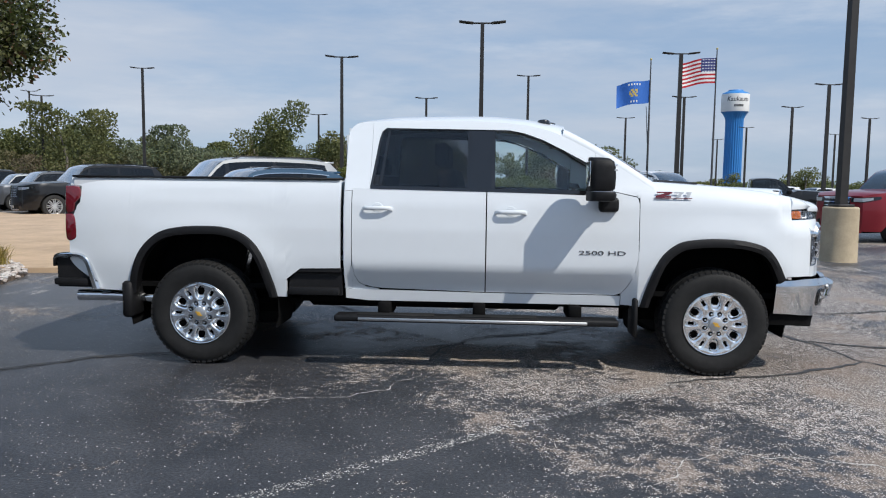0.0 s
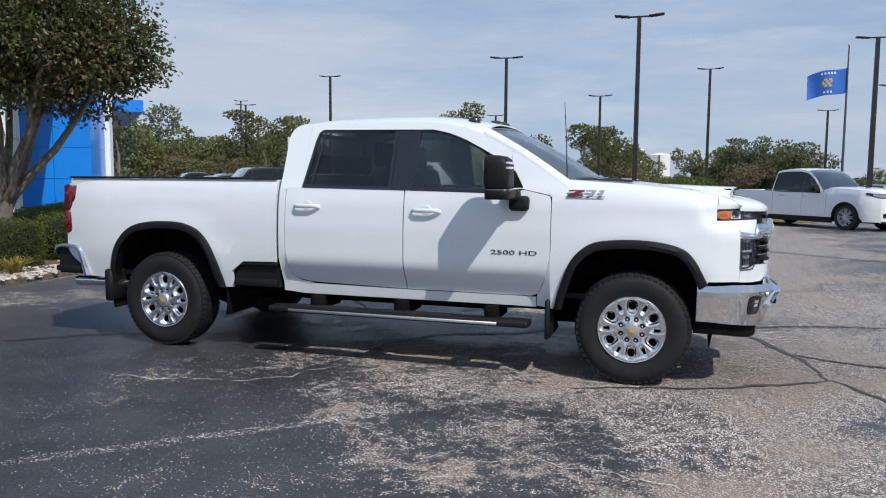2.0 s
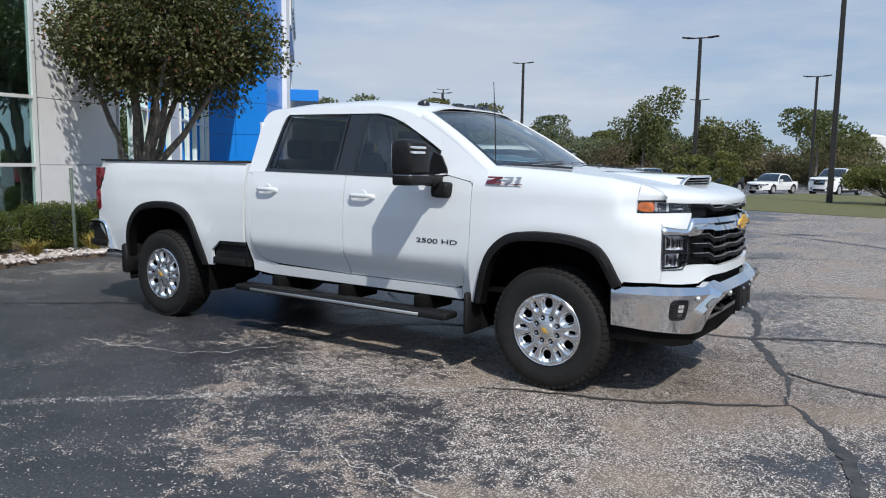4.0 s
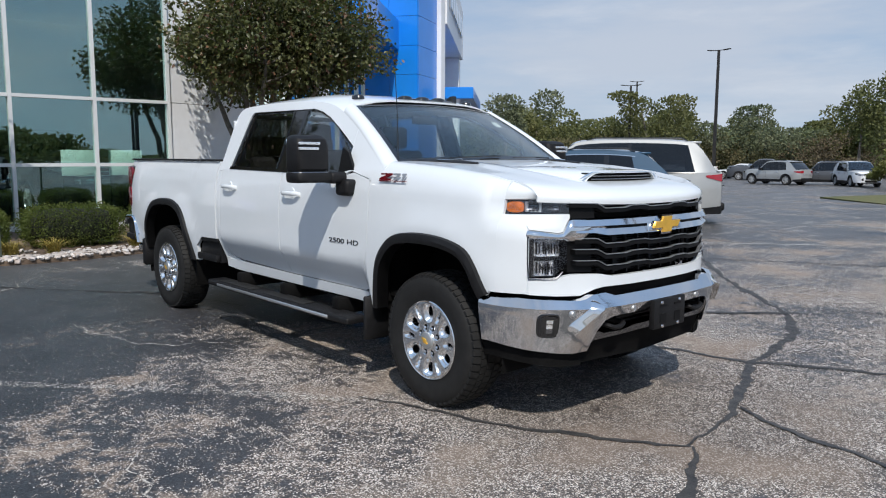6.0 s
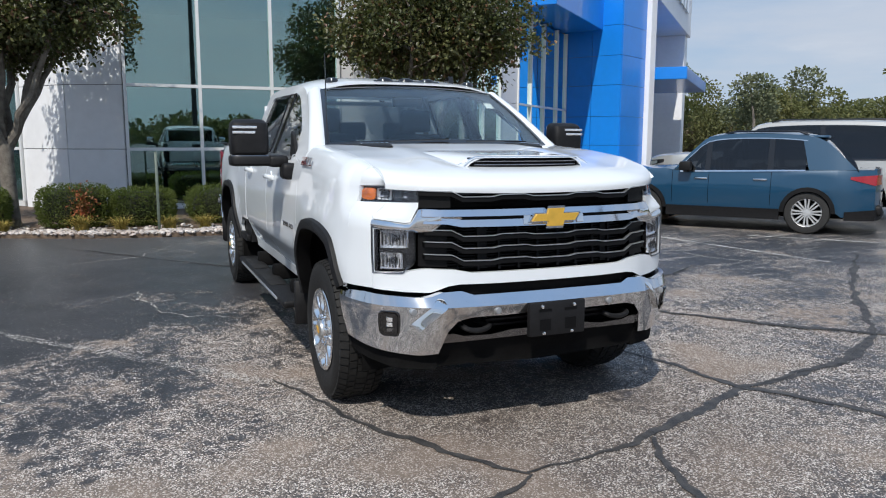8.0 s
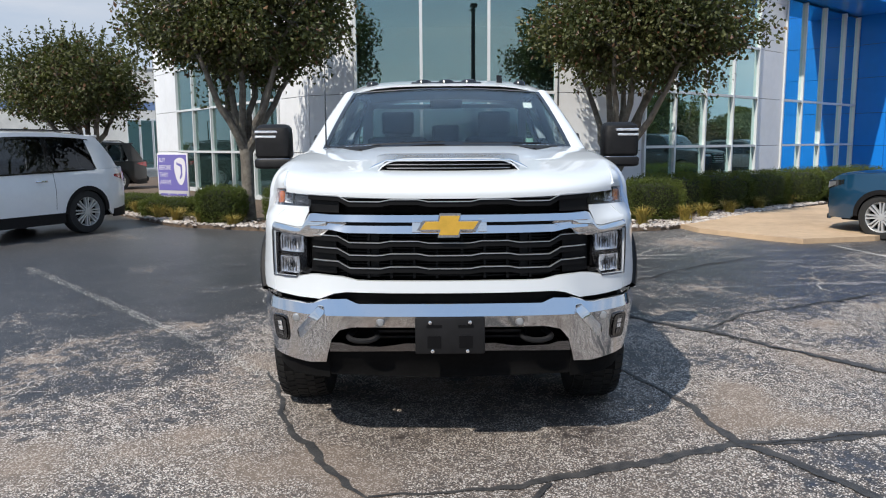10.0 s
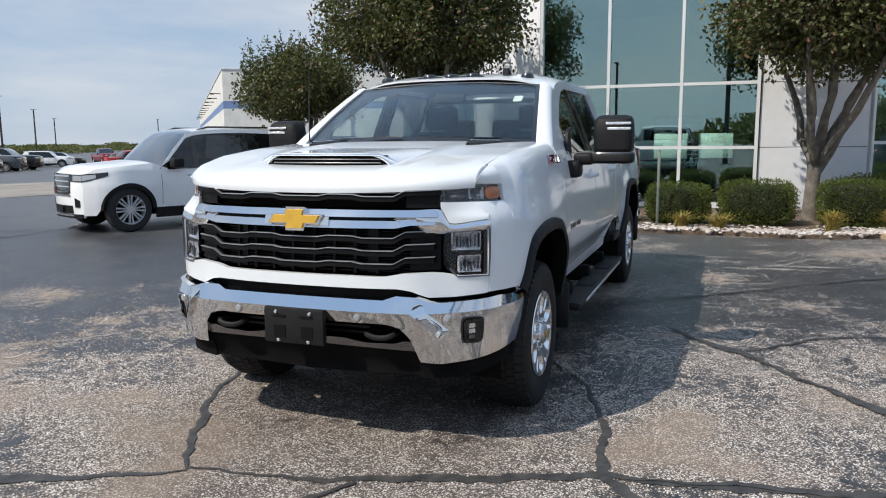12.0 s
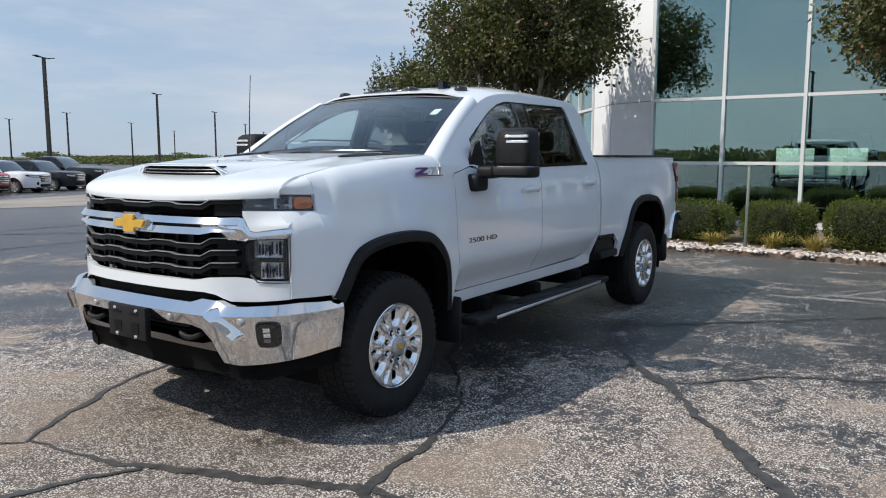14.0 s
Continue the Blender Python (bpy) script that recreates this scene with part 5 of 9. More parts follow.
for s in (-1, 1):
    brow_bot = curve_fn([(0.688, 1.198), (0.70, 1.176), (0.722, 1.124), (0.75, 1.120), (0.89, 1.140)])
    part("fascia_brow", face([s * y for y in (0.688, 0.70, 0.711, 0.722, 0.75, 0.78, 0.82, 0.86, 0.886)], brow_bot, lamp_lo, 8, -0.002), M_WHITE, truck)
    # strip of fender over the lamp
    rows = []
    for k in lin(0, 1, 10):
        lo = Vector(nose(s * (0.912 - 0.095 * k), 1.298 + 0.006 * k))
        xh = 2.575 + (2.745 - 2.575) * k
        hi = Vector((xh, s * (hood_half(xh) + 0.011), crest(xh) - 0.002))
        rows.append([lo.lerp(hi, t) + Vector((0.013, s * 0.016, 0.015)) * math.sin(math.pi * t) * (1 - k) for t in lin(0, 1, 6)])
    part("fender_tip", fixn(thick(grid(rows), (-0.01, -s * 0.01, -0.005))), M_WHITE, truck)
    # upper lamp: dark housing, bright strip, amber corner, clear cover
    lamp = part("head_lamp", face([s * y for y in LAMP_Y], lamp_lo, lamp_hi, 2, -0.022, 0.012), M_GLOSSBLACK, truck, "slim head lamp with an amber corner")
    round_ = lambda k, off: [nose(s * (0.884 + 0.024 * k * math.copysign(abs(math.cos(t)) ** 0.6, math.cos(t))), 1.2565 + 0.031 * k * math.copysign(abs(math.sin(t)) ** 0.6, math.sin(t)), off) for t in lin(0, 2 * math.pi, 19)[:-1]]
    part("amber_lamp", fixn(grid([round_(1.0, -0.016), round_(0.96, -0.006), round_(0.6, -0.003), round_(0.1, -0.002)], closed_v=True, cap=True)), M_AMBER, lamp, "amber turn signal")
    part("lamp_strip", ribbed(s, 0.735, 0.850, 1.242, 1.252, 5, -0.012, 0.003), M_REFLECTOR, lamp)
    part("lamp_strip", ribbed(s, 0.770, 0.848, 1.272, 1.282, 2, -0.012, 0.003), M_DARKCHROME, lamp)
    part("lamp_bowl", ribbed(s, 0.800, 0.856, 1.230, 1.286, 4, -0.016, 0.006), M_CAP, lamp)
    ob = part("lamp_cover", face([s * y for y in LAMP_Y], lamp_lo, lamp_hi, 2, 0.002, 0.004), M_LENS, lamp)
    ob.visible_shadow = False
    # lower lamp stack: deep housing, two fluted bowls, dark inner wall
    low_y = (0.70, 0.73, 0.76, 0.79, 0.82, 0.85, 0.875, 0.884)
    low_bot = curve_fn([(0.70, 0.965), (0.725, 0.905), (0.755, 0.872), (0.89, 0.872)])
    low = part("lower_lamp", face([s * y for y in low_y], low_bot, lambda a: 1.095, 4, -0.085, 0.03), M_GLOSSBLACK, truck, "stacked head lamp unit in a chrome frame")
    for z0, z1, ya in ((0.992, 1.080, 0.738), (0.886, 0.968, 0.768)):
        part("reflector", ribbed(s, ya, 0.868, z0, z1, 9, -0.034, 0.015), M_REFLECTOR, low)
        rr = random.Random(int(z0 * 100))
        for i in range(8):
            y = ya + 0.008 + (0.852 - ya) * i / 8 + rr.uniform(-0.004, 0.004)
            h0, h1, w = rr.uniform(0.001, 0.034), rr.uniform(0.001, 0.034), rr.uniform(0.0025, 0.0045)
            part("lamp_rib", face([s * y, s * (y + w)], lambda a: z0 + h0, lambda a: z1 - h1, 2, -0.018 - rr.uniform(0, 0.006), 0.008), M_GRILLE if i % 3 else M_DARKCHROME, low)
        c = nose(s * (0.80 if z0 > 0.95 else 0.81), (z0 + z1) / 2, -0.044)
        part("bulb", fixn(lathe([(0, 0.012), (0.012, 0.008), (0.019, -0.004), (0.022, -0.02)], 12, "x", c)), M_DARKCHROME, low)
    part("lamp_shelf", face([s * y for y in (0.705, 0.75, 0.80, 0.84, 0.87)], lambda a: 0.972, lambda a: 0.988, 1, -0.024, 0.06), M_GLOSSBLACK, low)
    part("inner_wall", fixn(thick(grid([[nose(s * 0.703, 0.925 + 0.17 * k / 4, -0.004), nose(s * 0.733, 0.905 + 0.19 * k / 4, -0.078)] for k in range(5)]), (-0.004, -s * 0.004, 0))), M_GLOSSBLACK, low)
    part("lamp_side", face([s * y for y in (0.870, 0.877, 0.883)], lambda a: 0.88, lambda a: 1.094, 3, -0.010, 0.05), M_GLOSSBLACK, low)
    ob = part("lamp_cover", face([s * y for y in low_y], low_bot, lambda a: 1.095, 3, -0.002, 0.004), M_LENS, low)
    ob.visible_shadow = False
    fr = [nose(s * y, z, 0.003) for y, z in ((0.726, 0.908), (0.757, 0.870), (0.82, 0.869), (0.884, 0.869), (0.887, 0.95), (0.887, 1.03), (0.887, 1.10))]
    part("lamp_frame", fixn(tube(fr, 0.0045, 6)), M_DARKCHROME, low)
    # rounded chrome bar end that dips under the white brow
    t_bot = curve_fn([(0.585, 1.112), (0.625, 1.078), (0.70, 1.074), (0.89, 1.088)])
    t_top = curve_fn([(0.585, 1.188), (0.67, 1.190), (0.688, 1.186), (0.708, 1.150), (0.722, 1.122), (0.75, 1.118), (0.89, 1.138)])
    rows = []
    for y in (0.585, 0.60, 0.625, 0.65, 0.67, 0.688, 0.70, 0.711, 0.722, 0.75, 0.79, 0.83, 0.86, 0.889):
        rows.append([nose(s * y, t_bot(y) + (t_top(y) - t_bot(y)) * j / 8, -0.012 + ipol(y, [0.70, 0.80, 0.889], [0.036, 0.030, 0.017]) * math.sin(math.pi * (0.06 + 0.88 * j / 8)) ** 0.8) for j in range(9)])
    part("brow_trim", fixn(thick(grid(rows), (-0.04, 0, 0))), M_CHROME, truck, "chrome bar end over the lamp")

# grille
grille = part("grille", join(face(sym([0, 0.2, 0.4, 0.55, 0.69]), lambda a: 0.875, lambda a: 1.115, 2, -0.09, 0.02), face(sym([0, 0.2, 0.4, 0.55, 0.70]), lambda a: 1.19, lambda a: 1.292, 2, -0.08, 0.02)), M_UNDER, truck, "black grille with chrome-edged bars")


def bar(z, h, off, depth, ma, name, amp=0.009, ymax=0.68, step=0.03):
    shape = curve_fn([(0, 0), (0.10, 0), (0.15, amp), (0.28, amp), (0.33, 0), (0.48, 0), (0.535, step), (0.70, step * 1.15)])
    ys = sym([y for y in (0, 0.10, 0.15, 0.21, 0.28, 0.33, 0.40, 0.48, 0.535, 0.60, 0.66, 0.69) if y <= ymax])
    return part(name, face(ys, lambda a: z - h / 2 + shape(a), lambda a: z + h / 2 + shape(a), 1, off, depth), ma, grille)


for z in (1.040, 0.980, 0.918):
    bar(z, 0.024, 0.0, 0.04, M_GRILLE, "grille_bar")
    bar(z + 0.0150, 0.003, 0.008, 0.02, M_CAP, "bar_edge")
bar(1.236, 0.022, 0.0, 0.05, M_GRILLE, "grille_bar", 0.010, 0.69, 0.028)
bar(1.250, 0.0035, 0.008, 0.02, M_CAP, "bar_edge", 0.010, 0.69, 0.028)
for i in range(15):
    z = 0.890 + 0.0145 * i
    part("grille_slat", face(sym([0, 0.2, 0.4, 0.56]), lambda a: z - 0.003, lambda a: z + 0.003, 1, -0.062, 0.012), M_GRILLE, grille)
part("grille_top", face(sym([0, 0.15, 0.3, 0.45, 0.6, 0.70]), lambda a: 1.262, lambda a: ipol(a, [0, 0.7], [1.279, 1.298]), 1, -0.02, 0.04), M_GLOSSBLACK, grille)
for s in (-1, 1):
    part("grille_end", face([s * y for y in (0.56, 0.60, 0.65, 0.695)], lambda a: 0.89 + 0.01, lambda a: 1.105, 2, -0.035, 0.03), M_GRILLE, grille)
    part("grille_end", face([s * y for y in (0.54, 0.60, 0.65, 0.70)], lambda a: 1.195, lambda a: 1.288, 2, -0.025, 0.03), M_GRILLE, grille)
    for k in range(5):
        y = s * (0.06 + 0.11 * k)
        part("grille_post", face([y - 0.006, y + 0.006], lambda a: 0.88, lambda a: 1.11, 1, -0.04, 0.02), M_PLASTIC, grille)
    part("shutter_post", face([s * 0.36 - 0.02, s * 0.36 + 0.02], lambda a: 0.885, lambda a: 1.105, 1, -0.055, 0.02), M_PLASTIC, grille)
cb = part("chrome_bar", face(sym([0, 0.16, 0.3, 0.45, 0.50, 0.56, 0.62, 0.66]), curve_fn([(0, 1.102), (0.50, 1.104), (0.56, 1.118), (0.66, 1.12)]), lambda a: 1.138, 2, 0.026, 0.05, -0.014), M_BUMPER, truck, "chrome grille bar of two rails")
part("bar_upper", face(sym([0, 0.16, 0.3, 0.45, 0.56, 0.62, 0.668]), lambda a: 1.156, lambda a: 1.188, 2, 0.024, 0.05, -0.022), M_BUMPER, cb)
part("bar_slot", face(sym([0, 0.2, 0.4, 0.5, 0.58, 0.65]), lambda a: 1.130, lambda a: 1.160, 1, 0.0, 0.03), M_GRILLE, cb)
for s in (-1, 1):
    part("bar_joint", face([s * y for y in (0.49, 0.52, 0.56, 0.62, 0.66)], curve_fn([(0.49, 1.146), (0.52, 1.128), (0.66, 1.124)]), curve_fn([(0.49, 1.148), (0.52, 1.160), (0.66, 1.162)]), 1, 0.016, 0.04, -0.012), M_BUMPER, cb)
    part("bar_bracket", face([s * y for y in (0.135, 0.155, 0.175)], lambda a: 1.112, lambda a: 1.172, 1, 0.030, 0.03, -0.01), M_CHROME, cb)


def bowtie(k, depth, x0):
    p = [(-0.165, -0.02), (-0.135, 0.022), (-0.06, 0.022), (-0.05, 0.055), (0.06, 0.055), (0.05, 0.022), (0.165, 0.022), (0.135, -0.022), (0.06, -0.022), (0.05, -0.055), (-0.06, -0.055), (-0.05, -0.022), (-0.165, -0.022)]
    return fixn(prism([(y * k, z * (k if k < 0.87 else 1.04)) for y, z in p], depth, Matrix(((0, 0, 1, x0), (1, 0, 0, 0), (0, 1, 0, 1.142), (0, 0, 0, 1)))))


part("badge_frame", bowtie(0.92, 0.034, 2.99), M_CHROME, truck)
part("badge", bowtie(0.82, 0.012, 3.021), M_GOLD, truck, "gold cross-shaped badge")


# front bumper
def bump(y, z, off=0.0):
    a = abs(y)
    x = ipol(a, BUMP_Y, BUMP_X) + off - ipol(z, [0.42, 0.47, 0.59, 0.63, 0.715, 0.79], [0.135, 0.105, 0.055, 0.042, 0.0, 0.085]) * (1 - min(1, a) ** 3)
    y -= math.copysign(1, y) * ipol(z, [0.42, 0.59, 0.70, 0.79], [0.05, 0.02, 0.0, 0.025]) * min(1, a) ** 6
    return (x, y + (math.copysign(1, y) * off * (0.6 if a > 0.8 else 0)), z)


def bface(ys, bot, top, n=4, off=0.0, depth=0.04):
    rows = []
    for y in ys:
        a, b = bot(abs(y)), top(abs(y))
        rows.append([bump(y, a + (b - a) * j / n, off) for j in range(n + 1)])
    return fixn(thick(grid(rows), (-depth, 0, 0)))


b_top = curve_fn([(0, 0.764), (0.44, 0.764), (0.50, 0.784), (0.60, 0.782), (0.68, 0.757), (0.86, 0.765), (0.94, 0.768), (0.99, 0.755)])
b_bot = curve_fn([(0, 0.656), (0.46, 0.656), (0.53, 0.638), (0.575, 0.585), (0.60, 0.50), (0.61, 0.463), (0.70, 0.455), (0.78, 0.462), (0.88, 0.475), (0.95, 0.485), (0.99, 0.50)])
BY = [0, 0.1, 0.2, 0.3, 0.4, 0.44, 0.47, 0.50, 0.53, 0.555, 0.575, 0.59, 0.60, 0.61, 0.66, 0.70, 0.74, 0.78, 0.82, 0.86, 0.90, 0.92, 0.94, 0.955, 0.97, 0.98, 0.99]
fb = part("front_bumper", join(bface(sym(BY), b_bot, lambda a: 0.715, 7), bface(sym(BY), lambda a: 0.715, b_top, 3)), M_BUMPER, truck, "polished chrome front bumper")
# folded step that runs down beside the opening
for s in (-1, 1):
    rows = []
    for k in lin(0, 1, 16):
        cy, cz = 0.605 + 0.143 * k, 0.750 - 0.158 * k
        hw_ = 0.022 * math.sqrt(max(0.03, 1 - max(0, (0.10 - k) / 0.10) ** 2)) * math.sqrt(max(0.03, 1 - max(0, (k - 0.88) / 0.12) ** 2))
        rows.append([bump(s * (cy + a_ * hw_ * 0.72), cz + a_ * hw_ * 0.69, o * (hw_ / 0.022 if o > 0 else 1)) for a_, o in ((-1.25, -0.004), (-0.9, 0.034), (0, 0.020), (0.9, 0.005), (1.25, -0.004))])
    part("bumper_fold", fixn(thick(grid(rows), (-0.02, 0, 0))), M_CHROME, fb)
    pocket = [(0.803 + 0.04 + 0.043 * math.copysign(abs(math.cos(t)) ** 0.45, math.cos(t)), 0.622 + 0.066 * math.copysign(abs(math.sin(t)) ** 0.45, math.sin(t))) for t in lin(0, 2 * math.pi, 24)[:-1]]
    inner = [(0.843 + (y - 0.843) * 0.82, 0.622 + (z - 0.622) * 0.86) for y, z in pocket]
    part("fog_bezel", fixn(thick(grid([[bump(s * (0.843 + (y - 0.843) * 1.06), 0.622 + (z - 0.622) * 1.05, -0.001) for y, z in pocket], [bump(s * y, z, 0.006) for y, z in pocket], [bump(s * y, z, 0.004) for y, z in inner]], closed_v=True), (-0.01, 0, 0))), M_GLOSSBLACK, fb)
    fog = part("fog_lamp", fixn(thick(mesh([bump(s * y, z, 0.008) for y, z in inner], [tuple(range(len(inner)))]), (-0.03, 0, 0))), M_GLOSSBLACK, fb, "fog lamp in a black pocket")
    for z in (0.582, 0.609, 0.636):
        part("fog_lens", bface([s * y for y in (0.829, 0.841, 0.853)], lambda a: z, lambda a: z + 0.021, 2, 0.010, 0.02), M_REFLECTOR if z > 0.6 else M_DARKCHROME, fog)
    for y in (0.33, 0.745):
        p = bump(s * y, 0.685 if y < 0.5 else 0.690, 0.002)
        part("parking_sensor", fixn(lathe([(0, 0.009), (0.015, 0.008), (0.020, 0.001), (0.021, -0.012)], 14, "x", p)), M_CAP, fb)
    hk = [(2.86, s * 0.47, 0.60), (2.98, s * 0.49, 0.60), (3.0, s * 0.45, 0.585), (3.0, s * 0.39, 0.585), (2.98, s * 0.35, 0.60), (2.86, s * 0.37, 0.60)]
    part("tow_hook", fixn(tube(smooth_pts(hk), 0.014, 8)), M_PLASTIC, fb, "black tow hook")
    part("bumper_skirt", bface([s * y for y in (0.60, 0.70, 0.80, 0.88, 0.94, 0.98)], curve_fn([(0.6, 0.37), (0.8, 0.375), (0.95, 0.40), (1.0, 0.41)]), lambda a: b_bot(a) + 0.006, 3, -0.03, 0.1), M_UNDER, fb)
part("lower_intake", bface(sym([0, 0.2, 0.4, 0.5, 0.58]), lambda a: 0.50, lambda a: 0.66, 2, -0.14, 0.02), M_UNDER, fb)
for z in (0.585, 0.615):
    part("intake_slat", bface(sym([0, 0.2, 0.35]), lambda a: z - 0.006, lambda a: z + 0.006, 1, -0.07, 0.04), M_PLASTIC, fb)
part("skid_bar", bface(sym([0, 0.22, 0.28, 0.34, 0.48, 0.53, 0.59]), curve_fn([(0, 0.522), (0.6, 0.515)]), curve_fn([(0, 0.562), (0.24, 0.562), (0.30, 0.545), (0.46, 0.54), (0.52, 0.565), (0.6, 0.565)]), 2, -0.02, 0.07), M_DARKCHROME, fb, "grey skid bar")
part("air_dam", bface(sym([0, 0.2, 0.4, 0.55, 0.62]), curve_fn([(0, 0.364), (0.62, 0.385)]), lambda a: 0.521, 4, -0.035, 0.16), M_UNDER, fb, "black air dam")
part("bumper_gap", face(sym([0, 0.2, 0.4, 0.48, 0.56, 0.64, 0.75, 0.85, 0.90, 0.93]), lambda a: b_top(a) - 0.05, lambda a: lip_bot(a) + 0.03, 2, -0.045, 0.03), M_UNDER, truck)
pb = part("plate_bracket", box(3.035, 3.072, -0.165, 0.165, 0.535, 0.712, 0.012, 2), M_PLASTIC, truck, "empty black licence plate bracket")
for y in (-0.075, 0.075):
    # thin dark plates on the bracket's face paint the shade of its slots
    part("bracket_slot_shade", box(3.0725, 3.0745, y - 0.032, y + 0.032, 0.565, 0.625), M_GRILLE, pb, "dark plate painted as a slot's shade")
    part("bracket_slot_shade", box(3.0725, 3.0745, y - 0.036, y + 0.036, 0.664, 0.678), M_GRILLE, pb, "dark plate painted as a slot's shade")
    for z in (0.552, 0.690):
        part("bracket_bolt", fixn(lathe([(0, 0.008), (0.009, 0.006), (0.011, 0)], 8, "x", (3.0735, y * (1.25 if z > 0.6 else 1.1), z))), M_ALLOY, pb)


# mirrors
def mirror(s):
    def slab(x0, x1, ya, yb, z0, z1, bev, seg=3):
        ya, yb = sorted((s * ya, s * yb))
        return box(x0, x1, ya, yb, z0, z1, bev, seg)

    def shell(rows):
        """Rounded casing: (height, front x, inner y, outer y) from the bottom up."""
        out = []
        for z, xf_, ya, yb in rows:
            ring_ = []
            for k in range(24):
                t = 2 * math.pi * k / 24
                c, d = (math.copysign(abs(v) ** 0.42, v) for v in (math.cos(t), math.sin(t)))
                xb = 0.985
                ring_.append(((xf_ + xb) / 2 + (xf_ - xb) / 2 * c, s * ((ya + yb) / 2 + (yb - ya) / 2 * d), z))
            out.append(ring_)
        return fixn(grid(out, closed_v=True, cap=True))

    head = part("mirror", shell([(1.425, 1.12, 1.15, 1.33), (1.430, 1.155, 1.12, 1.355), (1.445, 1.168, 1.112, 1.362), (1.53, 1.172, 1.110, 1.364), (1.60, 1.168, 1.112, 1.362), (1.64, 1.155, 1.118, 1.355), (1.660, 1.125, 1.135, 1.338), (1.668, 1.08, 1.16, 1.31)]), M_PLASTIC, truck, "tall black towing mirror")
    part("mirror_base", shell([(1.352, 1.13, 1.06, 1.34), (1.357, 1.165, 1.035, 1.362), (1.37, 1.178, 1.028, 1.370), (1.405, 1.180, 1.028, 1.372), (1.420, 1.172, 1.04, 1.368)]), M_PLASTIC, head)
    part("mirror_seam", shell([(1.4195, 1.171, 1.10, 1.362), (1.4265, 1.169, 1.11, 1.360)]), M_DARKCHROME, head)
    part("mirror_arm", slab(1.07, 1.19, 0.99, 1.12, 1.345, 1.425, 0.03), M_PLASTIC, head)
    part("mirror_foot", slab(1.10, 1.25, 0.935, 1.045, 1.262, 1.375, 0.035), M_PLASTIC, head)
    for z, ya in ((1.578, 1.205), (1.612, 1.195)):
        part("mirror_lamp", slab(1.150, 1.1735, ya, 1.352, z - 0.0085, z + 0.0085, 0.003), M_REFLECTOR, head, "clear lamp strip in the mirror")
    part("mirror_glass", slab(0.980, 0.986, 1.135, 1.34, 1.46, 1.64, 0.002, 1), M_CHROME, head)
    part("mirror_sail", fixn(prism([(1.0, 1.415), (1.065, 1.59), (1.13, 1.56), (1.20, 1.42)], 0.02, Matrix(((1, 0, 0, 0), (0, 0, s, s * 0.925), (0, 1, 0, 0), (0, 0, 0, 1))))), M_PLASTIC, head)


for s in (-1, 1):
    mirror(s)

# running boards
for s in (-1, 1):
    ya, yb = sorted((s * 0.90, s * 1.07))
    rbd = part("running_board", box(-0.93, 1.27, ya, yb, 0.385, 0.435, 0.02, 3), M_PLASTIC, truck, "black running board with a bright edge strip")
    yc, yd = sorted((s * 1.062, s * 1.074))
    part("edge_strip", box(-0.74, 1.03, yc, yd, 0.396, 0.420, 0.004), M_CAP, rbd, "satin metal edge of the board")
    for x in (-0.45, 0.35):
        ye, yf_ = sorted((s * 0.93, s * 1.05))
        part("tread_pad", box(x - 0.3, x + 0.3, ye, yf_, 0.4355, 0.441, 0.002), M_RUBBER, rbd)
    for x in (-0.55, 0.2, 0.95):
        ye, yf_ = sorted((s * 0.55, s * 0.95))
        part("board_bracket", box(x - 0.05, x + 0.05, ye, yf_, 0.40, 0.52, 0.01), M_UNDER, rbd)

# chassis
part("chassis", join(box(-3.0, 2.75, -0.52, -0.40, 0.45, 0.60), box(-3.0, 2.75, 0.40, 0.52, 0.45, 0.60), box(-2.95, 2.7, -0.85, 0.85, 0.60, 0.64), box(1.5, 2.6, -0.42, 0.42, 0.42, 0.95),
     fixn(tube([(-2.0, -0.75, 0.41), (-2.0, 0.75, 0.41)], 0.06, 10)), fixn(lathe([(0.0, -0.15), (0.15, -0.12), (0.19, 0), (0.15, 0.12), (0, 0.15)], 14, "x", (-2.0, 0, 0.41))), fixn(tube([(2.0, -0.75, 0.40), (2.0, 0.75, 0.40)], 0.055, 10)),
     box(-1.3, 0.9, -0.35, 0.35, 0.38, 0.50, 0.04), box(-1.6, -0.9, 0.55, 0.8, 0.40, 0.58, 0.05)), M_UNDER, truck)
for s in (-1, 1):
    part("shock_absorber", fixn(tube([(-1.85, s * 0.55, 0.42), (-1.7, s * 0.62, 0.95)], 0.035, 8)), M_ALLOY, truck)
    part("leaf_spring", box(-2.7, -1.3, min(s * 0.52, s * 0.60), max(s * 0.52, s * 0.60), 0.44, 0.49, 0.01), M_UNDER, truck)


# wheels
WHEEL_CAST = {}


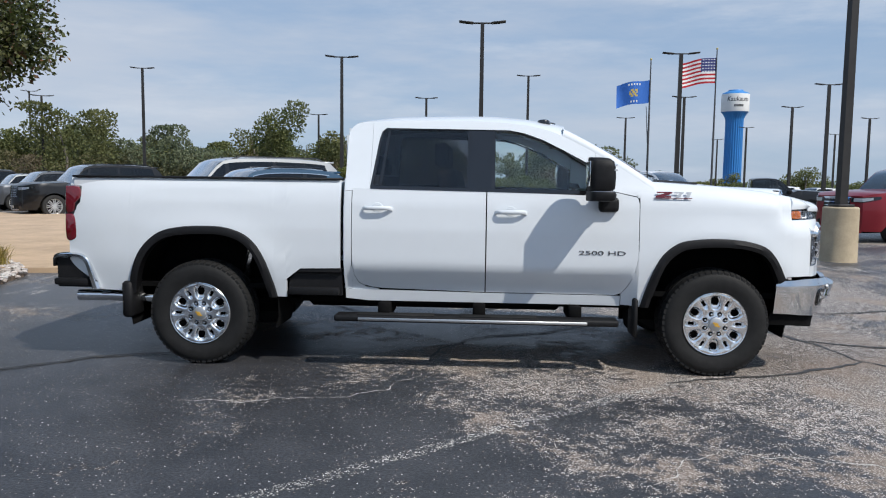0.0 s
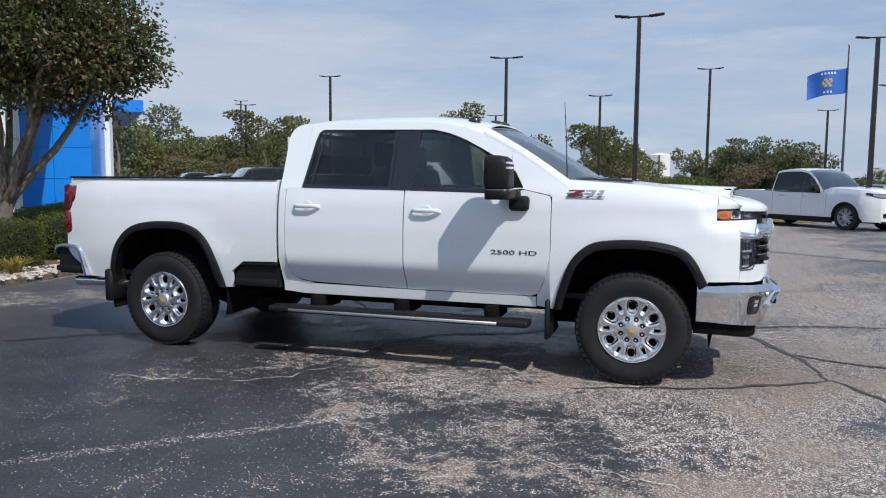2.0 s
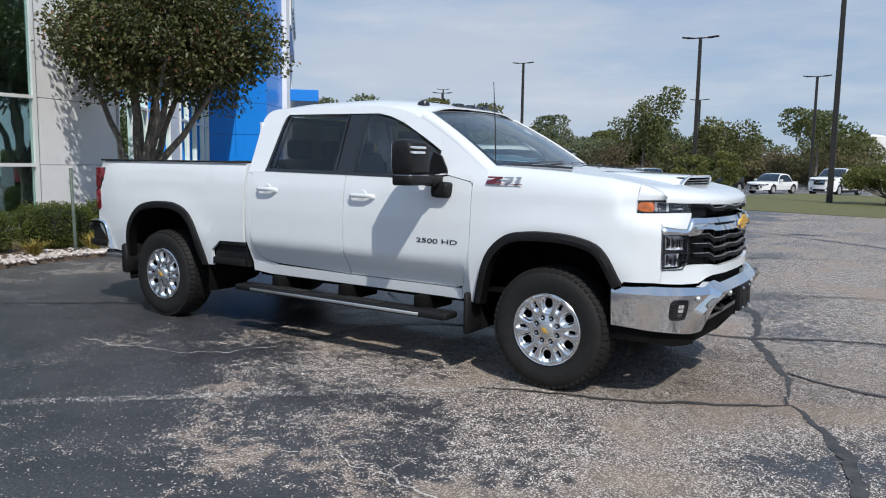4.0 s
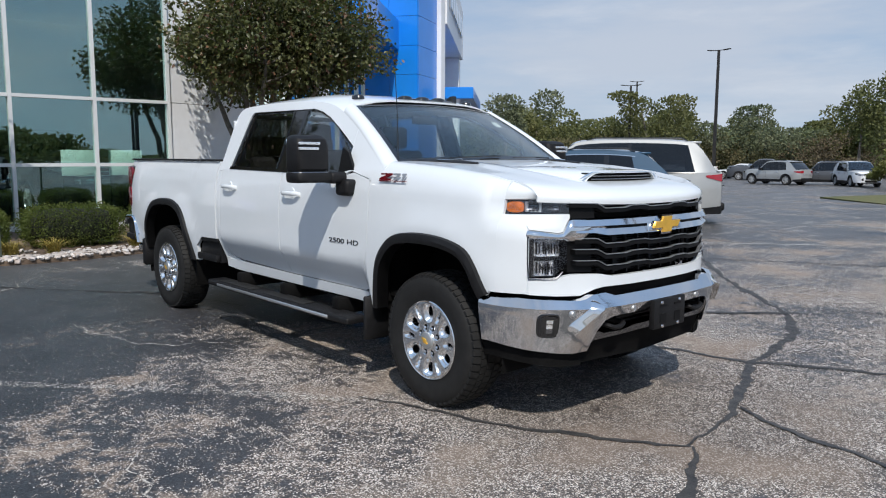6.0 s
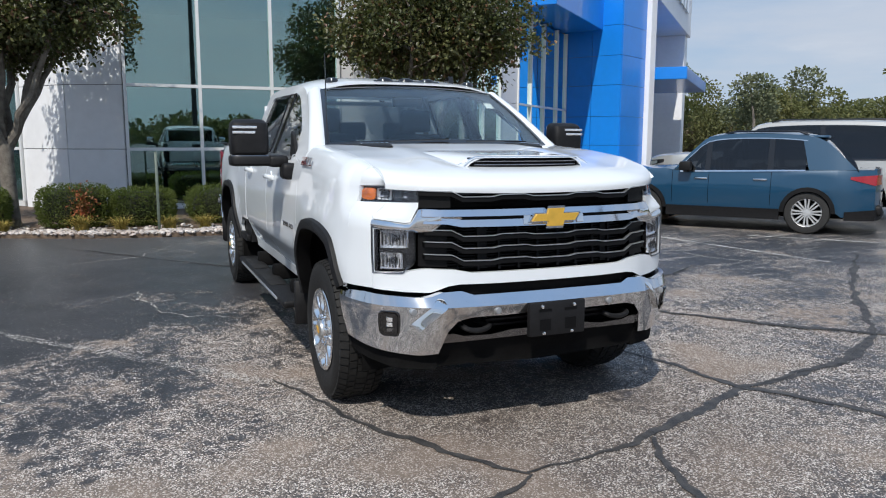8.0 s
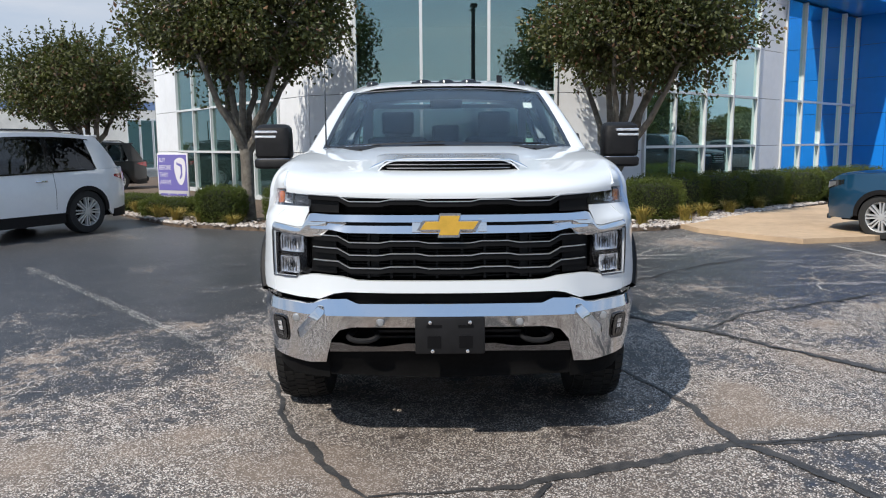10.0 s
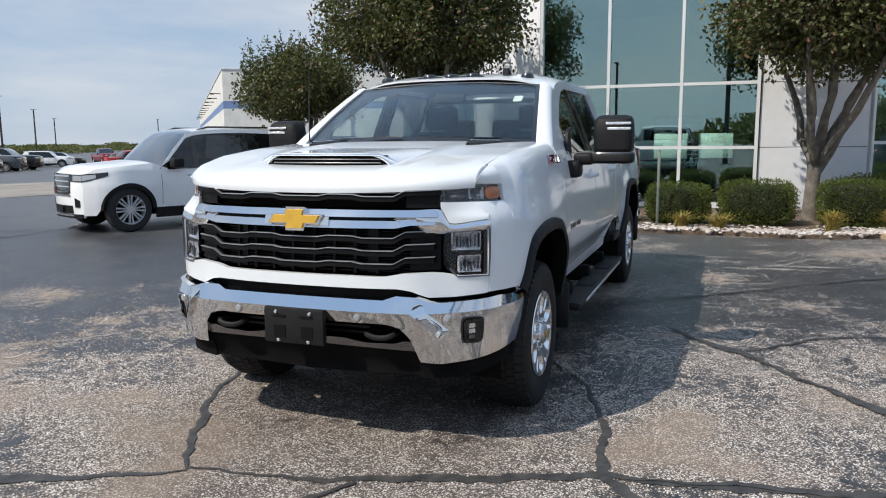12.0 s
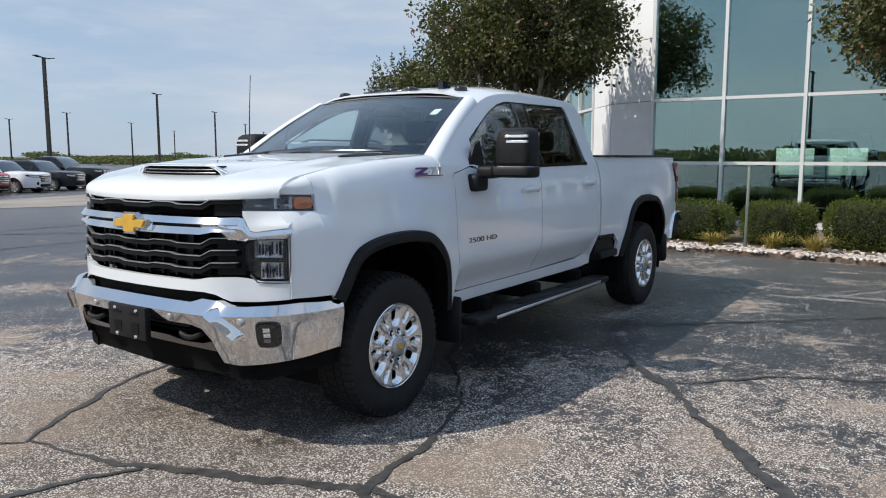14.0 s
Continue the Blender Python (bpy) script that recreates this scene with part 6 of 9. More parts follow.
def rim_casting():
    """The rim's face: a dish with six wide and six narrow windows."""
    nt, rs = 288, lin(0.055, 0.236, 34)

    def height(r, a):
        k = (a / (math.pi / 3)) % 1.0
        k = min(k, 1 - k) * 2
        y = ipol(r, [0.05, 0.075, 0.10, 0.13, 0.20, 0.225, 0.236], [0.002, 0.006, 0.010, 0.006, 0.002, -0.002, 0.0])
        d0, d1 = k / 2 * math.pi / 3 * r, (1 - k) / 2 * math.pi / 3 * r
        big = (abs(d0 / (0.036 + 0.13 * (r - 0.165))) ** 3 + abs((r - 0.168) / 0.050) ** 3) ** (1 / 3)
        slim = (abs(d1 / 0.0145) ** 3 + abs((r - 0.180) / 0.040) ** 3) ** (1 / 3)
        y += 0.030 / (1 + math.exp((big - 0.93) / 0.085)) + 0.022 / (1 + math.exp((slim - 0.93) / 0.11))
        for i in range(8):
            b = 2 * math.pi * (i + 0.5) / 8 - math.pi / 2
            d = math.hypot(r * math.cos(a) - 0.082 * math.cos(b), r * math.sin(a) - 0.082 * math.sin(b))
            y += 0.016 / (1 + math.exp((d - 0.0155) / 0.0014))
        return y

    def hole(r, a):
        k = a / (math.pi / 3)
        d0 = (k - round(k)) * math.pi / 3 * r
        d1 = (k - 0.5 - round(k - 0.5)) * math.pi / 3 * r
        big = abs(d0 / (0.0245 + 0.10 * (r - 0.165))) ** 3 + abs((r - 0.174) / 0.031) ** 3 < 1
        small = abs(d1 / 0.0095) ** 4 + abs((r - 0.180) / 0.024) ** 4 < 1
        return big or small
    vs, fs = [], []
    for r in rs:
        for i in range(nt):
            a = 2 * math.pi * i / nt
            vs.append((r * math.cos(a + math.pi / 2), height(r, a), r * math.sin(a + math.pi / 2)))
    for j in range(len(rs) - 1):
        for i in range(nt):
            if not hole((rs[j] + rs[j + 1]) / 2, 2 * math.pi * (i + 0.5) / nt):
                fs.append((j * nt + i, j * nt + (i + 1) % nt, (j + 1) * nt + (i + 1) % nt, (j + 1) * nt + i))
    bm = bmesh.new()
    bm.from_mesh(mesh(vs, fs))
    bmesh.ops.delete(bm, geom=[v for v in bm.verts if not v.link_faces], context="VERTS")
    rim_edges = [e for e in bm.edges if e.is_boundary]
    inner = set(v for e in rim_edges for v in e.verts)
    for _ in range(3):
        new_co = {}
        for v in inner:
            nb = [e.other_vert(v).co for e in v.link_edges if e.is_boundary]
            if len(nb) == 2 and 0.06 < math.hypot(v.co.x, v.co.z) < 0.23:
                new_co[v] = (v.co * 2 + nb[0] + nb[1]) / 4
        for v, q in new_co.items():
            v.co = q
    r = bmesh.ops.extrude_edge_only(bm, edges=rim_edges)
    for v in r["geom"]:
        if isinstance(v, bmesh.types.BMVert):
            v.co.y += 0.035
    bmesh.ops.recalc_face_normals(bm, faces=bm.faces)
    return from_bm(bm, angle=40)


def wheel(x, s, yface):
    """Tyre and an eight-lug split-spoke rim; its outer face lies at yface."""
    R, W = 0.412, 0.272
    hub = thing("wheel", "", "")
    for k in ("label", "category"):
        if k in hub:
            del hub[k]
    hub.parent = truck
    hub.matrix_basis = pose(x, s * yface, R, 0, 0, 0 if s < 0 else 180)
    # local: the outer face looks to -y, the wheel runs back to +y
    prof = [(0.238, 0.012), (0.262, 0.004), (0.30, -0.006), (0.345, -0.010), (0.378, 0.0), (0.398, 0.018), (0.408, 0.04), (0.412, 0.07), (0.413, W / 2), (0.412, W - 0.07), (0.408, W - 0.04), (0.398, W - 0.018), (0.378, W), (0.30, W + 0.004), (0.24, W - 0.01)]
    tyre = part("tyre", lathe(prof, 72, "y"), M_RUBBER, hub, "black all-terrain tyre")
    vs, fs = [], []
    rnd = random.Random(3)
    for i in range(54):
        for j, (a, b) in enumerate(((0.006, 0.052), (0.06, 0.10), (0.108, 0.164), (0.172, 0.212), (0.22, 0.266))):
            t0 = 2 * math.pi * (i + 0.5 * (j % 2)) / 54
            w = 2 * math.pi / 54 * (0.36 if j in (0, 4) else 0.40)
            r1 = 0.419 if j not in (0, 4) else 0.418
            r0 = 0.40 if j not in (0, 4) else 0.385
            sk = 0.012 * (1 if j % 2 else -1)
            k = len(vs)
            for rr in (r0, r1):
                for tt, yy in ((t0 - w, a), (t0 + w, a + 0.0), (t0 + w + sk, b), (t0 - w + sk, b)):
                    if j == 0 and yy < 0.03:
                        rq = rr - 0.016
                    elif j == 4 and yy > W - 0.03:
                        rq = rr - 0.016
                    else:
                        rq = rr
                    vs.append((rq * math.cos(tt), yy, rq * math.sin(tt)))
            fs += [(k + 4, k + 5, k + 6, k + 7), (k, k + 1, k + 5, k + 4), (k + 1, k + 2, k + 6, k + 5), (k + 2, k + 3, k + 7, k + 6), (k + 3, k, k + 4, k + 7)]
    part("tread", fixn(mesh(vs, fs, False)), M_RUBBER, tyre)
    part("rim", lathe([(0.242, 0.010), (0.246, 0.002), (0.242, -0.002), (0.237, 0.0), (0.230, 0.02), (0.215, 0.07), (0.20, 0.16), (0.21, W - 0.02)], 56, "y"), M_ALLOY, hub, "bright machined alloy rim")
    part("brake", fixn(lathe([(0.0, 0.10), (0.19, 0.10), (0.19, 0.13), (0.0, 0.13)], 28, "y")), M_UNDER, hub)
    if "disc" not in WHEEL_CAST:
        WHEEL_CAST["disc"] = rim_casting()
    part("spokes", WHEEL_CAST["disc"], M_ALLOY, hub)
    part("hub_plate", fixn(lathe([(0.0, -0.006), (0.052, -0.006), (0.058, 0.000), (0.062, 0.010)], 40, "y")), M_ALLOY, hub)
    cap = part("centre_cap", fixn(lathe([(0.0, -0.020), (0.045, -0.0195), (0.052, -0.016), (0.055, -0.002)], 28, "y")), M_CAP, hub)
    bt_ = prism([(-0.026, -0.005), (-0.022, 0.005), (-0.009, 0.005), (-0.008, 0.011), (0.009, 0.011), (0.008, 0.005), (0.026, 0.005), (0.022, -0.005), (0.009, -0.005), (0.008, -0.011), (-0.009, -0.011), (-0.008, -0.005)], 0.004)
    bt_.transform(Matrix.Diagonal((1.25, 1.25, 1, 1)))
    bt_.transform(pose(0, -0.0225, 0, 90, 35, 0))
    part("cap_badge", fixn(bt_), M_GOLD, cap)
    for i in range(8):
        a = 2 * math.pi * (i + 0.5) / 8
        part("lug_nut", fixn(lathe([(0.0, -0.006), (0.007, -0.005), (0.0095, 0.002), (0.010, 0.030)], 6, "y", (0.082 * math.cos(a), 0, 0.082 * math.sin(a)))), M_CHROME, hub)
    # near-black discs paint the shade down in the lug recesses
    for i in range(8):
        a = 2 * math.pi * (i + 0.5) / 8
        part("lug_shade_disc", fixn(lathe([(0.0, 0.012), (0.016, 0.012), (0.0165, 0.016)], 12, "y", (0.082 * math.cos(a), 0, 0.082 * math.sin(a)))), M_UNDER, hub)
    # near-black disc behind the spokes stands in for shade in the rim's windows
    part("spoke_gap_shade", fixn(lathe([(0.0, 0.075), (0.21, 0.085)], 28, "y")), M_UNDER, hub)
    return hub


for x in (2.018, -2.018):
    for s in (-1, 1):
        wheel(x, s, 0.985 if x > 0 else 1.0)

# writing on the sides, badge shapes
for s in (-1, 1):
    for word, dx in (("2500", -0.066), ("HD", 0.128)):
        me = text_mesh(word, 0.058, 0.003, 0.0, 0.0)
        me.transform(Matrix.Diagonal((1.66, 0.80, 1, 1)))
        me.transform(pose(0, 0, 0, 90, 0, 0 if s < 0 else 180))
        me.transform(pose(1.12 - s * dx, s * (side_y(1.12, 0.95) + 0.002), 0.932, 0, 0, 0))
        part("model_lettering", me, M_DARKCHROME, truck, "dark chrome lettering")
    for poly, ma, nm in (
        ([(-0.135, 0.028), (-0.02, 0.028), (-0.02, 0.014), (-0.085, -0.014), (-0.03, -0.014), (-0.03, -0.028), (-0.145, -0.028), (-0.145, -0.014), (-0.075, 0.014), (-0.135, 0.014)], M_RED, "badge_stroke"),
        ([(-0.01, 0.028), (0.065, 0.028), (0.065, 0.016), (0.02, -0.028), (-0.005, -0.028), (0.035, 0.014), (-0.01, 0.014)], M_CAP, "badge_stroke"),
        ([(0.085, 0.028), (0.125, 0.028), (0.105, -0.028), (0.08, -0.028), (0.095, 0.014), (0.083, 0.012)], M_CAP, "badge_stroke"),
        ([(-0.02, -0.031), (0.13, -0.031), (0.128, -0.037), (-0.15, -0.037), (-0.148, -0.031)], M_RED, "badge_stroke"),
    ):
        pts = [(x * 1.0, z * 0.80) for x, z in poly]
        me = prism(pts, 0.006)
        me.transform(pose(0, 0, 0, 90, 0, 0 if s < 0 else 180))
        me.transform(pose(1.675, s * (side_y(1.675, 1.36) + 0.004), 1.400, s * 12, 0, 0))
        part(nm, fixn(me), ma, truck)

# cabin
part("cabin_floor", box(-0.82, 1.40, -0.84, 0.84, 0.601, 0.66), M_CLOTH, cab)
both("door_lining", panel(lin(-0.80, 1.39, 8), lambda x: 0.66, lambda x: 1.40, 4, lip=0.0, out=-0.075), M_CLOTH, cab)
part("dashboard", fixn(grid([[(x, y, z) for x, z in ((1.40, 0.9), (1.02, 0.95), (0.98, 1.10), (1.02, 1.26), (1.12, 1.36), (1.28, 1.395), (1.46, 1.40))] for y in (-0.84, -0.5, 0, 0.5, 0.84)], cap=False)), M_CLOTH, cab)
part("headliner", grid([[(x, y, top_z(x) - 0.012 + 0.04 * (1 - abs(y / 0.74) ** 3)) for y in lin(-0.71, 0.71, 8)] for x in lin(-0.82, 0.60, 6)]), mat("headliner", (0.30, 0.29, 0.27), 0.9, var=0.05), cab)
for y in (-0.42, 0.42):
    st = part("front_seat", join(box(0.0, 0.58, y - 0.27, y + 0.27, 0.80, 0.98, 0.06, 3)), M_CLOTH, cab)
    me = box(-0.09, 0.09, -0.26, 0.26, 0.0, 0.66, 0.06, 3)
    me.transform(pose(0.05, y, 0.93, 0, -12, 0))
    part("seat_back", me, M_CLOTH, st)
    part("head_rest", box(-0.19, -0.08, y - 0.14, y + 0.14, 1.60, 1.80, 0.04, 3), M_CLOTH, st)
rs = part("rear_seat", box(-0.62, -0.18, -0.72, 0.72, 0.82, 0.98, 0.05, 3), M_CLOTH, cab)
part("seat_back", box(-0.78, -0.62, -0.72, 0.72, 0.96, 1.52, 0.05, 3), M_CLOTH, rs)
for y in (-0.45, 0, 0.45):
    part("head_rest", box(-0.79, -0.68, y - 0.13, y + 0.13, 1.53, 1.70, 0.04, 3), M_CLOTH, rs)
sw = lathe([(0.19 + 0.014 * math.cos(t), 0.014 * math.sin(t)) for t in lin(0, 2 * math.pi, 10)], 32, "z")
sw.transform(pose(0.86, 0.42, 1.22, 0, -65, 0))
swo = part("steering_wheel", sw, M_PLASTIC, cab)
me = box(-0.07, 0.07, -0.17, 0.17, -0.02, 0.02, 0.02)
me.transform(pose(0.865, 0.42, 1.22, 0, -65, 0))
part("wheel_hub", me, M_PLASTIC, swo)
part("inside_mirror", box(0.80, 0.84, -0.12, 0.12, 1.78, 1.85, 0.015, 2), M_PLASTIC, cab)
sv_ = shield(0.30, 0.80, -0.012)
me = box(-0.003, 0.0, -0.03, 0.03, -0.04, 0.04)
me.transform(pose(sv_.x - 0.01, sv_.y - 0.02, sv_.z, 0, -60, 0))
part("windshield_sticker", me, mat("paper", (0.75, 0.74, 0.70), 0.8, var=0.03), cab, "white paper sticker")
for s, u0, u1 in ((1, -0.62, -0.02), (1, 0.12, 0.72)):
    part("wiper", fixn(tube([shield(0.992, u0, 0.012), shield(0.982, (u0 + u1) / 2, 0.014), shield(0.968, u1, 0.012)], 0.006, 6)), M_GLOSSBLACK, cab)


# ---- other vehicles ----
M_TYRE = mat("car_tyre", (0.02, 0.02, 0.02), 0.8, var=0.2, vscale=12)
M_CARRIM = mat("satin_alloy", (0.60, 0.61, 0.62), 0.35, 0.5, var=0.05, vscale=8)
M_CARRED = mat("car_tail_lens", (0.30, 0.004, 0.010), 0.12, var=0.12, vscale=20, coat=1.0)
M_PLATEBAR = mat("plate_blank", (0.5, 0.5, 0.48), 0.6, var=0.05)


def paint(name, c, metal=0.25, coat=0.6, spec=0.35):
    return mat(name, c, 0.35, metal, var=0.03, vscale=1.5, coat=coat, spec=spec)


P_WHITE = paint("pearl_white_paint", (0.84, 0.85, 0.86), 0.0, 1.0, 0.5)
P_SILVER = paint("silver_paint", (0.42, 0.43, 0.43), 0.4)
P_TEAL = paint("teal_blue_paint", (0.0015, 0.045, 0.100), 0.1, 1.0, 0.5)
P_BLACK = paint("black_paint", (0.008, 0.008, 0.009), 0.1)
P_RED = paint("dark_red_paint", (0.22, 0.012, 0.02), 0.4)
P_BRIGHTRED = paint("bright_red_paint", (0.45, 0.015, 0.015), 0.1)
P_GREY = paint("grey_paint", (0.10, 0.105, 0.115), 0.5)
M_TIRES = {}


def car_wheel(R, parent, x, y, s):
    key = round(R, 2)
    if key not in M_TIRES:
        W = 0.24
        t = lathe([(R * 0.66, 0.0), (R * 0.8, -0.008), (R * 0.95, 0.004), (R, 0.04), (R, W - 0.04), (R * 0.95, W), (R * 0.66, W)], 40, "y")
        t.materials.append(M_TYRE)
        rows = []
        for i in range(8):
            for sg in (-1, 1):
                sec = []
                for r, w in ((0.05, 0.014), (R * 0.66, 0.015)):
                    a = 2 * math.pi * i / 8 + sg * (0.30 if r < 0.1 else 0.13)
                    c, d = math.cos(a), math.sin(a)
                    sec.append([(r * c - u * w * d, yy, r * d + u * w * c) for u, yy in ((-1, 0.05), (-0.8, 0.005), (0.8, 0.005), (1, 0.05))])
                rows.append(grid(sec, closed_v=True, cap=True))
        rows.append(lathe([(R * 0.67, 0.0), (R * 0.65, 0.004), (R * 0.62, 0.03), (R * 0.58, 0.12)], 40, "y"))
        rows.append(lathe([(0.0, -0.004), (0.055, 0.0), (0.06, 0.03)], 20, "y"))
        r = join(*rows)
        r.materials.append(M_CARRIM)
        dsk = lathe([(0.0, 0.09), (R * 0.6, 0.09)], 24, "y")
        dsk.materials.append(M_UNDER)
        M_TIRES[key] = (t, r, dsk)
    t, r, dsk = M_TIRES[key]
    o = part("wheel", t, M_TYRE, parent, "", pose(x, s * y, R, 0, 0, 0 if s < 0 else 180))
    part("rim", r, M_CARRIM, o)
    part("brake_disc", dsk, M_UNDER, o)


def vehicle(name, label, category, ma, m, L=5.1, W=1.98, H=1.8, wb=3.0, kind="suv", R=0.38, clad=True, group="parked vehicles", rails=True, over=0.95, rake=0.0):
    """A parked car, SUV or pickup: body sides with wheel arches, deck, glasshouse, lamps, wheels."""
    car = thing(name, label, category, m, group)
    xf, xr = wb / 2 + over, -(L - wb / 2 - over)
    if kind == "pickup":
        xf, xr = wb / 2 + 0.98, -(L - wb / 2 - 0.98)
    hw = W / 2
    zs = 0.30
    suvlike = kind in ("suv", "pickup")
    zb0 = H * (0.615 if suvlike else 0.62)
    hood = H * (0.625 if name == "crossover" else 0.655 if kind == "suv" else 0.68 if kind == "pickup" else 0.60)
    ws0, ws1 = wb * 0.30, wb * 0.07
    if kind == "pickup":
        ws0, ws1, rr1, rr0 = wb * 0.27, wb * 0.06, -wb * 0.26, -wb * 0.29
    elif kind == "suv":
        rr1, rr0 = (xr + rake * L, xr + 0.25 * rake * L) if rake else (xr + 0.12 * L, xr + 0.02 * L)
    else:
        rr1, rr0 = -wb * 0.30, -wb * 0.46
    nose_drop = 0.05 if rake else 0.0
    lift = 0.05 if rake else 0.0
    belt_fn = curve_fn([(xr, zb0 * (1.0 if kind != "sedan" else 0.98) + lift), (rr0, zb0 + lift), (ws0 - 0.1, zb0 - 0.02), (ws0 + 0.15, hood + 0.015), (xf - 0.62, hood - 0.025), (xf - 0.35, hood - 0.045), (xf - 0.15, hood - 0.075), (xf - 0.05, hood - 0.105 - nose_drop), (xf, hood - 0.135 - nose_drop)])
    roof_fn = curve_fn(smooth_pts([(rr0 - 0.02, zb0 - 0.02), (rr0 + (rr1 - rr0) * 0.55, H * 0.85), (rr1, H * 0.965), ((rr1 + ws1) / 2, H), (ws1, H * 0.975), ((ws0 * 0.45 + ws1 * 0.55), H * 0.86), (ws0 + 0.05, zb0 - 0.03)], 5))

    def yf(x, z):
        e = max(0.0, (x - (xf - 0.75)) / 0.75, 0.86 * ((xr + 0.7) - x) / 0.7)
        y = hw * (1 - 0.34 * min(1.2, e) ** 2.6)
        zz = [zs, 0.5, zb0 * 0.72, zb0, zb0 + 0.02, H, H + 0.2]
        k = [0.955, 0.985, 1.0, 0.955, 0.935, 0.76, 0.70]
        return y * ipol(z, zz, k)

    ra = R + 0.07

    def bot(x):
        b = zs
        for xw in (wb / 2, -wb / 2):
            if abs(x - xw) < ra:
                b = max(b, R + math.sqrt(max(0, ra * ra - (x - xw) ** 2)) * 0.98)
        return min(b, R + ra)

    xs = sorted(set(lin(xr, xf, 30) + [xw + ra * math.cos(a) * sg * 0.9999 for xw in (wb / 2, -wb / 2) for a in lin(0, math.pi / 2, 8) for sg in (-1, 1)]))
    body = part("body", join(*[panel(xs, bot, belt_fn, 7, 0.04, yf)(s) for s in (-1, 1)]), ma, car)
    if clad:
        for s in (-1, 1):
            for xw in (wb / 2, -wb / 2):
                arc = [(xw + ra * math.cos(a), R + ra * math.sin(a)) for a in lin(math.pi, 0, 16)]
                inn = [(xw + (ra - 0.07) * math.cos(a), R + (ra - 0.07) * math.sin(a)) for a in lin(math.pi, 0, 16)]
                part("arch_trim", fixn(thick(grid([[(x, s * (yf(x, z) + 0.012), z) for x, z in arc], [(x, s * (yf(x, z) + 0.008), z) for x, z in inn]]), (0, -s * 0.05, 0))), M_PLASTIC, car)
            part("sill_trim", panel(lin(-wb / 2 + ra, wb / 2 - ra, 8), lambda x: zs - 0.08, lambda x: zs + 0.10, 2, 0.05, yf, 0.012)(s), M_PLASTIC, car)
    for s in (-1, 1):
        for xw in (wb / 2, -wb / 2):
            rows = [[(xw + ra * math.cos(a), s * y, R + ra * math.sin(a)) for y in (hw * 0.95, hw * 0.55)] for a in lin(0, math.pi, 12)]
            part("wheel_well", join(grid(rows), mesh([(xw - ra, s * hw * 0.55, 0.25), (xw + ra, s * hw * 0.55, 0.25), (xw + ra, s * hw * 0.55, R + ra), (xw - ra, s * hw * 0.55, R + ra)], [(0, 1, 2, 3)])), M_UNDER, car)
    part("underbody", box(xr + 0.15, xf - 0.2, -hw * 0.6, hw * 0.6, 0.25, 0.5), M_UNDER, car)
    # deck: hood in front; tail or bed behind
    ts = (-1, -0.97, -0.9, -0.7, -0.4, 0, 0.4, 0.7, 0.9, 0.97, 1)

    def deck(a, b, n, crown):
        return grid([[(x, t * yf(x, belt_fn(x)), belt_fn(x) + crown * (1 - abs(t) ** 3)) for t in ts] for x in lin(a, b, n)])
    part("hood", grid([[(x + 0.115 * (1 - abs(t) ** 2.5) * max(0.0, (x - xf + 0.7) / 0.7) ** 2, t * yf(x, belt_fn(x)), belt_fn(x) + (0.05 - 0.03 * max(0.0, (x - xf + 0.2) / 0.2)) * (1 - abs(t) ** 3)) for t in ts] for x in lin(ws0 - 0.08, xf, 14)]), ma, car)
    if kind == "pickup":
        part("bed_liner", join(box(xr + 0.08, rr0 - 0.08, -hw * 0.80, hw * 0.80, zb0 - 0.5, zb0 - 0.45), *[box(xr + 0.05, rr0 - 0.03, min(s * hw * 0.80, s * hw * 0.95), max(s * hw * 0.80, s * hw * 0.95), zb0 - 0.5, zb0 + 0.004) for s in (-1, 1)], box(xr, xr + 0.08, -hw * 0.82, hw * 0.82, zb0 - 0.5, zb0)), ma if ma is not P_WHITE else P_WHITE, car)
        part("bed_rail", join(*[box(xr + 0.05, rr0 - 0.03, min(s * hw * 0.80, s * hw * 0.93), max(s * hw * 0.80, s * hw * 0.93), zb0 + 0.005, zb0 + 0.02) for s in (-1, 1)]), M_PLASTIC, car)
    elif kind == "sedan":
        part("trunk_lid", deck(xr, rr0 + 0.05, 6, 0.03), ma, car)
    else:
        part("tail_shelf", deck(xr, rr0 + 0.03, 3, 0.0), ma, car)

    z_nose = belt_fn(xf) + 0.02

    def fpatch(t0, t1, z0, z1, off, k=10, depth=0.02):
        """A piece that follows the curved front face between two heights."""
        rows = []
        for t in lin(t0, t1, k):
            a, b = z0(abs(t)), z1(abs(t))
            row = []
            for z in lin(a, b, 4):
                u = min(1, max(0, (z - 0.26) / (z_nose - 0.26)))
                row.append((xf + 0.15 * (1 - abs(t) ** 2.5) * (0.7 + 0.3 * math.sin(math.pi * u)) + off, t * (yf(xf, z) + off), z))
            rows.append(row)
        return fixn(thick(grid(rows), (-depth, 0, 0)))

    # glasshouse
    def across(x, off=0.0):
        z = roof_fn(x)
        y = yf(x, z)
        return [(x, t * y, z + off + 0.045 * (1 - abs(t) ** 3) * min(1, max(0.1, (z - zb0) / 0.2))) for t in ts]
    part("windshield", thick(grid([across(x) for x in lin(ws1 + 0.01, ws0 + 0.03, 8)]), (0, 0, -0.01)), M_CARSHIELD, car)
    part("back_glass", thick(grid([across(x) for x in lin(rr0 + 0.01, rr1 - 0.02, 6)]), (0, 0, -0.01)), M_CARGLASS, car)
    part("roof", thick(grid([across(x) for x in lin(rr1 - 0.01, ws1, 12)]), (0, 0, -0.02)), ma, car)
    gl = lambda x: max(belt_fn(x) + 0.012, roof_fn(x) - 0.075)
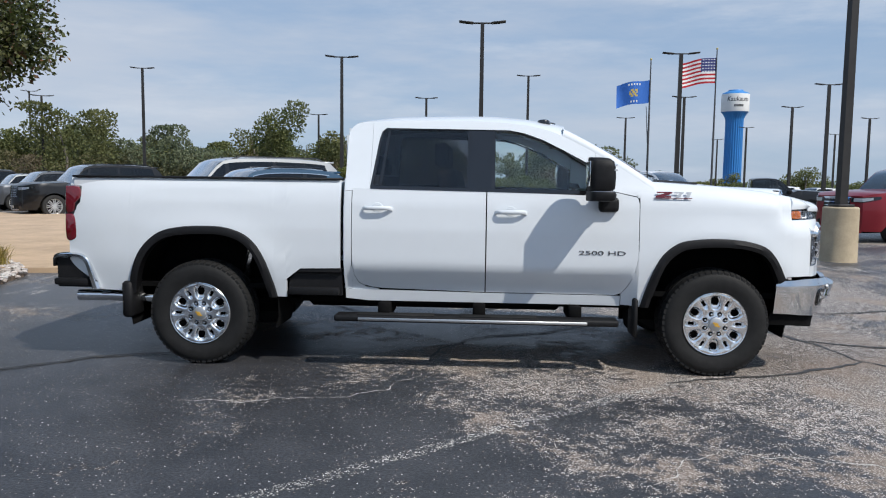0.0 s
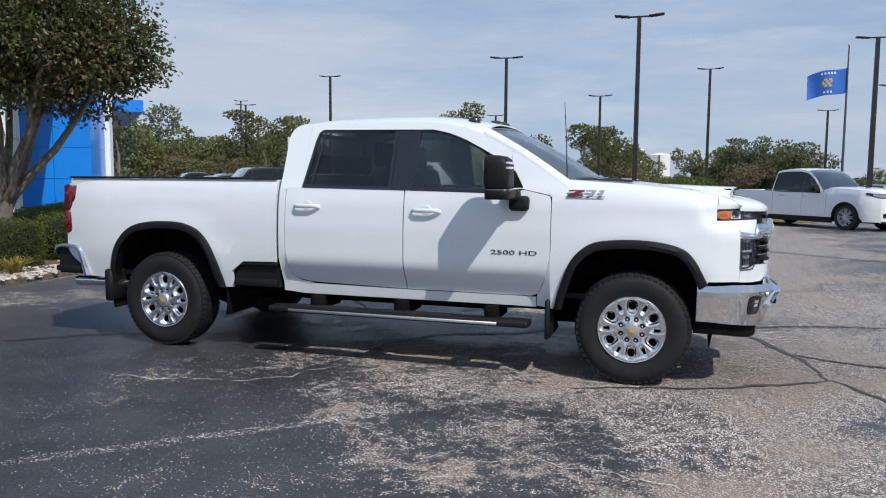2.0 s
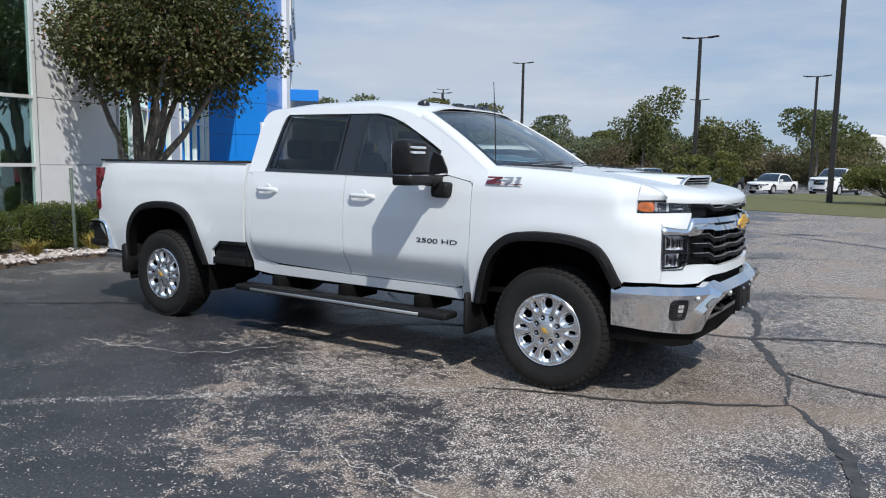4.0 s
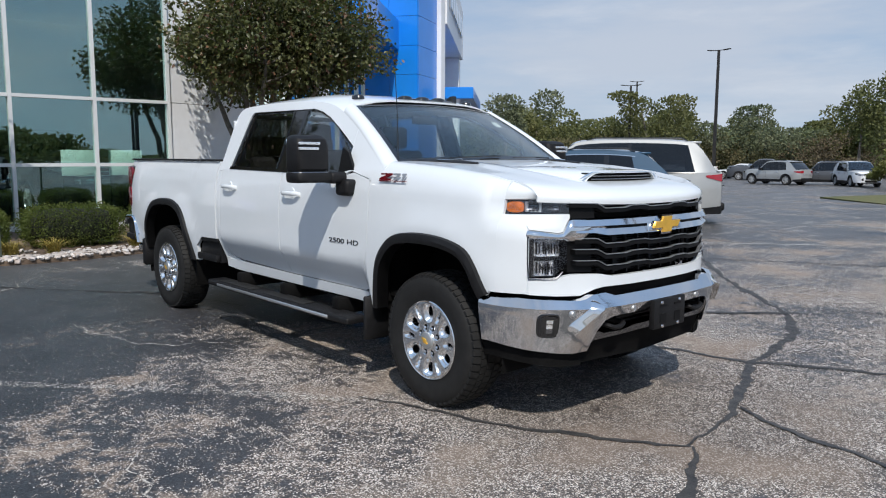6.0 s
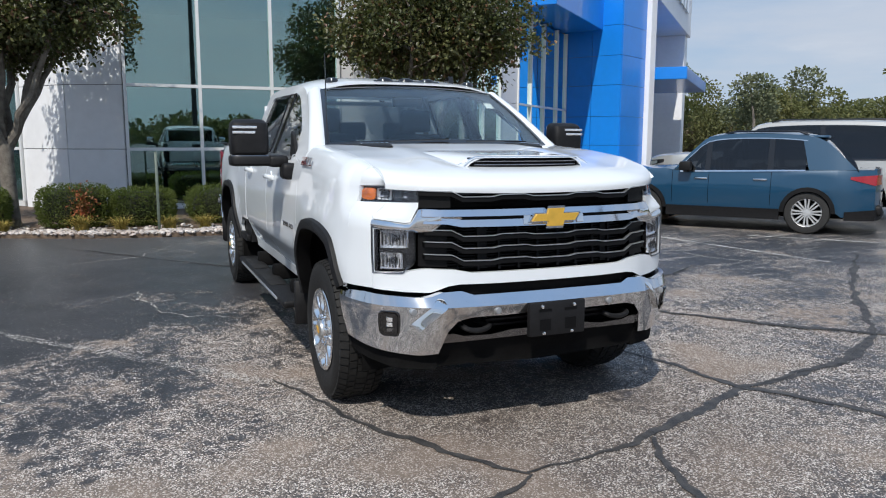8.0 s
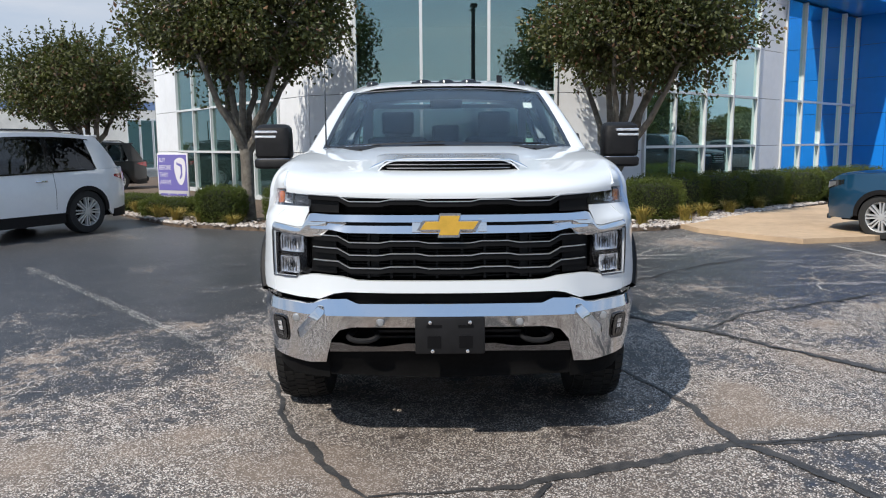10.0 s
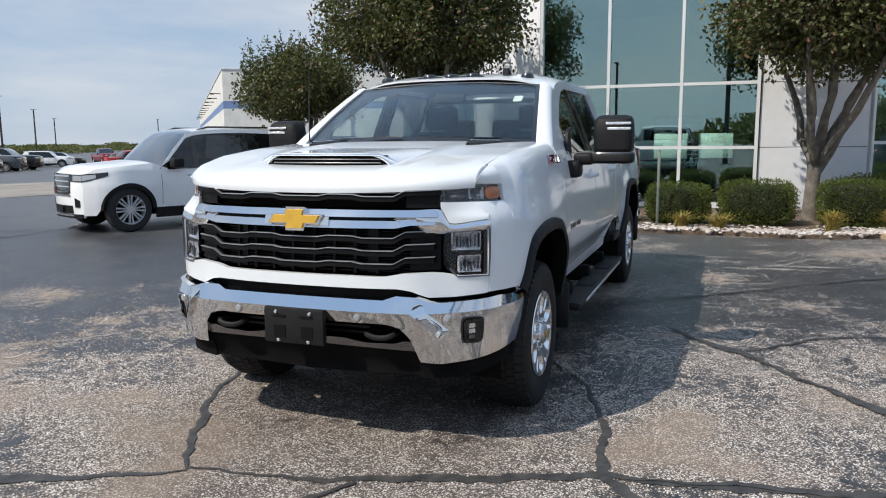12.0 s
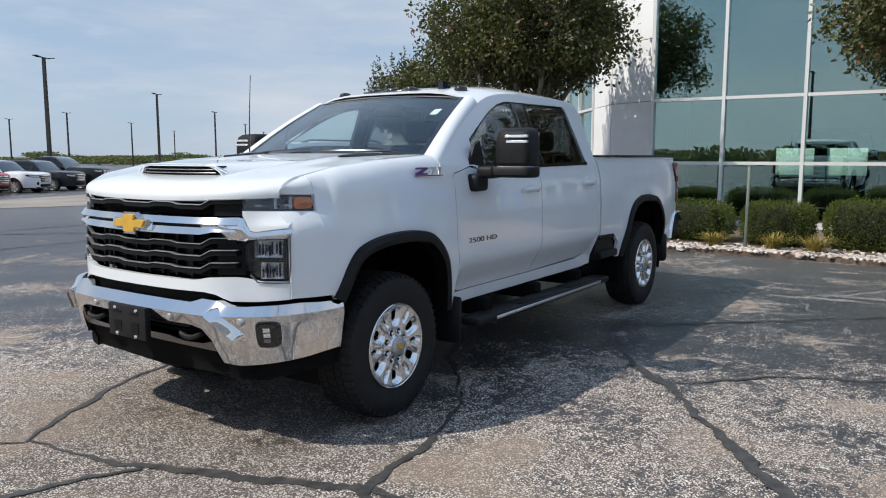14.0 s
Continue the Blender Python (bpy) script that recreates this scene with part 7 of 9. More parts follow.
    gx0, gx1 = rr0 + (0.22 if kind == "suv" else 0.10), ws0 - 0.10
    if kind == "suv":
        gx0 = rr1 + (0.10 if rake else 0.20 if clad else -0.05)
    for s in (-1, 1):
        part("side_glass", panel(lin(gx0, gx1, 18), lambda x: belt_fn(x) + 0.01, gl, 4, 0.02, yf, 0.0)(s), M_CARGLASS, car)
        part("roof_rail_panel", panel(lin(rr0 + 0.02, ws0, 24), lambda x: min(gl(x) + 0.002, roof_fn(x) - 0.004) if gx0 <= x <= gx1 else belt_fn(x) + 0.002, roof_fn, 3, 0.02, yf, 0.003)(s), ma, car)
        part("belt_strip", panel(lin(gx0, gx1, 10), lambda x: belt_fn(x) - 0.012, lambda x: belt_fn(x) + 0.014, 1, 0.01, yf, 0.010)(s), M_CHROME if ma is P_TEAL else M_GLOSSBLACK, car)
        if clad and kind == "suv":
            part("glass_trim", panel(lin(gx0, gx1, 18), lambda x: gl(x) - 0.010, lambda x: gl(x) + 0.006, 1, 0.01, yf, 0.009)(s), M_CHROME if ma is P_TEAL else M_GLOSSBLACK, car)
        for x in ((gx1 * 0.28 + gx0 * 0.0 - 0.05,) if kind != "suv" else (0.25, -wb * 0.28)):
            part("door_pillar", panel([x - 0.045, x + 0.045], lambda q: belt_fn(q) + 0.012, gl, 3, 0.01, yf, 0.006)(s), M_GLOSSBLACK, car)
        for x in ((0.35, -0.62) if kind != "sedan" else (0.30, -0.58)):
            part("door_handle", box(x - 0.11, x + 0.11, min(s * (yf(x, zb0 - 0.12) - 0.01), s * (yf(x, zb0 - 0.12) + 0.03)), max(s * (yf(x, zb0 - 0.12) - 0.01), s * (yf(x, zb0 - 0.12) + 0.03)), zb0 - 0.15, zb0 - 0.115, 0.01), M_CHROME if suvlike else ma, car)
        for x in (wb * 0.31, 0.22, -wb * 0.29 if kind != "pickup" else -wb * 0.27):
            part("door_seam", panel([x - 0.004, x + 0.004], lambda q: 0.46, lambda q: belt_fn(q) - 0.01, 4, 0.0, yf, 0.0025)(s), M_UNDER, car)
        x = ws0 - 0.22
        y = yf(x, zb0) + 0.02
        part("door_mirror", box(x - 0.10, x + 0.10, min(s * y, s * (y + 0.20)), max(s * y, s * (y + 0.20)), zb0 + 0.0, zb0 + 0.16, 0.04, 2), M_PLASTIC if suvlike else ma, car)
        # lamps: a slim dark housing that wraps the corner, with bright units in it
        lx = lin(xf - 0.34, xf + 0.002, 8)
        lamp_lo_ = lambda x: hood - 0.285 + 0.10 * (xf - x) / 0.34
        lamp_hi_ = lambda x: hood - 0.155 + 0.035 * (xf - x) / 0.34
        hl = part("head_lamp", join(panel(lx, lamp_lo_, lamp_hi_, 3, 0.03, yf, 0.006)(s), fpatch(s * 0.60, s * 1.0, lambda q: hood - 0.285 + 0.02 * (1 - q), lambda q: hood - 0.155, 0.006, 8)), M_GLOSSBLACK, car)
        part("lamp_unit", join(panel(lx[4:], lambda x: lamp_lo_(x) + 0.02, lambda x: lamp_hi_(x) - 0.02, 2, 0.02, yf, 0.011)(s), fpatch(s * 0.70, s * 1.0, lambda q: hood - 0.265, lambda q: hood - 0.175, 0.011, 6)), M_CAP, hl)
        part("tail_lamp", join(panel(lin(xr, xr + 0.36, 8), lambda x: zb0 - 0.20 + 0.10 * (x - xr) / 0.36, lambda x: zb0 - 0.03 - 0.03 * (x - xr) / 0.36, 3, 0.03, yf, 0.010)(s), fixn(thick(grid([[(xr - 0.012 - 0.10 * (1 - abs(q) ** 2.5) * 0.95, s * q * yf(xr, zb0 - 0.1), z) for z in (zb0 - 0.19, zb0 - 0.03)] for q in (0.62, 0.75, 0.86, 0.95, 1.0)]), (0.03, 0, 0)))), M_CARRED, car)
        for xw in (wb / 2, -wb / 2):
            car_wheel(R, car, xw, hw * 0.965, s)
        if kind == "suv" and rails:
            yr = hw * 0.66
            part("roof_rack", fixn(tube([(rr1 + 0.1, s * yr, H * 0.985), (rr1 + 0.25, s * yr, H + 0.035), (ws1 - 0.35, s * yr, H + 0.04), (ws1 - 0.15, s * yr, H * 0.99)], 0.02, 6)), M_GLOSSBLACK, car)

    def cap(x0, sg, z0, z1, bulge):
        rows = []
        for t in ts:
            ye = yf(x0, 0.6)
            rows.append([(x0 + sg * bulge * (1 - abs(t) ** 2.5) * (0.7 + 0.3 * math.sin(math.pi * u)), t * yf(x0, z0 + (z1 - z0) * u), z0 + (z1 - z0) * u) for u in lin(0, 1, 6)])
        return fixn(thick(grid(rows), (-sg * 0.04, 0, 0)))
    part("front_face", cap(xf, 1, 0.26, belt_fn(xf) + 0.02, 0.15), ma, car)
    part("rear_face", cap(xr, -1, 0.30, belt_fn(xr) + 0.02, 0.10), ma, car)
    if kind == "suv":
        part("rear_cladding", join(cap(xr - 0.015, -1, 0.25, 0.43, 0.125), *[panel(lin(xr - 0.01, xr + 0.42, 6), lambda x: 0.25, lambda x: 0.43 - 0.04 * (x - xr) / 0.42, 3, 0.04, yf, 0.014)(s) for s in (-1, 1)]), M_PLASTIC, car)
        part("spoiler", box(rr1 - 0.20, rr1 + 0.10, -hw * 0.70, hw * 0.70, H * 0.955, H * 0.982, 0.012), ma, car)
        part("tail_seam", box(xr - 0.112, xr - 0.05, -hw * 0.5, hw * 0.5, zb0 - 0.30, zb0 - 0.292), M_UNDER, car)
    flat_ = lambda z: (lambda q: z)
    g0, g1 = (hood - 0.50, hood - 0.165) if suvlike else (hood - 0.36, hood - 0.20)
    g = part("grille", fpatch(-0.57, 0.57, lambda q: g0 + 0.03 * (q > 0.5), flat_(g1), 0.008, 14), M_GLOSSBLACK, car)
    for k in range(4 if suvlike else 2):
        z = g0 + 0.05 + (g1 - g0 - 0.07) * k / (3 if suvlike else 1)
        part("grille_bar", fpatch(-0.53, 0.53, flat_(z - 0.010), flat_(z + 0.010), 0.018, 12), M_CHROME if suvlike else M_PLASTIC, g)
    part("grille_surround", join(fpatch(-0.59, 0.59, flat_(g1), flat_(g1 + 0.022), 0.014, 14), fpatch(-0.57, 0.57, flat_(g0 - 0.02), flat_(g0), 0.014, 14)), M_CHROME, g)
    part("front_intake", fpatch(-0.62, 0.62, flat_(0.335), flat_(0.47), 0.008, 14), M_PLASTIC, car)
    for sg in (-1, 1):
        part("corner_vent", fpatch(sg * 0.74, sg * 0.90, flat_(0.44), lambda q: 0.60 - 0.3 * (q - 0.74), 0.007, 5), M_PLASTIC, car)
    part("bumper", fpatch(-0.97, 0.97, flat_(0.255), flat_(0.325), 0.016, 18, 0.06), M_PLASTIC if clad else ma, car)
    if suvlike:
        part("skid_trim", fpatch(-0.66, 0.66, flat_(0.29), flat_(0.318), 0.026, 14), M_CAP, car)
    part("rear_bumper", box(xr - 0.115, xr + 0.2, -hw * 0.66, hw * 0.66, 0.32, 0.50, 0.06, 3), M_CHROME if kind == "pickup" else M_PLASTIC, car)
    part("plate", box(xf + 0.165, xf + 0.172, -0.15, 0.15, 0.36, 0.45), M_PLATEBAR if not clad else M_PLASTIC, car)
    part("inside", join(box(-wb * 0.2, -wb * 0.14, -hw * 0.6, hw * 0.6, 0.5, zb0 + 0.12, 0.05), box(wb * 0.02, wb * 0.07, -hw * 0.62, -hw * 0.15, 0.5, zb0 + 0.22, 0.05), box(wb * 0.02, wb * 0.07, hw * 0.15, hw * 0.62, 0.5, zb0 + 0.22, 0.05), box(xr + 0.3, ws0, -hw * 0.85, hw * 0.85, 0.45, 0.5)), M_CLOTH, car)
    return car


def at(x, y, deg):
    return pose(x, y, ground_z(x, y), 0, 0, deg)


vehicle("suv", "white three-row SUV with black wheel arch trim", "SUV", P_WHITE, at(-5.77, -7.82, -25), 4.64, 2.02, 1.76, 2.98, R=0.385, over=0.66, rake=0.145)
vehicle("suv", "black SUV standing by the service building", "SUV", P_BLACK, at(-18.6, -12.7, -48), 4.9, 1.96, 1.68, 2.9)
vehicle("crossover", "dark blue compact crossover parked by the walk", "SUV", P_TEAL, at(-4.43, 8.25, 216.9), 4.65, 1.86, 1.66, 2.73, R=0.355, rake=0.20)
vehicle("suv", "silver full-size SUV with dark roof rails", "SUV", P_SILVER, at(-5.97, 11.0, 216.9), 5.5, 2.06, 1.93, 3.2, R=0.41, clad=False)
vehicle("suv", "black full-size SUV with chrome grille", "SUV", P_BLACK, at(-15.03, 21.4, 228), 5.4, 2.06, 1.95, 3.07, R=0.42, clad=False)
vehicle("suv", "dark grey SUV in the parking row", "SUV", P_GREY, at(-20.2, 27.0, 228), 5.0, 1.98, 1.75, 2.9)
vehicle("suv", "silver SUV in the parking row", "SUV", P_SILVER, at(-24.9, 32.5, 228), 4.8, 1.92, 1.68, 2.8)
vehicle("pickup", "black crew cab pickup in the parking row", "pickup truck", P_BLACK, at(-27.8, 34.6, 228), 5.9, 2.06, 1.92, 3.75, "pickup", 0.42)
vehicle("pickup", "white crew cab pickup at the kerb of the grass island", "pickup truck", P_WHITE, at(6.8, 22.0, -49), 5.9, 2.06, 1.95, 3.75, "pickup", 0.42)
vehicle("pickup", "black crew cab pickup", "pickup truck", P_BLACK, at(15.5, 34.4, -12), 5.9, 2.06, 1.95, 3.75, "pickup", 0.42)
vehicle("pickup", "dark red pickup with a chrome grille", "pickup truck", P_RED, at(12.1, 14.9, 208), 5.9, 2.06, 1.95, 3.75, "pickup", 0.42, clad=False)
vehicle("crossover", "silver crossover in the far parking row", "SUV", P_SILVER, at(-19.0, 49.5, 170), 4.6, 1.85, 1.66, 2.7, R=0.36, rake=0.20)
vehicle("crossover", "dark grey crossover in the far parking row", "SUV", P_GREY, at(-16.8, 52.0, 200), 4.6, 1.85, 1.66, 2.7, R=0.36, rake=0.20)
vehicle("crossover", "white crossover in the far parking row", "SUV", P_WHITE, at(-14.0, 50.5, 310), 4.6, 1.85, 1.66, 2.7, R=0.36, rake=0.20)
vehicle("crossover", "black crossover in the far parking row", "SUV", P_BLACK, at(-9.6, 53.0, 250), 4.6, 1.85, 1.66, 2.7, R=0.36, rake=0.20)
vehicle("sedan", "white sedan in the far parking row", "car", P_WHITE, at(-6.0, 54.0, 250), 4.6, 1.8, 1.45, 2.7, "sedan", 0.33, False)
vehicle("pickup", "white pickup in the far parking row", "pickup truck", P_WHITE, at(-2.0, 55.5, 255), 5.8, 2.0, 1.9, 3.7, "pickup", 0.4)
FAR = [("white", P_WHITE, "sedan", -30, 66, 190), ("white", P_WHITE, "pickup", -38, 70, 185), ("dark grey", P_GREY, "pickup", -26, 62, 200), ("silver", P_SILVER, "suv", -45, 78, 180), ("white", P_WHITE, "suv", 12, 60, 240), ("silver", P_SILVER, "suv", 18, 66, 250), ("black", P_BLACK, "suv", 26, 64, 200), ("white", P_WHITE, "suv", 33, 70, 200), ("dark grey", P_GREY, "sedan", 40, 70, 170), ("white", P_WHITE, "suv", 22, 52, 190),
       ("bright red", P_BRIGHTRED, "suv", -10.8, -35.4, 118), ("white", P_WHITE, "suv", -13.5, -36.8, 118), ("black", P_BLACK, "suv", -16.1, -38.1, 118), ("black", P_BLACK, "pickup", -18.4, -40.1, 118), ("white", P_WHITE, "suv", -39.0, -79.2, 118), ("silver", P_SILVER, "sedan", -31.9, -50.5, 118), ("black", P_BLACK, "suv", -34.8, -51.9, 118), ("dark grey", P_GREY, "pickup", -37.9, -53.7, 118), ("black", P_BLACK, "pickup", -41.4, -55.8, 118), ("white", P_WHITE, "suv", -52.2, -63.0, 128), ("black", P_BLACK, "sedan", -58.5, -67.9, 128), ("bright red", P_BRIGHTRED, "sedan", -49.0, -49.0, 150), ("dark red", P_RED, "pickup", -69.0, -72.0, 60)]
for col, ma, kd, x, y, a in FAR:
    vehicle({"suv": "suv", "pickup": "pickup", "sedan": "sedan"}[kd], f"{col} {'SUV' if kd == 'suv' else kd} parked on the asphalt lot", {"suv": "SUV", "pickup": "pickup truck", "sedan": "car"}[kd], ma, at(x, y, a), {"suv": 4.8, "pickup": 5.8, "sedan": 4.7}[kd], 1.94, {"suv": 1.64, "pickup": 1.88, "sedan": 1.45}[kd], {"suv": 2.85, "pickup": 3.7, "sedan": 2.75}[kd], kd, 0.37, kd != "sedan")
vehicle("pickup", "black pickup standing inside the showroom behind the glass", "pickup truck", P_BLACK, pose(-14.6, 1.0, 0.128, 0, 0, 4), 5.8, 2.06, 1.95, 3.7, "pickup", 0.42)
vehicle("suv", "black SUV standing inside the showroom behind the glass", "SUV", P_BLACK, pose(-16.2, 6.2, 0.128, 0, 0, -25), 5.0, 2.0, 1.85, 2.95)


# ---- lamp posts, flags, tower ----
M_BRONZE = mat("dark_bronze_metal", (0.035, 0.033, 0.032), 0.5, 0.4, var=0.15, vscale=2)
M_BASE = mat("pale_yellow_concrete", (0.40, 0.325, 0.22), 0.85, var=0.12, vscale=3, bump=0.4, bscale=60)


def lamp_post(x, y, top, deg, base=False, w=0.16, label="dark bronze car park lamp post with flat heads"):
    gz = ground_z(x, y)
    h = top - gz
    lp = thing("lamp_post", label, "lamp post", pose(x, y, gz, 0, 0, deg), "car park lamp posts")
    z0 = 0.0
    if base:
        part("footing", fixn(lathe([(0.0, 1.06), (0.30, 1.06), (0.325, 1.035), (0.335, 0.02), (0.345, 0.0), (0.0, 0.0)], 28, "z")), M_BASE, lp, "pale concrete footing")
        z0 = 1.06
    part("base_plate", box(-w * 1.3, w * 1.3, -w * 1.3, w * 1.3, z0, z0 + 0.05, 0.01), M_BRONZE, lp)
    part("mast", fixn(grid([[(a * ww, b * ww, z) for a, b in ((-1, -1), (1, -1), (1, 1), (-1, 1))] for z, ww in ((z0 + 0.05, w * 0.62), (h * 0.5, w * 0.56), (h, w * 0.48))], closed_v=True, cap=True)), M_BRONZE, lp)
    part("arm", box(-0.9, 0.9, -0.04, 0.04, h - 0.06, h + 0.02, 0.01), M_BRONZE, lp)
    for s in (-1, 1):
        me = box(-0.38, 0.38, -0.22, 0.22, -0.035, 0.04, 0.02)
        me.transform(pose(s * 0.85, 0, h + 0.02, 0, -s * 6, 0))
        part("lamp_head", me, M_BRONZE, lp)
    return lp


lamp_post(7.15, 8.2, 8.9, 10, True, 0.13, label="dark bronze lamp post on a pale concrete footing")
lamp_post(-0.03, 33.7, 9.74, 0, False, 0.20)
lamp_post(-36.0, 71.7, 12.8, 10, True, 0.24, label="dark bronze lamp post on a pale concrete footing")
lamp_post(-10.5, 49.3, 10.45, 8, False, 0.22)
lamp_post(4.6, 73.0, 12.35, 0, False, 0.24)
lamp_post(-73.4, 112.0, 14.9, 30, False, 0.26)
for x, y, d in ((-22.8, 96.7, 5), (-6.2, 74.9, 3), (19.4, 98.4, 0), (13.4, 45.9, -3), (20.5, 72.3, 0), (35.2, 82.0, 5), (30.3, 61.8, 0), (41.2, 114.7, 0), (46.9, 148.4, 0), (50.9, 96.3, 10), (61.4, 129.3, 0), (-48.9, 74.7, 30), (-138, -162, 25), (-189, -211, 20), (-216, -191, 20),
                (-30.9, -64.6, 25), (-79.1, -147.8, 20), (-61.1, -91.6, 30), (-94.9, -121.2, 30), (-114.8, -180.3, 20), (-85.4, -184.6, 20), (-161.3, -226.1, 20),
                (40.0, -28.0, 0), (18.0, -45.0, 20), (62.0, -10.0, 0), (70.0, 30.0, 0), (34.0, -60.0, 0), (22.0, 2.0, 0)):
    lamp_post(x, y, 10.2, d, False, 0.24)


def cloth(w, h, nx, ny, seed):
    """A flag that hangs off its pole to -x, in waves."""
    vs = []
    for i in range(nx + 1):
        for j in range(ny + 1):
            u, v = i / nx, j / ny
            x = -w * u * 0.98
            y = 0.22 * u * math.sin(u * 7 + v * 1.2 + seed)
            z = -h * v - 0.55 * u - 0.08 * math.sin(u * 6 + seed)
            vs.append((x, y, z))
    fs = [(i * (ny + 1) + j, (i + 1) * (ny + 1) + j, (i + 1) * (ny + 1) + j + 1, i * (ny + 1) + j + 1) for i in range(nx) for j in range(ny)]
    return vs, fs


M_FBLUE = mat("flag_blue", (0.035, 0.15, 0.52), 0.8, var=0.06)
M_FRED = mat("flag_red", (0.45, 0.02, 0.03), 0.8, var=0.06)
M_FWHITE = mat("flag_white", (0.75, 0.75, 0.75), 0.8, var=0.04)
M_FGOLD = mat("flag_gold", (0.55, 0.42, 0.12), 0.8, var=0.1)
M_FNAVY = mat("flag_navy", (0.03, 0.04, 0.16), 0.8, var=0.06)
M_STEEL = mat("flagpole_metal", (0.10, 0.10, 0.105), 0.4, 0.5, var=0.05)


def flagpole(x, y, top, label):
    gz = ground_z(x, y)
    fp = thing("flagpole", label, "flagpole", pose(x, y, gz))
    h = top - gz
    part("pole", fixn(tube([(0, 0, 0), (0, 0, h * 0.5), (0, 0, h)], [0.11, 0.09, 0.05], 12)), M_STEEL, fp)
    part("finial", fixn(lathe([(0, 0.12), (0.08, 0.1), (0.1, 0.03), (0.06, -0.06), (0, -0.06)], 14, "z", (0, 0, h + 0.05))), M_FGOLD, fp)
    return fp, h


fp1, h1 = flagpole(14.45, 60.3, 12.0, "tall grey flagpole with a blue state flag")
vs, fs = cloth(2.9, 1.95, 24, 12, 1.0)
me = mesh([(x, y, z + h1 - 1.6) for x, y, z in vs], fs)
for ma in (M_FBLUE, M_FGOLD, M_FWHITE):
    me.materials.append(ma)
for p in me.polygons:
    i, j = p.index // 12, p.index % 12
    if 9 <= i <= 14 and 4 <= j <= 7 and (i + j) % 3:
        p.material_index = 1
    if (j == 1 and 7 <= i <= 16) or (j == 10 and 9 <= i <= 13):
        p.material_index = 2 if i % 2 else 0
part("flag", me, M_FBLUE, fp1, "blue state flag with a gold and white emblem")
fp2, h2 = flagpole(21.9, 66.6, 14.0, "tall grey flagpole with a national flag")
vs, fs = cloth(3.5, 2.35, 26, 26, 2.2)
me = mesh([(x, y, z + h2 - 0.7) for x, y, z in vs], fs)
for ma in (M_FRED, M_FWHITE, M_FNAVY):
    me.materials.append(ma)
for p in me.polygons:
    i, j = p.index // 26, p.index % 26
    p.material_index = (j // 2) % 2
    if i < 11 and j < 14:
        p.material_index = 1 if (i % 2 and j % 3 == 1) else 2
part("flag", me, M_FRED, fp2, "flag with red and white stripes and a starred blue corner")

# water tower
M_TBLUE = mat("tower_blue", (0.035, 0.22, 0.55), 0.5, var=0.05, vscale=0.2)
M_TWHITE = mat("tower_white", (0.72, 0.72, 0.70), 0.5, var=0.04, vscale=0.2)
tower = thing("water_tower", "blue fluted water tower with a white tank and a blue cap", "water tower", pose(112, 341, -2) @ Matrix.Diagonal((0.86, 0.86, 1.0, 1.0)))
rows = []
for i in range(96):
    a = 2 * math.pi * i / 96
    k = 1 - 0.07 * (i % 4 in (0, 1))
    rows.append([(r * (k if r < 5 else 1) * math.cos(a), r * (k if r < 5 else 1) * math.sin(a), z) for r, z in ((4.6, 0), (4.5, 31.6), (4.9, 32.8), (6.0, 34.4), (6.85, 35.2))])
part("column", grid(rows, closed_u=True), M_TBLUE, tower)
part("tank", lathe([(6.85, 35.2), (6.95, 35.8), (6.95, 42.6), (6.8, 43.0)], 64, "z"), M_TWHITE, tower)
part("tank_cap", fixn(lathe([(6.82, 43.0), (6.3, 43.6), (3.9, 44.4), (3.6, 44.9), (0, 45.0)], 48, "z")), M_TBLUE, tower)
me = text_mesh("Kaukauna", 3.0, 0.03, 0.15, 0.03)
w = max(v.co.x for v in me.vertices) - min(v.co.x for v in me.vertices)
for v in me.vertices:
    a = math.atan2(-1.0, -0.34) + 0.25 + v.co.x / 6.95
    r = 6.95 + v.co.z
    v.co = Vector((r * math.cos(a), r * math.sin(a), 39.6 + v.co.y))
part("tower_lettering", me, M_GLOSSBLACK, tower, "black script lettering")
for i in range(5):
    a = math.atan2(-1.0, -0.34) + 0.0 + i * 0.14
    part("lettering_bar", box(-0.06, 0.06, -0.35, 0.35, 37.2, 38.2), M_GLOSSBLACK, tower, "", pose(6.95 * math.cos(a), 6.95 * math.sin(a), 0, 0, 0, math.degrees(a)))
# pale storage tanks beyond the lot
for i, (x, y, r, h) in enumerate(((-19.5, 250, 3.2, 12.5), (-12.5, 250, 3.2, 12.0), (-5.0, 252, 3.4, 10.5), (-27.0, 252, 3.0, 9.0))):
    tk = thing("storage_tank", "pale storage tank beyond the car park", "tank", pose(x, y, -1.2), "storage tanks")
    part("shell", fixn(lathe([(0, h + 0.8), (r * 0.7, h + 0.5), (r, h), (r, 0), (0, 0)], 32, "z")), M_TWHITE, tk)
    part("ladder", box(-0.2, 0.2, -r - 0.25, -r - 0.05, 0, h), M_STEEL, tk)
sh = thing("farm_shed", "low brown shed with a rounded bin beside it", "building", pose(22, 180, -1.0))
part("shed_wall", box(-6, 6, -4, 4, 0, 3.6), M_BLOCK, sh)
part("shed_roof", fixn(prism([(-6.4, 3.6), (6.4, 3.6), (0, 6.2)], 8.6, Matrix(((1, 0, 0, 0), (0, 0, -1, 4.3), (0, 1, 0, 0), (0, 0, 0, 1))))), mat("brown_roof", (0.16, 0.10, 0.08), 0.8, var=0.15), sh)

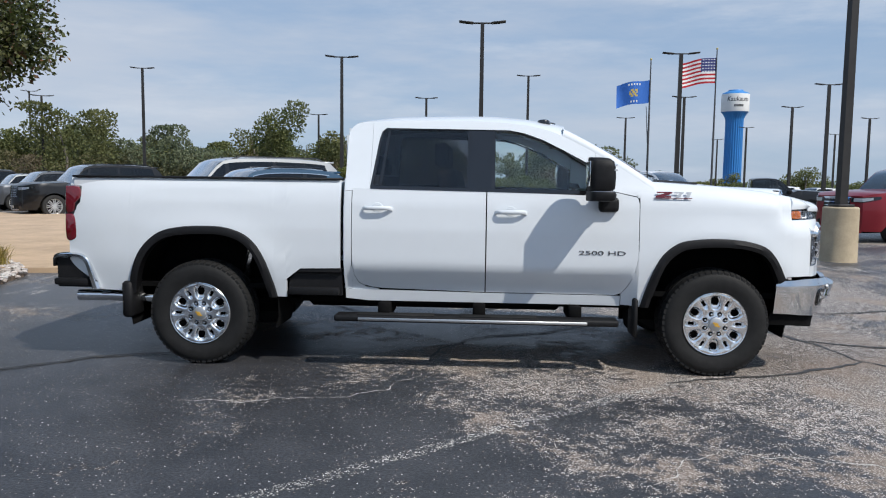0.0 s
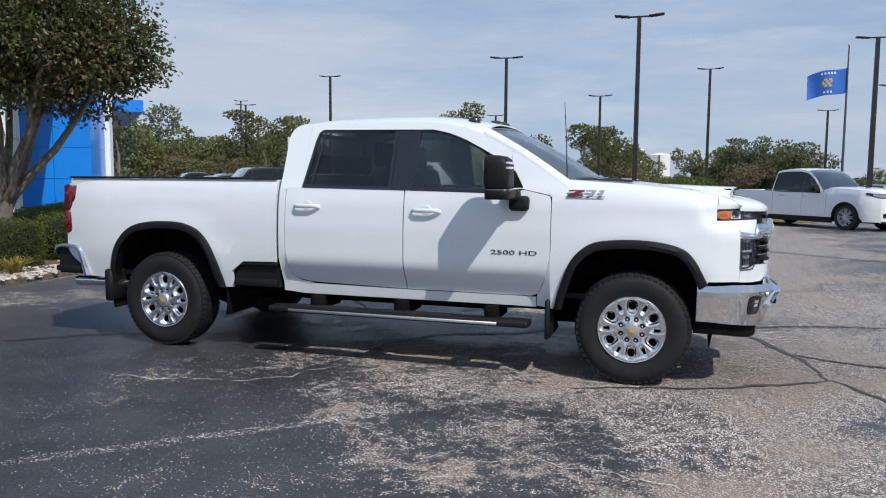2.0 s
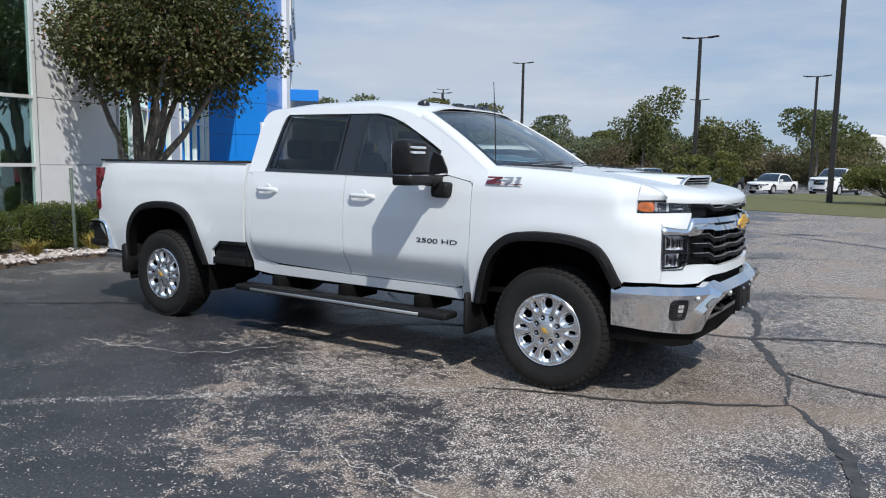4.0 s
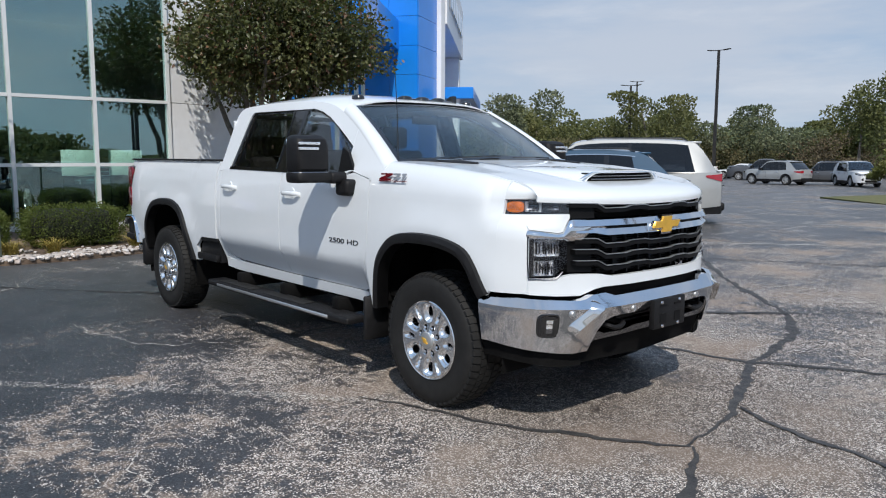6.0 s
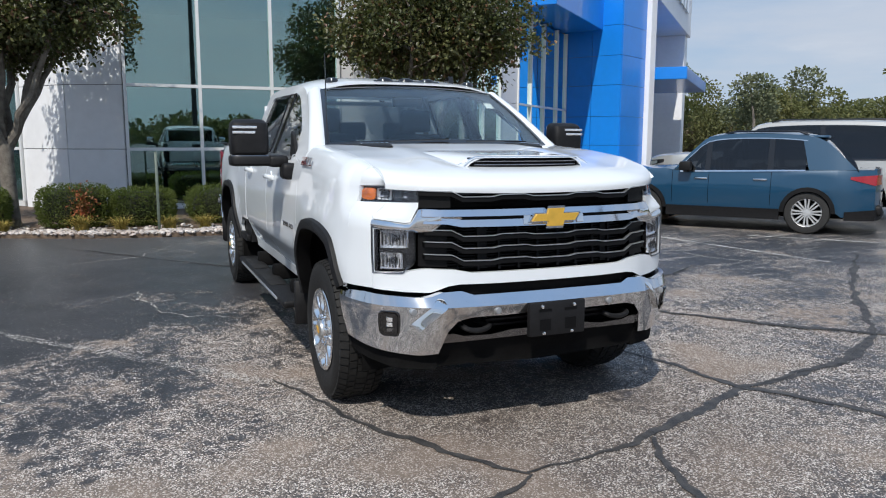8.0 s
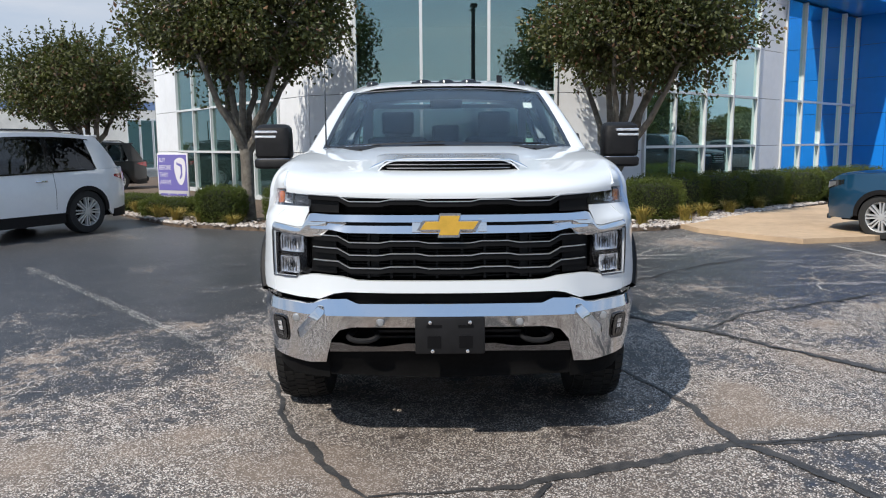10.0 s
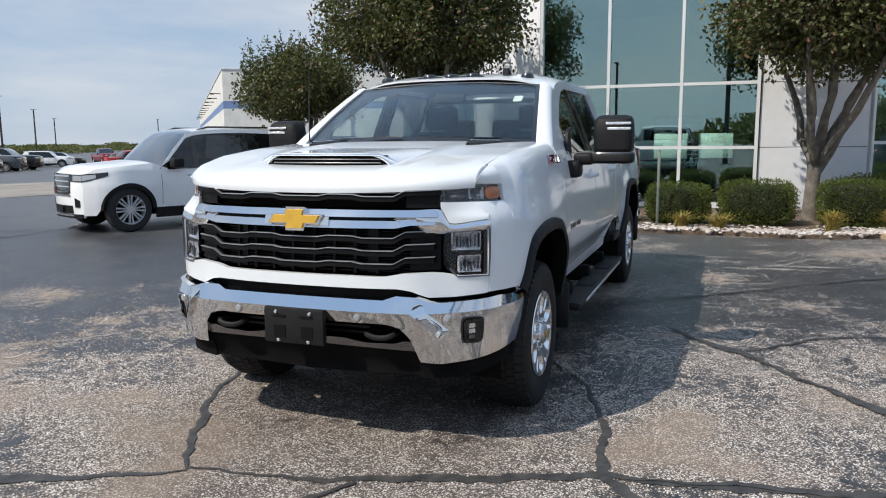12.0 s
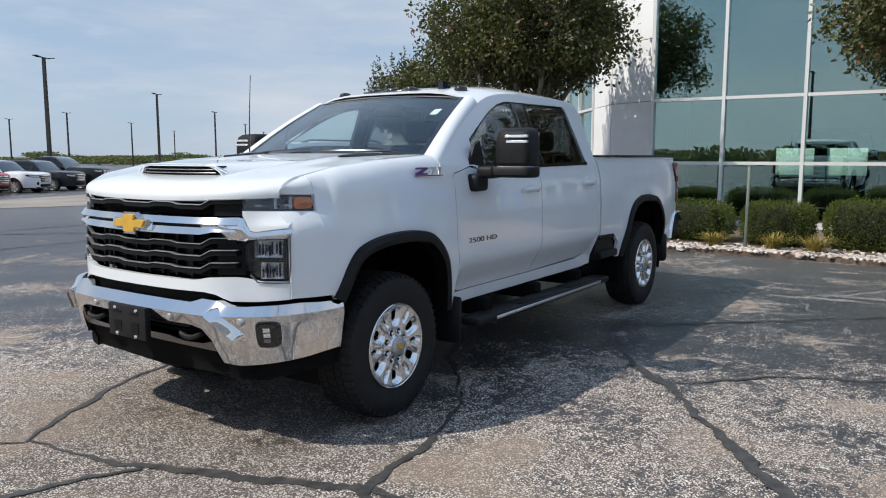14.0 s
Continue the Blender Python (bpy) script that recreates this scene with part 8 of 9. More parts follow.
# sign in the bed
M_SIGNP = mat("purple_print", (0.16, 0.14, 0.42), 0.6, var=0.04)
M_SIGNW = mat("white_print", (0.72, 0.70, 0.74), 0.6, var=0.03)
sign = thing("yard_sign", "purple and white printed sign panel standing in the bed", "sign", pose(-10.4, -6.1, -0.02, 0, 0, 64))
part("panel", box(-0.46, 0.46, 0.0, 0.03, 0.32, 1.38, 0.004), M_SIGNW, sign)
part("print", box(-0.43, 0.43, -0.004, -0.001, 0.55, 1.35), M_SIGNP, sign)
for i, word in enumerate(("BUY", "BEFORE", "THEY", "ARRIVE")):
    me = text_mesh(word, 0.145, 0.001)
    x0 = min(v.co.x for v in me.vertices)
    me.transform(pose(-0.40 - x0, 0, 0))
    me.transform(Matrix.Diagonal((0.72, 1, 1, 1)))
    me.transform(pose(-0.10, -0.0055, 1.18 - 0.165 * i, 90))
    part("word", me, M_SIGNW, sign)
for i, (x0, x1) in enumerate(((-0.40, -0.16), (-0.13, 0.10), (0.13, 0.40))):
    part("word_bar", box(x0, x1, -0.003, -0.0005, 0.43, 0.48), M_SIGNP, sign)
part("emblem", fixn(prism(smooth_pts([(0.08, 1.22), (0.2, 1.28), (0.36, 1.24), (0.40, 1.05), (0.36, 0.82), (0.27, 0.68), (0.17, 0.72), (0.10, 0.86), (0.06, 1.05), (0.08, 1.22)], 4)[:-1], 0.003, Matrix(((1, 0, 0, 0), (0, 0, -1, -0.0045), (0, 1, 0, 0), (0, 0, 0, 1))))), M_SIGNW, sign, "plain white shape")
part("emblem_line", fixn(prism([(0.14, 1.18), (0.30, 1.12), (0.30, 0.90), (0.24, 0.80), (0.21, 0.83), (0.26, 0.93), (0.25, 1.08), (0.14, 1.13)], 0.002, Matrix(((1, 0, 0, 0), (0, 0, -1, -0.0078), (0, 1, 0, 0), (0, 0, 0, 1))))), M_SIGNP, sign)
for x in (-0.35, 0.35):
    part("stake", box(x - 0.02, x + 0.02, 0.031, 0.06, 0.0, 1.2, 0.003), M_STEEL, sign)


# ---- trees, shrubs, stones ----
M_BARK = mat("bark", (0.10, 0.085, 0.07), 0.9, var=0.4, vscale=9, bump=1.0, bscale=40, color2=(0.22, 0.20, 0.17))
M_LEAF = mat("pear_leaf", (0.042, 0.054, 0.019), 0.42, color2=(0.104, 0.104, 0.042), vscale=0.8, island=0.45, spec=0.3)
M_LEAFRED = mat("turning_leaf", (0.10, 0.045, 0.025), 0.5, color2=(0.13, 0.075, 0.03), vscale=1.0, island=0.4)
M_BOX = mat("boxwood_leaf", (0.046, 0.070, 0.016), 0.55, color2=(0.100, 0.120, 0.028), vscale=2.5, island=0.4, spec=0.25)
M_CORE_SHADE = mat("shrub_inner_shade", (0.012, 0.016, 0.006), 0.9, var=0.3, vscale=10)
M_BLADE = mat("dry_grass_blade", (0.36, 0.25, 0.05), 0.7, color2=(0.20, 0.19, 0.045), vscale=5, island=0.3)
M_STONE = mat("river_stone", (0.35, 0.28, 0.245), 0.85, color2=(0.54, 0.49, 0.45), vscale=9, bump=0.4, bscale=40)
M_WOODS = mat("far_leaves", (0.064, 0.094, 0.024), 0.7, color2=(0.165, 0.165, 0.058), vscale=0.10, island=0.25)
M_WOODS2 = mat("far_dry_leaves", (0.095, 0.100, 0.036), 0.8, color2=(0.185, 0.155, 0.085), vscale=0.10, island=0.16)


def translucent(ma, share, color):
    """Let some light pass through thin leaves."""
    n, l = ma.node_tree.nodes, ma.node_tree.links
    out = next(q for q in n if q.type == "OUTPUT_MATERIAL")
    tl, mx = n.new("ShaderNodeBsdfTranslucent"), n.new("ShaderNodeMixShader")
    tl.inputs["Color"].default_value = (*color, 1)
    mx.inputs[0].default_value = share
    l.new(n["Principled BSDF"].outputs[0], mx.inputs[1])
    l.new(tl.outputs[0], mx.inputs[2])
    l.new(mx.outputs[0], out.inputs[0])


translucent(M_LEAF, 0.18, (0.16, 0.20, 0.04))
translucent(M_BOX, 0.25, (0.18, 0.24, 0.04))
for ma in (M_WOODS, M_WOODS2):
    translucent(ma, 0.3, (0.17, 0.19, 0.07))


def leaf_cloud(pts, dirs, size, rng, aspect=0.55):
    """Many folded leaves as one mesh: each has two halves about its rib."""
    n = len(pts)
    d = dirs / np.linalg.norm(dirs, axis=1, keepdims=True)
    r = rng.normal(size=(n, 3))
    side = np.cross(d, r)
    side /= np.linalg.norm(side, axis=1, keepdims=True)
    up = np.cross(side, d)
    L = size * rng.uniform(0.65, 1.25, (n, 1))
    w = L * aspect * 0.5
    base, tip = pts, pts + d * L
    mid = pts + d * L * 0.5
    a = mid + side * w + up * w * 0.5
    b = mid - side * w + up * w * 0.5
    v = np.stack([base, a, tip, b], 1).reshape(-1, 3)
    idx = np.arange(n) * 4
    f = np.stack([np.stack([idx, idx + 1, idx + 2], 1), np.stack([idx, idx + 2, idx + 3], 1)], 1).reshape(-1, 3)
    me = bpy.data.meshes.new("leaves")
    me.vertices.add(len(v))
    me.vertices.foreach_set("co", v.ravel())
    me.loops.add(f.size)
    me.loops.foreach_set("vertex_index", f.ravel())
    me.polygons.add(len(f))
    me.polygons.foreach_set("loop_start", np.arange(len(f)) * 3)
    me.update(calc_edges=True)
    me.validate()
    return me


def pear_tree(x, y, z, fork, c, rad, clumps, per, seed, lean=(0, 0)):
    """An ornamental tree: forked trunk, rising limbs, a dense crown with upright shoots."""
    rng = np.random.default_rng(seed)
    rnd = random.Random(seed)
    tree = thing("ornamental_tree", "ornamental pear tree with a forked trunk and dark green turning leaves", "tree", pose(x, y, z), "trees by the showroom")
    c = np.array(c) - np.array((x, y, z))
    cent = []
    while len(cent) < clumps:
        p = rng.normal(size=3)
        p /= np.linalg.norm(p)
        r = rng.uniform(0.12, 1.0) ** 0.38
        k = 1 + 0.16 * math.sin(3 * math.atan2(p[1], p[0]) + seed) + 0.10 * rng.normal()
        q = p * r * k * np.array(rad)
        if q[2] < 0:
            q[2] *= 0.72
        cent.append(c + q)
    cent = np.array(cent)
    wood = []
    tr = [(0, 0, -0.08), (0.01, 0.0, fork * 0.35), (lean[0] * 0.5, lean[1] * 0.5, fork * 0.75), (lean[0], lean[1], fork)]
    wood.append(tube(tr, [0.155, 0.125, 0.115, 0.13], 12))
    limbs = []
    nl = 8
    for i in range(nl):
        a = 2 * math.pi * (i + rnd.uniform(-0.25, 0.25)) / nl
        out = 0.82 if i % 2 else 0.48
        e = c + np.array((rad[0] * out * math.cos(a), rad[1] * out * math.sin(a), rad[2] * (0.10 if i % 2 else 0.6)))
        s0 = np.array((lean[0], lean[1], fork - 0.12 * (i % 3)))
        pts = []
        for t in lin(0, 1, 9):
            p = s0 + (e - s0) * np.array((t ** 0.88, t ** 0.88, t ** 1.0))
            p = p + np.array((rnd.uniform(-1, 1), rnd.uniform(-1, 1), 0)) * 0.05 * (0 < t < 1)
            pts.append(tuple(p))
        wood.append(tube(pts, [0.075 * (1 - 0.85 * t) + 0.008 for t in lin(0, 1, 9)], 8))
        limbs += pts[3:]
    limbs = np.array(limbs)
    for q in cent[:: 2]:
        s0 = limbs[np.argmin(np.linalg.norm(limbs - q + np.array((0, 0, 0.3)), axis=1))]
        m_ = (s0 + q) / 2 + rng.normal(size=3) * 0.06
        wood.append(tube([tuple(s0), tuple(m_), tuple(q)], [0.02, 0.013, 0.005], 5, False))
    part("trunk", join(*wood), M_BARK, tree, "grey-brown forked trunk and limbs")
    pts = np.repeat(cent, per, 0) + np.clip(rng.normal(size=(clumps * per, 3)), -1.5, 1.5) * np.array((0.22, 0.22, 0.18))
    up = rng.normal(size=pts.shape) * 0.8 + (pts - c) / np.array(rad) * 0.5 + np.array((0, 0, -0.25))
    part("crown", leaf_cloud(pts, up, 0.095, rng, 0.6), M_LEAF, tree, "dark green leaves")
    # shoots at the top and a few turned leaves
    sh = []
    for _ in range(90):
        a, r = rng.uniform(0, 6.28), rng.uniform(0.1, 0.98) ** 0.6
        b = c + np.array((rad[0] * r * math.cos(a), rad[1] * r * math.sin(a), rad[2] * math.sqrt(max(0, 1 - r * r)) * 0.95))
        tip = b + np.array((0.25 * r * math.cos(a), 0.25 * r * math.sin(a), rng.uniform(0.2, 0.75)))
        for t in np.linspace(0, 1, 30):
            sh.append(b + (tip - b) * t + rng.normal(size=3) * 0.045 * (1.1 - t))
    sh = np.array(sh)
    part("upright_growth", leaf_cloud(sh, rng.normal(size=sh.shape) + np.array((0, 0, 0.6)), 0.09, rng, 0.5), M_LEAF, tree)
    k = rng.choice(len(pts), len(pts) // 11, False)
    part("turning_leaves", leaf_cloud(pts[k] * 1.0 + rng.normal(size=(len(k), 3)) * 0.05, up[k] + rng.normal(size=(len(k), 3)) * 0.4, 0.10, rng, 0.6), M_LEAFRED, tree, "reddish brown turning leaves")
    return tree


pear_tree(-8.7, 3.41, 0.06, 1.05, (-8.50, 3.85, 3.72), (2.08, 1.82, 1.40), 380, 96, 11, (0.03, 0.03))
pear_tree(-8.4, -3.9, 0.06, 1.45, (-8.45, -3.75, 3.85), (1.76, 1.92, 1.40), 360, 96, 12, (-0.03, -0.02))
pear_tree(-11.9, -8.6, 0.06, 1.2, (-12.0, -8.95, 2.88), (1.50, 1.60, 0.92), 230, 90, 13)


def shrub(x, y, w, d, h, seed, hedge=False, n=9500):
    """A clipped evergreen shrub: small leaves over a core painted dark as inner shade."""
    rng = np.random.default_rng(seed)
    ob = thing("hedge" if hedge else "shrub", "long low clipped hedge beside the walk" if hedge else "clipped rounded evergreen shrub in the planting bed", "hedge" if hedge else "shrub", pose(x, y, 0.055), "" if hedge else "clipped shrubs")

    def skin(p, k=1.0):
        e = 0.55
        q = np.sign(p) * np.abs(p) ** e
        bump = 1 + 0.07 * np.sin(p[:, :1] * 9 + seed) * np.sin(p[:, 1:2] * 8 + seed * 2)
        return q * bump * np.array((d / 2, w / 2, h / 2)) * k + np.array((0, 0, h / 2 + 0.02))
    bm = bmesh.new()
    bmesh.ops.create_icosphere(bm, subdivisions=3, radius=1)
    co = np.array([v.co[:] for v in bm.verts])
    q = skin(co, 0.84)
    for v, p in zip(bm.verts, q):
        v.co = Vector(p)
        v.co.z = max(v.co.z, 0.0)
    part("core", bm, M_CORE_SHADE, ob)
    u = rng.uniform(-1, 1, size=(n, 3))
    u[np.arange(n), rng.choice(3, n, p=(0.42, 0.33, 0.25))] = np.sign(rng.normal(size=n))
    u = np.sign(u) * np.abs(u) ** (1 / 0.55)
    u /= np.linalg.norm(u, axis=1, keepdims=True)
    p = skin(u) * rng.uniform(0.90, 1.04, (n, 1)) + rng.normal(size=(n, 3)) * 0.012
    p[:, 2] = np.maximum(p[:, 2], 0.02)
    part("foliage", leaf_cloud(p, u + rng.normal(size=(n, 3)) * 0.7 + np.array((0, 0, 0.3)), 0.036, rng, 0.55), M_BOX, ob)
    return ob


for i, (y, w, x, h) in enumerate(((-4.28, 0.84, -7.85, 0.66), (-2.86, 1.15, -7.9, 0.68), (-1.79, 1.02, -7.8, 0.62), (-0.30, 1.50, -7.8, 0.64), (1.19, 1.04, -7.78, 0.66), (2.48, 1.18, -7.8, 0.72), (4.0, 1.1, -7.9, 0.74), (-5.75, 1.2, -9.25, 0.36), (-7.0, 1.3, -10.5, 0.36))):
    shrub(x, y, w, 0.95, h, 20 + i)
for i in range(6):
    t = i / 5
    ob = shrub(-9.2 - 4.2 * t, 4.7 + 6.2 * t, 1.75, 1.15, 0.78, 40 + i, True, 11000)
    ob.matrix_basis = pose(-9.2 - 4.2 * t, 4.7 + 6.2 * t, 0.055, 0, 0, 33)
for x, y in ((-7.5, -2.74),):
    rng = np.random.default_rng(5)
    ob = thing("red_shrub", "small shrub with orange-red leaves in the bed", "shrub", pose(x, y, 0.055))
    p = rng.normal(size=(700, 3)) * np.array((0.10, 0.09, 0.13)) + np.array((0, 0, 0.38))
    p[:, 2] = np.maximum(p[:, 2], 0.03)
    part("foliage", leaf_cloud(p, rng.normal(size=p.shape) + np.array((0, 0, 0.6)), 0.06, rng, 0.5), mat("red_leaf", (0.30, 0.06, 0.02), 0.6, color2=(0.16, 0.09, 0.03), vscale=6, island=0.4), ob)
    part("stem", fixn(tube([(0, 0, -0.03), (0, 0, 0.4)], 0.012, 5)), M_BARK, ob)


def tuft(x, y, r, h, seed, n=210):
    """Arching blades of ornamental grass."""
    rng = random.Random(seed)
    vs, fs = [], []
    for _ in range(n):
        a, k = rng.uniform(0, 6.28), rng.uniform(0.3, 1.0)
        bx, by = rng.gauss(0, 0.04), rng.gauss(0, 0.04)
        hh = h * rng.uniform(0.6, 1.1)
        w = 0.006
        px, py = -math.sin(a) * w, math.cos(a) * w
        i0 = len(vs)
        for t in (0, 0.35, 0.7, 1.0):
            rr = r * k * t ** 1.6
            z = hh * (1.6 * t - 0.85 * t * t) * (1.15 - 0.3 * k)
            q = 1 - 0.85 * t
            vs += [(bx + rr * math.cos(a) + px * q, by + rr * math.sin(a) + py * q, z), (bx + rr * math.cos(a) - px * q, by + rr * math.sin(a) - py * q, z)]
        fs += [(i0 + 2 * j, i0 + 2 * j + 1, i0 + 2 * j + 3, i0 + 2 * j + 2) for j in range(3)]
    g = tagged(part("grass_tuft", mesh(vs, fs, False), M_BLADE, None), "dry golden ornamental grass tuft at the edge of the bed", "grass", "grass tufts")
    g.matrix_basis = pose(x, y, 0.05)


for i, (x, y, r, h) in enumerate(((-7.6, -4.6, 0.35, 0.26), (-7.25, -3.9, 0.3, 0.22), (-7.0, -2.75, 0.35, 0.28), (-6.85, -2.15, 0.38, 0.26), (-6.9, -1.42, 0.34, 0.24), (-6.85, -0.85, 0.34, 0.24), (-6.95, 0.40, 0.35, 0.24), (-6.9, 1.30, 0.36, 0.28), (-6.85, 1.88, 0.38, 0.28), (-6.9, 3.55, 0.38, 0.36), (-7.3, 4.45, 0.35, 0.36), (-8.2, 5.1, 0.35, 0.32), (-9.0, 5.9, 0.4, 0.3), (-9.9, 6.9, 0.4, 0.3), (-8.1, -5.25, 0.4, 0.3), (-8.7, -5.8, 0.4, 0.32), (-9.3, -6.25, 0.4, 0.34), (-9.8, -6.7, 0.4, 0.32), (-10.4, -7.15, 0.4, 0.3), (-10.9, 8.0, 0.4, 0.3))):
    tuft(x, y, r * 1.15, h * 1.25, i)

# steel stakes in the bed
M_STAKE = mat("weathered_stake", (0.13, 0.16, 0.135), 0.6, 0.2, var=0.2, vscale=12)
for x, y in ((-6.75, 0.92), (-6.75, -1.58)):
    stake = thing("steel_stake", "thin perforated steel stake standing in the bed", "stake", pose(x, y, 0.05, 0, -2, 0), "stakes in the bed")
    part("channel", box(-0.014, 0.014, -0.022, 0.022, 0, 1.27, 0.003), M_STAKE, stake)
    part("stake_cap", box(-0.016, 0.016, -0.024, 0.024, 1.271, 1.29), M_STAKE, stake)

# grass island with a lamp post, shrub and kerb
ISL = [(-7.5, 28.5), (-3.0, 24.5), (3.5, 22.6), (7.2, 24.5), (6.0, 31.0), (4.6, 45.0), (-3.0, 46.0)]
tagged(part("grass_island", flat(ISL, 0.14, -0.22), M_GRASS), "mown green grass island in the car park", "grass", kind="structure")
tagged(part("tan_path", flat([(5.2, 25.5), (9.5, 27.5), (8.6, 36.0), (5.2, 38.0)], 0.15, -0.24), M_CONCRETE), "tan concrete strip behind the grass island", "pavement", kind="structure")


def round_bush(x, y, rx, z0, z1, seed, size=0.10):
    """Flat-topped bush on a short forked trunk: many leafy clumps from z0 to z1."""
    rng = np.random.default_rng(seed)
    ob = thing("bush", "spreading yellow-green bush on a short trunk", "bush", pose(x, y, ground_z(x, y) + 0.03))
    P, D, limbs = [], [], [tube([(0, 0, -0.05), (0.03, 0, z0 * 0.6), (0, 0.04, z0 + 0.1)], [0.09, 0.07, 0.06], 7)]
    for i in range(46):
        r, a = rx * math.sqrt(rng.uniform(0, 1)) * 0.86, rng.uniform(0, 6.28)
        top = z1 - (z1 - z0) * 0.45 * (r / rx) ** 2 - rng.uniform(0, 0.22)
        c = np.array((r * math.cos(a), r * math.sin(a), rng.uniform(z0 + 0.2 + 0.15 * r / rx, top - 0.12)))
        q = rng.normal(size=(330, 3))
        q /= np.linalg.norm(q, axis=1, keepdims=True)
        P.append(c + q * rng.uniform(0.35, 1.0, (330, 1)) * np.array((0.42, 0.42, 0.27)) * rng.uniform(0.75, 1.2))
        D.append(q + rng.normal(size=(330, 3)) * 0.7)
        if i % 4 == 0:
            limbs.append(tube([(0, 0, z0 * 0.7), (c[0] * 0.5, c[1] * 0.5, z0 + 0.1), tuple(c)], [0.045, 0.03, 0.012], 5))
    part("foliage", leaf_cloud(np.concatenate(P), np.concatenate(D), size, rng, 0.6), M_BUSH, ob)
    part("stems", join(*limbs), M_BARK, ob)


M_BUSH = mat("bush_leaf", (0.070, 0.095, 0.020), 0.5, color2=(0.165, 0.165, 0.040), vscale=0.9, island=0.4)
translucent(M_BUSH, 0.25, (0.20, 0.22, 0.05))
round_bush(2.3, 33.3, 2.0, 0.55, 2.05, 3)
round_bush(-9.0, 47.0, 3.2, 0.3, 3.0, 4, 0.14)


# woods round the lot
def woods(name, label, spots, ma, leaf, seed, count=760):
    rng = np.random.default_rng(seed)
    P, D, wood = [], [], []
    for x, y, h, r in spots:
        gz = ground_z(x, y)
        k = int(count * min(4.0, max(0.8, r * r * h / 75)))
        nb = rng.integers(7, 12)
        cs = rng.normal(size=(nb, 3)) * np.array((r * 0.5, r * 0.5, h * 0.2)) + np.array((x, y, gz + h * 0.56))
        ii = rng.integers(0, nb, k)
        q = rng.normal(size=(k, 3))
        q /= np.linalg.norm(q, axis=1, keepdims=True)
        pts = cs[ii] + q * rng.uniform(0.5, 1.0, (k, 1)) * np.array((r * 0.48, r * 0.48, h * 0.20))
        rel = (pts[:, 2] - gz) / h
        rel = np.where(rel > 0.75, 0.75 + 0.25 * np.tanh((rel - 0.75) / 0.30), rel)
        pts[:, 2] = gz + h * np.maximum(rel, rng.uniform(0.01, 0.12, k))
        P.append(pts)
        D.append(q + rng.normal(size=(k, 3)) * 0.8)
        if h > 6:
            wood.append(tube([(x, y, gz - 0.1), (x + 0.2, y, gz + h * 0.4), (x + rng.normal() * 0.5, y, gz + h * 0.85)], [0.2, 0.13, 0.03], 5))
    ob = part(name, leaf_cloud(np.concatenate(P), np.concatenate(D), leaf, rng, 0.75), ma)
    tagged(ob, label, "woods", kind="stuff")
    if wood:
        tagged(part(name + "_trunks", join(*wood), M_BARK), "bare grey trunks of the far trees", "woods", kind="stuff")


rw_ = random.Random(7)
belt1, belt2, low1, far_ = [], [], [], []
for i in range(250):
    az = rw_.uniform(-72, 10.6)
    d = rw_.uniform(100, 140)
    if -1.8 < az < 3.4:
        continue
    belt1.append((d * math.sin(radians(az)), d * math.cos(radians(az)), rw_.uniform(5.2, 9.6) * (1.0 if az < -5 else 0.9), rw_.uniform(2.2, 4.0)))
for i in range(240):
    az = rw_.uniform(-72, 10.6)
    d = rw_.uniform(96, 125)
    if -1.8 < az < 3.4:
        continue
    belt2.append((d * math.sin(radians(az)), d * math.cos(radians(az)), rw_.uniform(2.8, 6.5), rw_.uniform(2.2, 3.6)))
for x, y, h, r in ((-26, 84, 12.0, 3.2), (-46, 74, 9.8, 3.8), (-58, 68, 10.0, 4.0), (-41, 92, 9.5, 3.4), (-31.5, 96, 10.0, 3.0), (-8, 92, 10, 3.8), (-17, 88, 9.5, 3.6), (-64, 52, 12, 4.4), (-52, 56, 10, 4.0), (-70, 60, 12.5, 4.6)):
    belt1.append((x, y, h, r))
belt1.append((3.5, 114, 7.6, 1.7))
for i in range(170):
    az = rw_.uniform(8, 62)
    d = rw_.uniform(170, 260)
    low1.append((d * math.sin(radians(az)), d * math.cos(radians(az)), rw_.uniform(1.6, 3.4) + (4 if i % 19 == 0 else 0), rw_.uniform(2.5, 5.0)))
for i in range(640):
    az = rw_.uniform(62, 295)
    d = rw_.uniform(260, 420)
    far_.append((d * math.sin(radians(az)), d * math.cos(radians(az)), rw_.uniform(1.6, 3.3) * (1.7 if int(az) % 9 == 0 else 1.0), rw_.uniform(6, 11)))
grove = [(rw_.uniform(100, 150), c + rw_.gauss(0, 4), h * rw_.uniform(0.7, 1.1), rw_.uniform(3, 5)) for c, h in ((-62, 3), (-24, 3.5), (8, 6), (16, 6.5), (25, 6.5), (35, 6), (74, 4)) for i in range(6)]
woods("far_grove", "tree line across the road, seen mirrored in the showroom glass", grove, M_WOODS, 0.9, 6, 260)
M_OLIVE = mat("olive_leaves", (0.072, 0.092, 0.028), 0.75, color2=(0.155, 0.155, 0.058), vscale=0.25, island=0.3)
M_SILVERY = mat("grey_green_leaves", (0.080, 0.108, 0.050), 0.7, color2=(0.185, 0.200, 0.115), vscale=0.3, island=0.35)
M_DRYWOOD = mat("bare_brown_growth", (0.120, 0.098, 0.060), 0.85, color2=(0.20, 0.165, 0.10), vscale=0.2, island=0.25)
translucent(M_OLIVE, 0.3, (0.18, 0.18, 0.06))
translucent(M_SILVERY, 0.3, (0.20, 0.22, 0.13))
translucent(M_DRYWOOD, 0.3, (0.20, 0.15, 0.09))
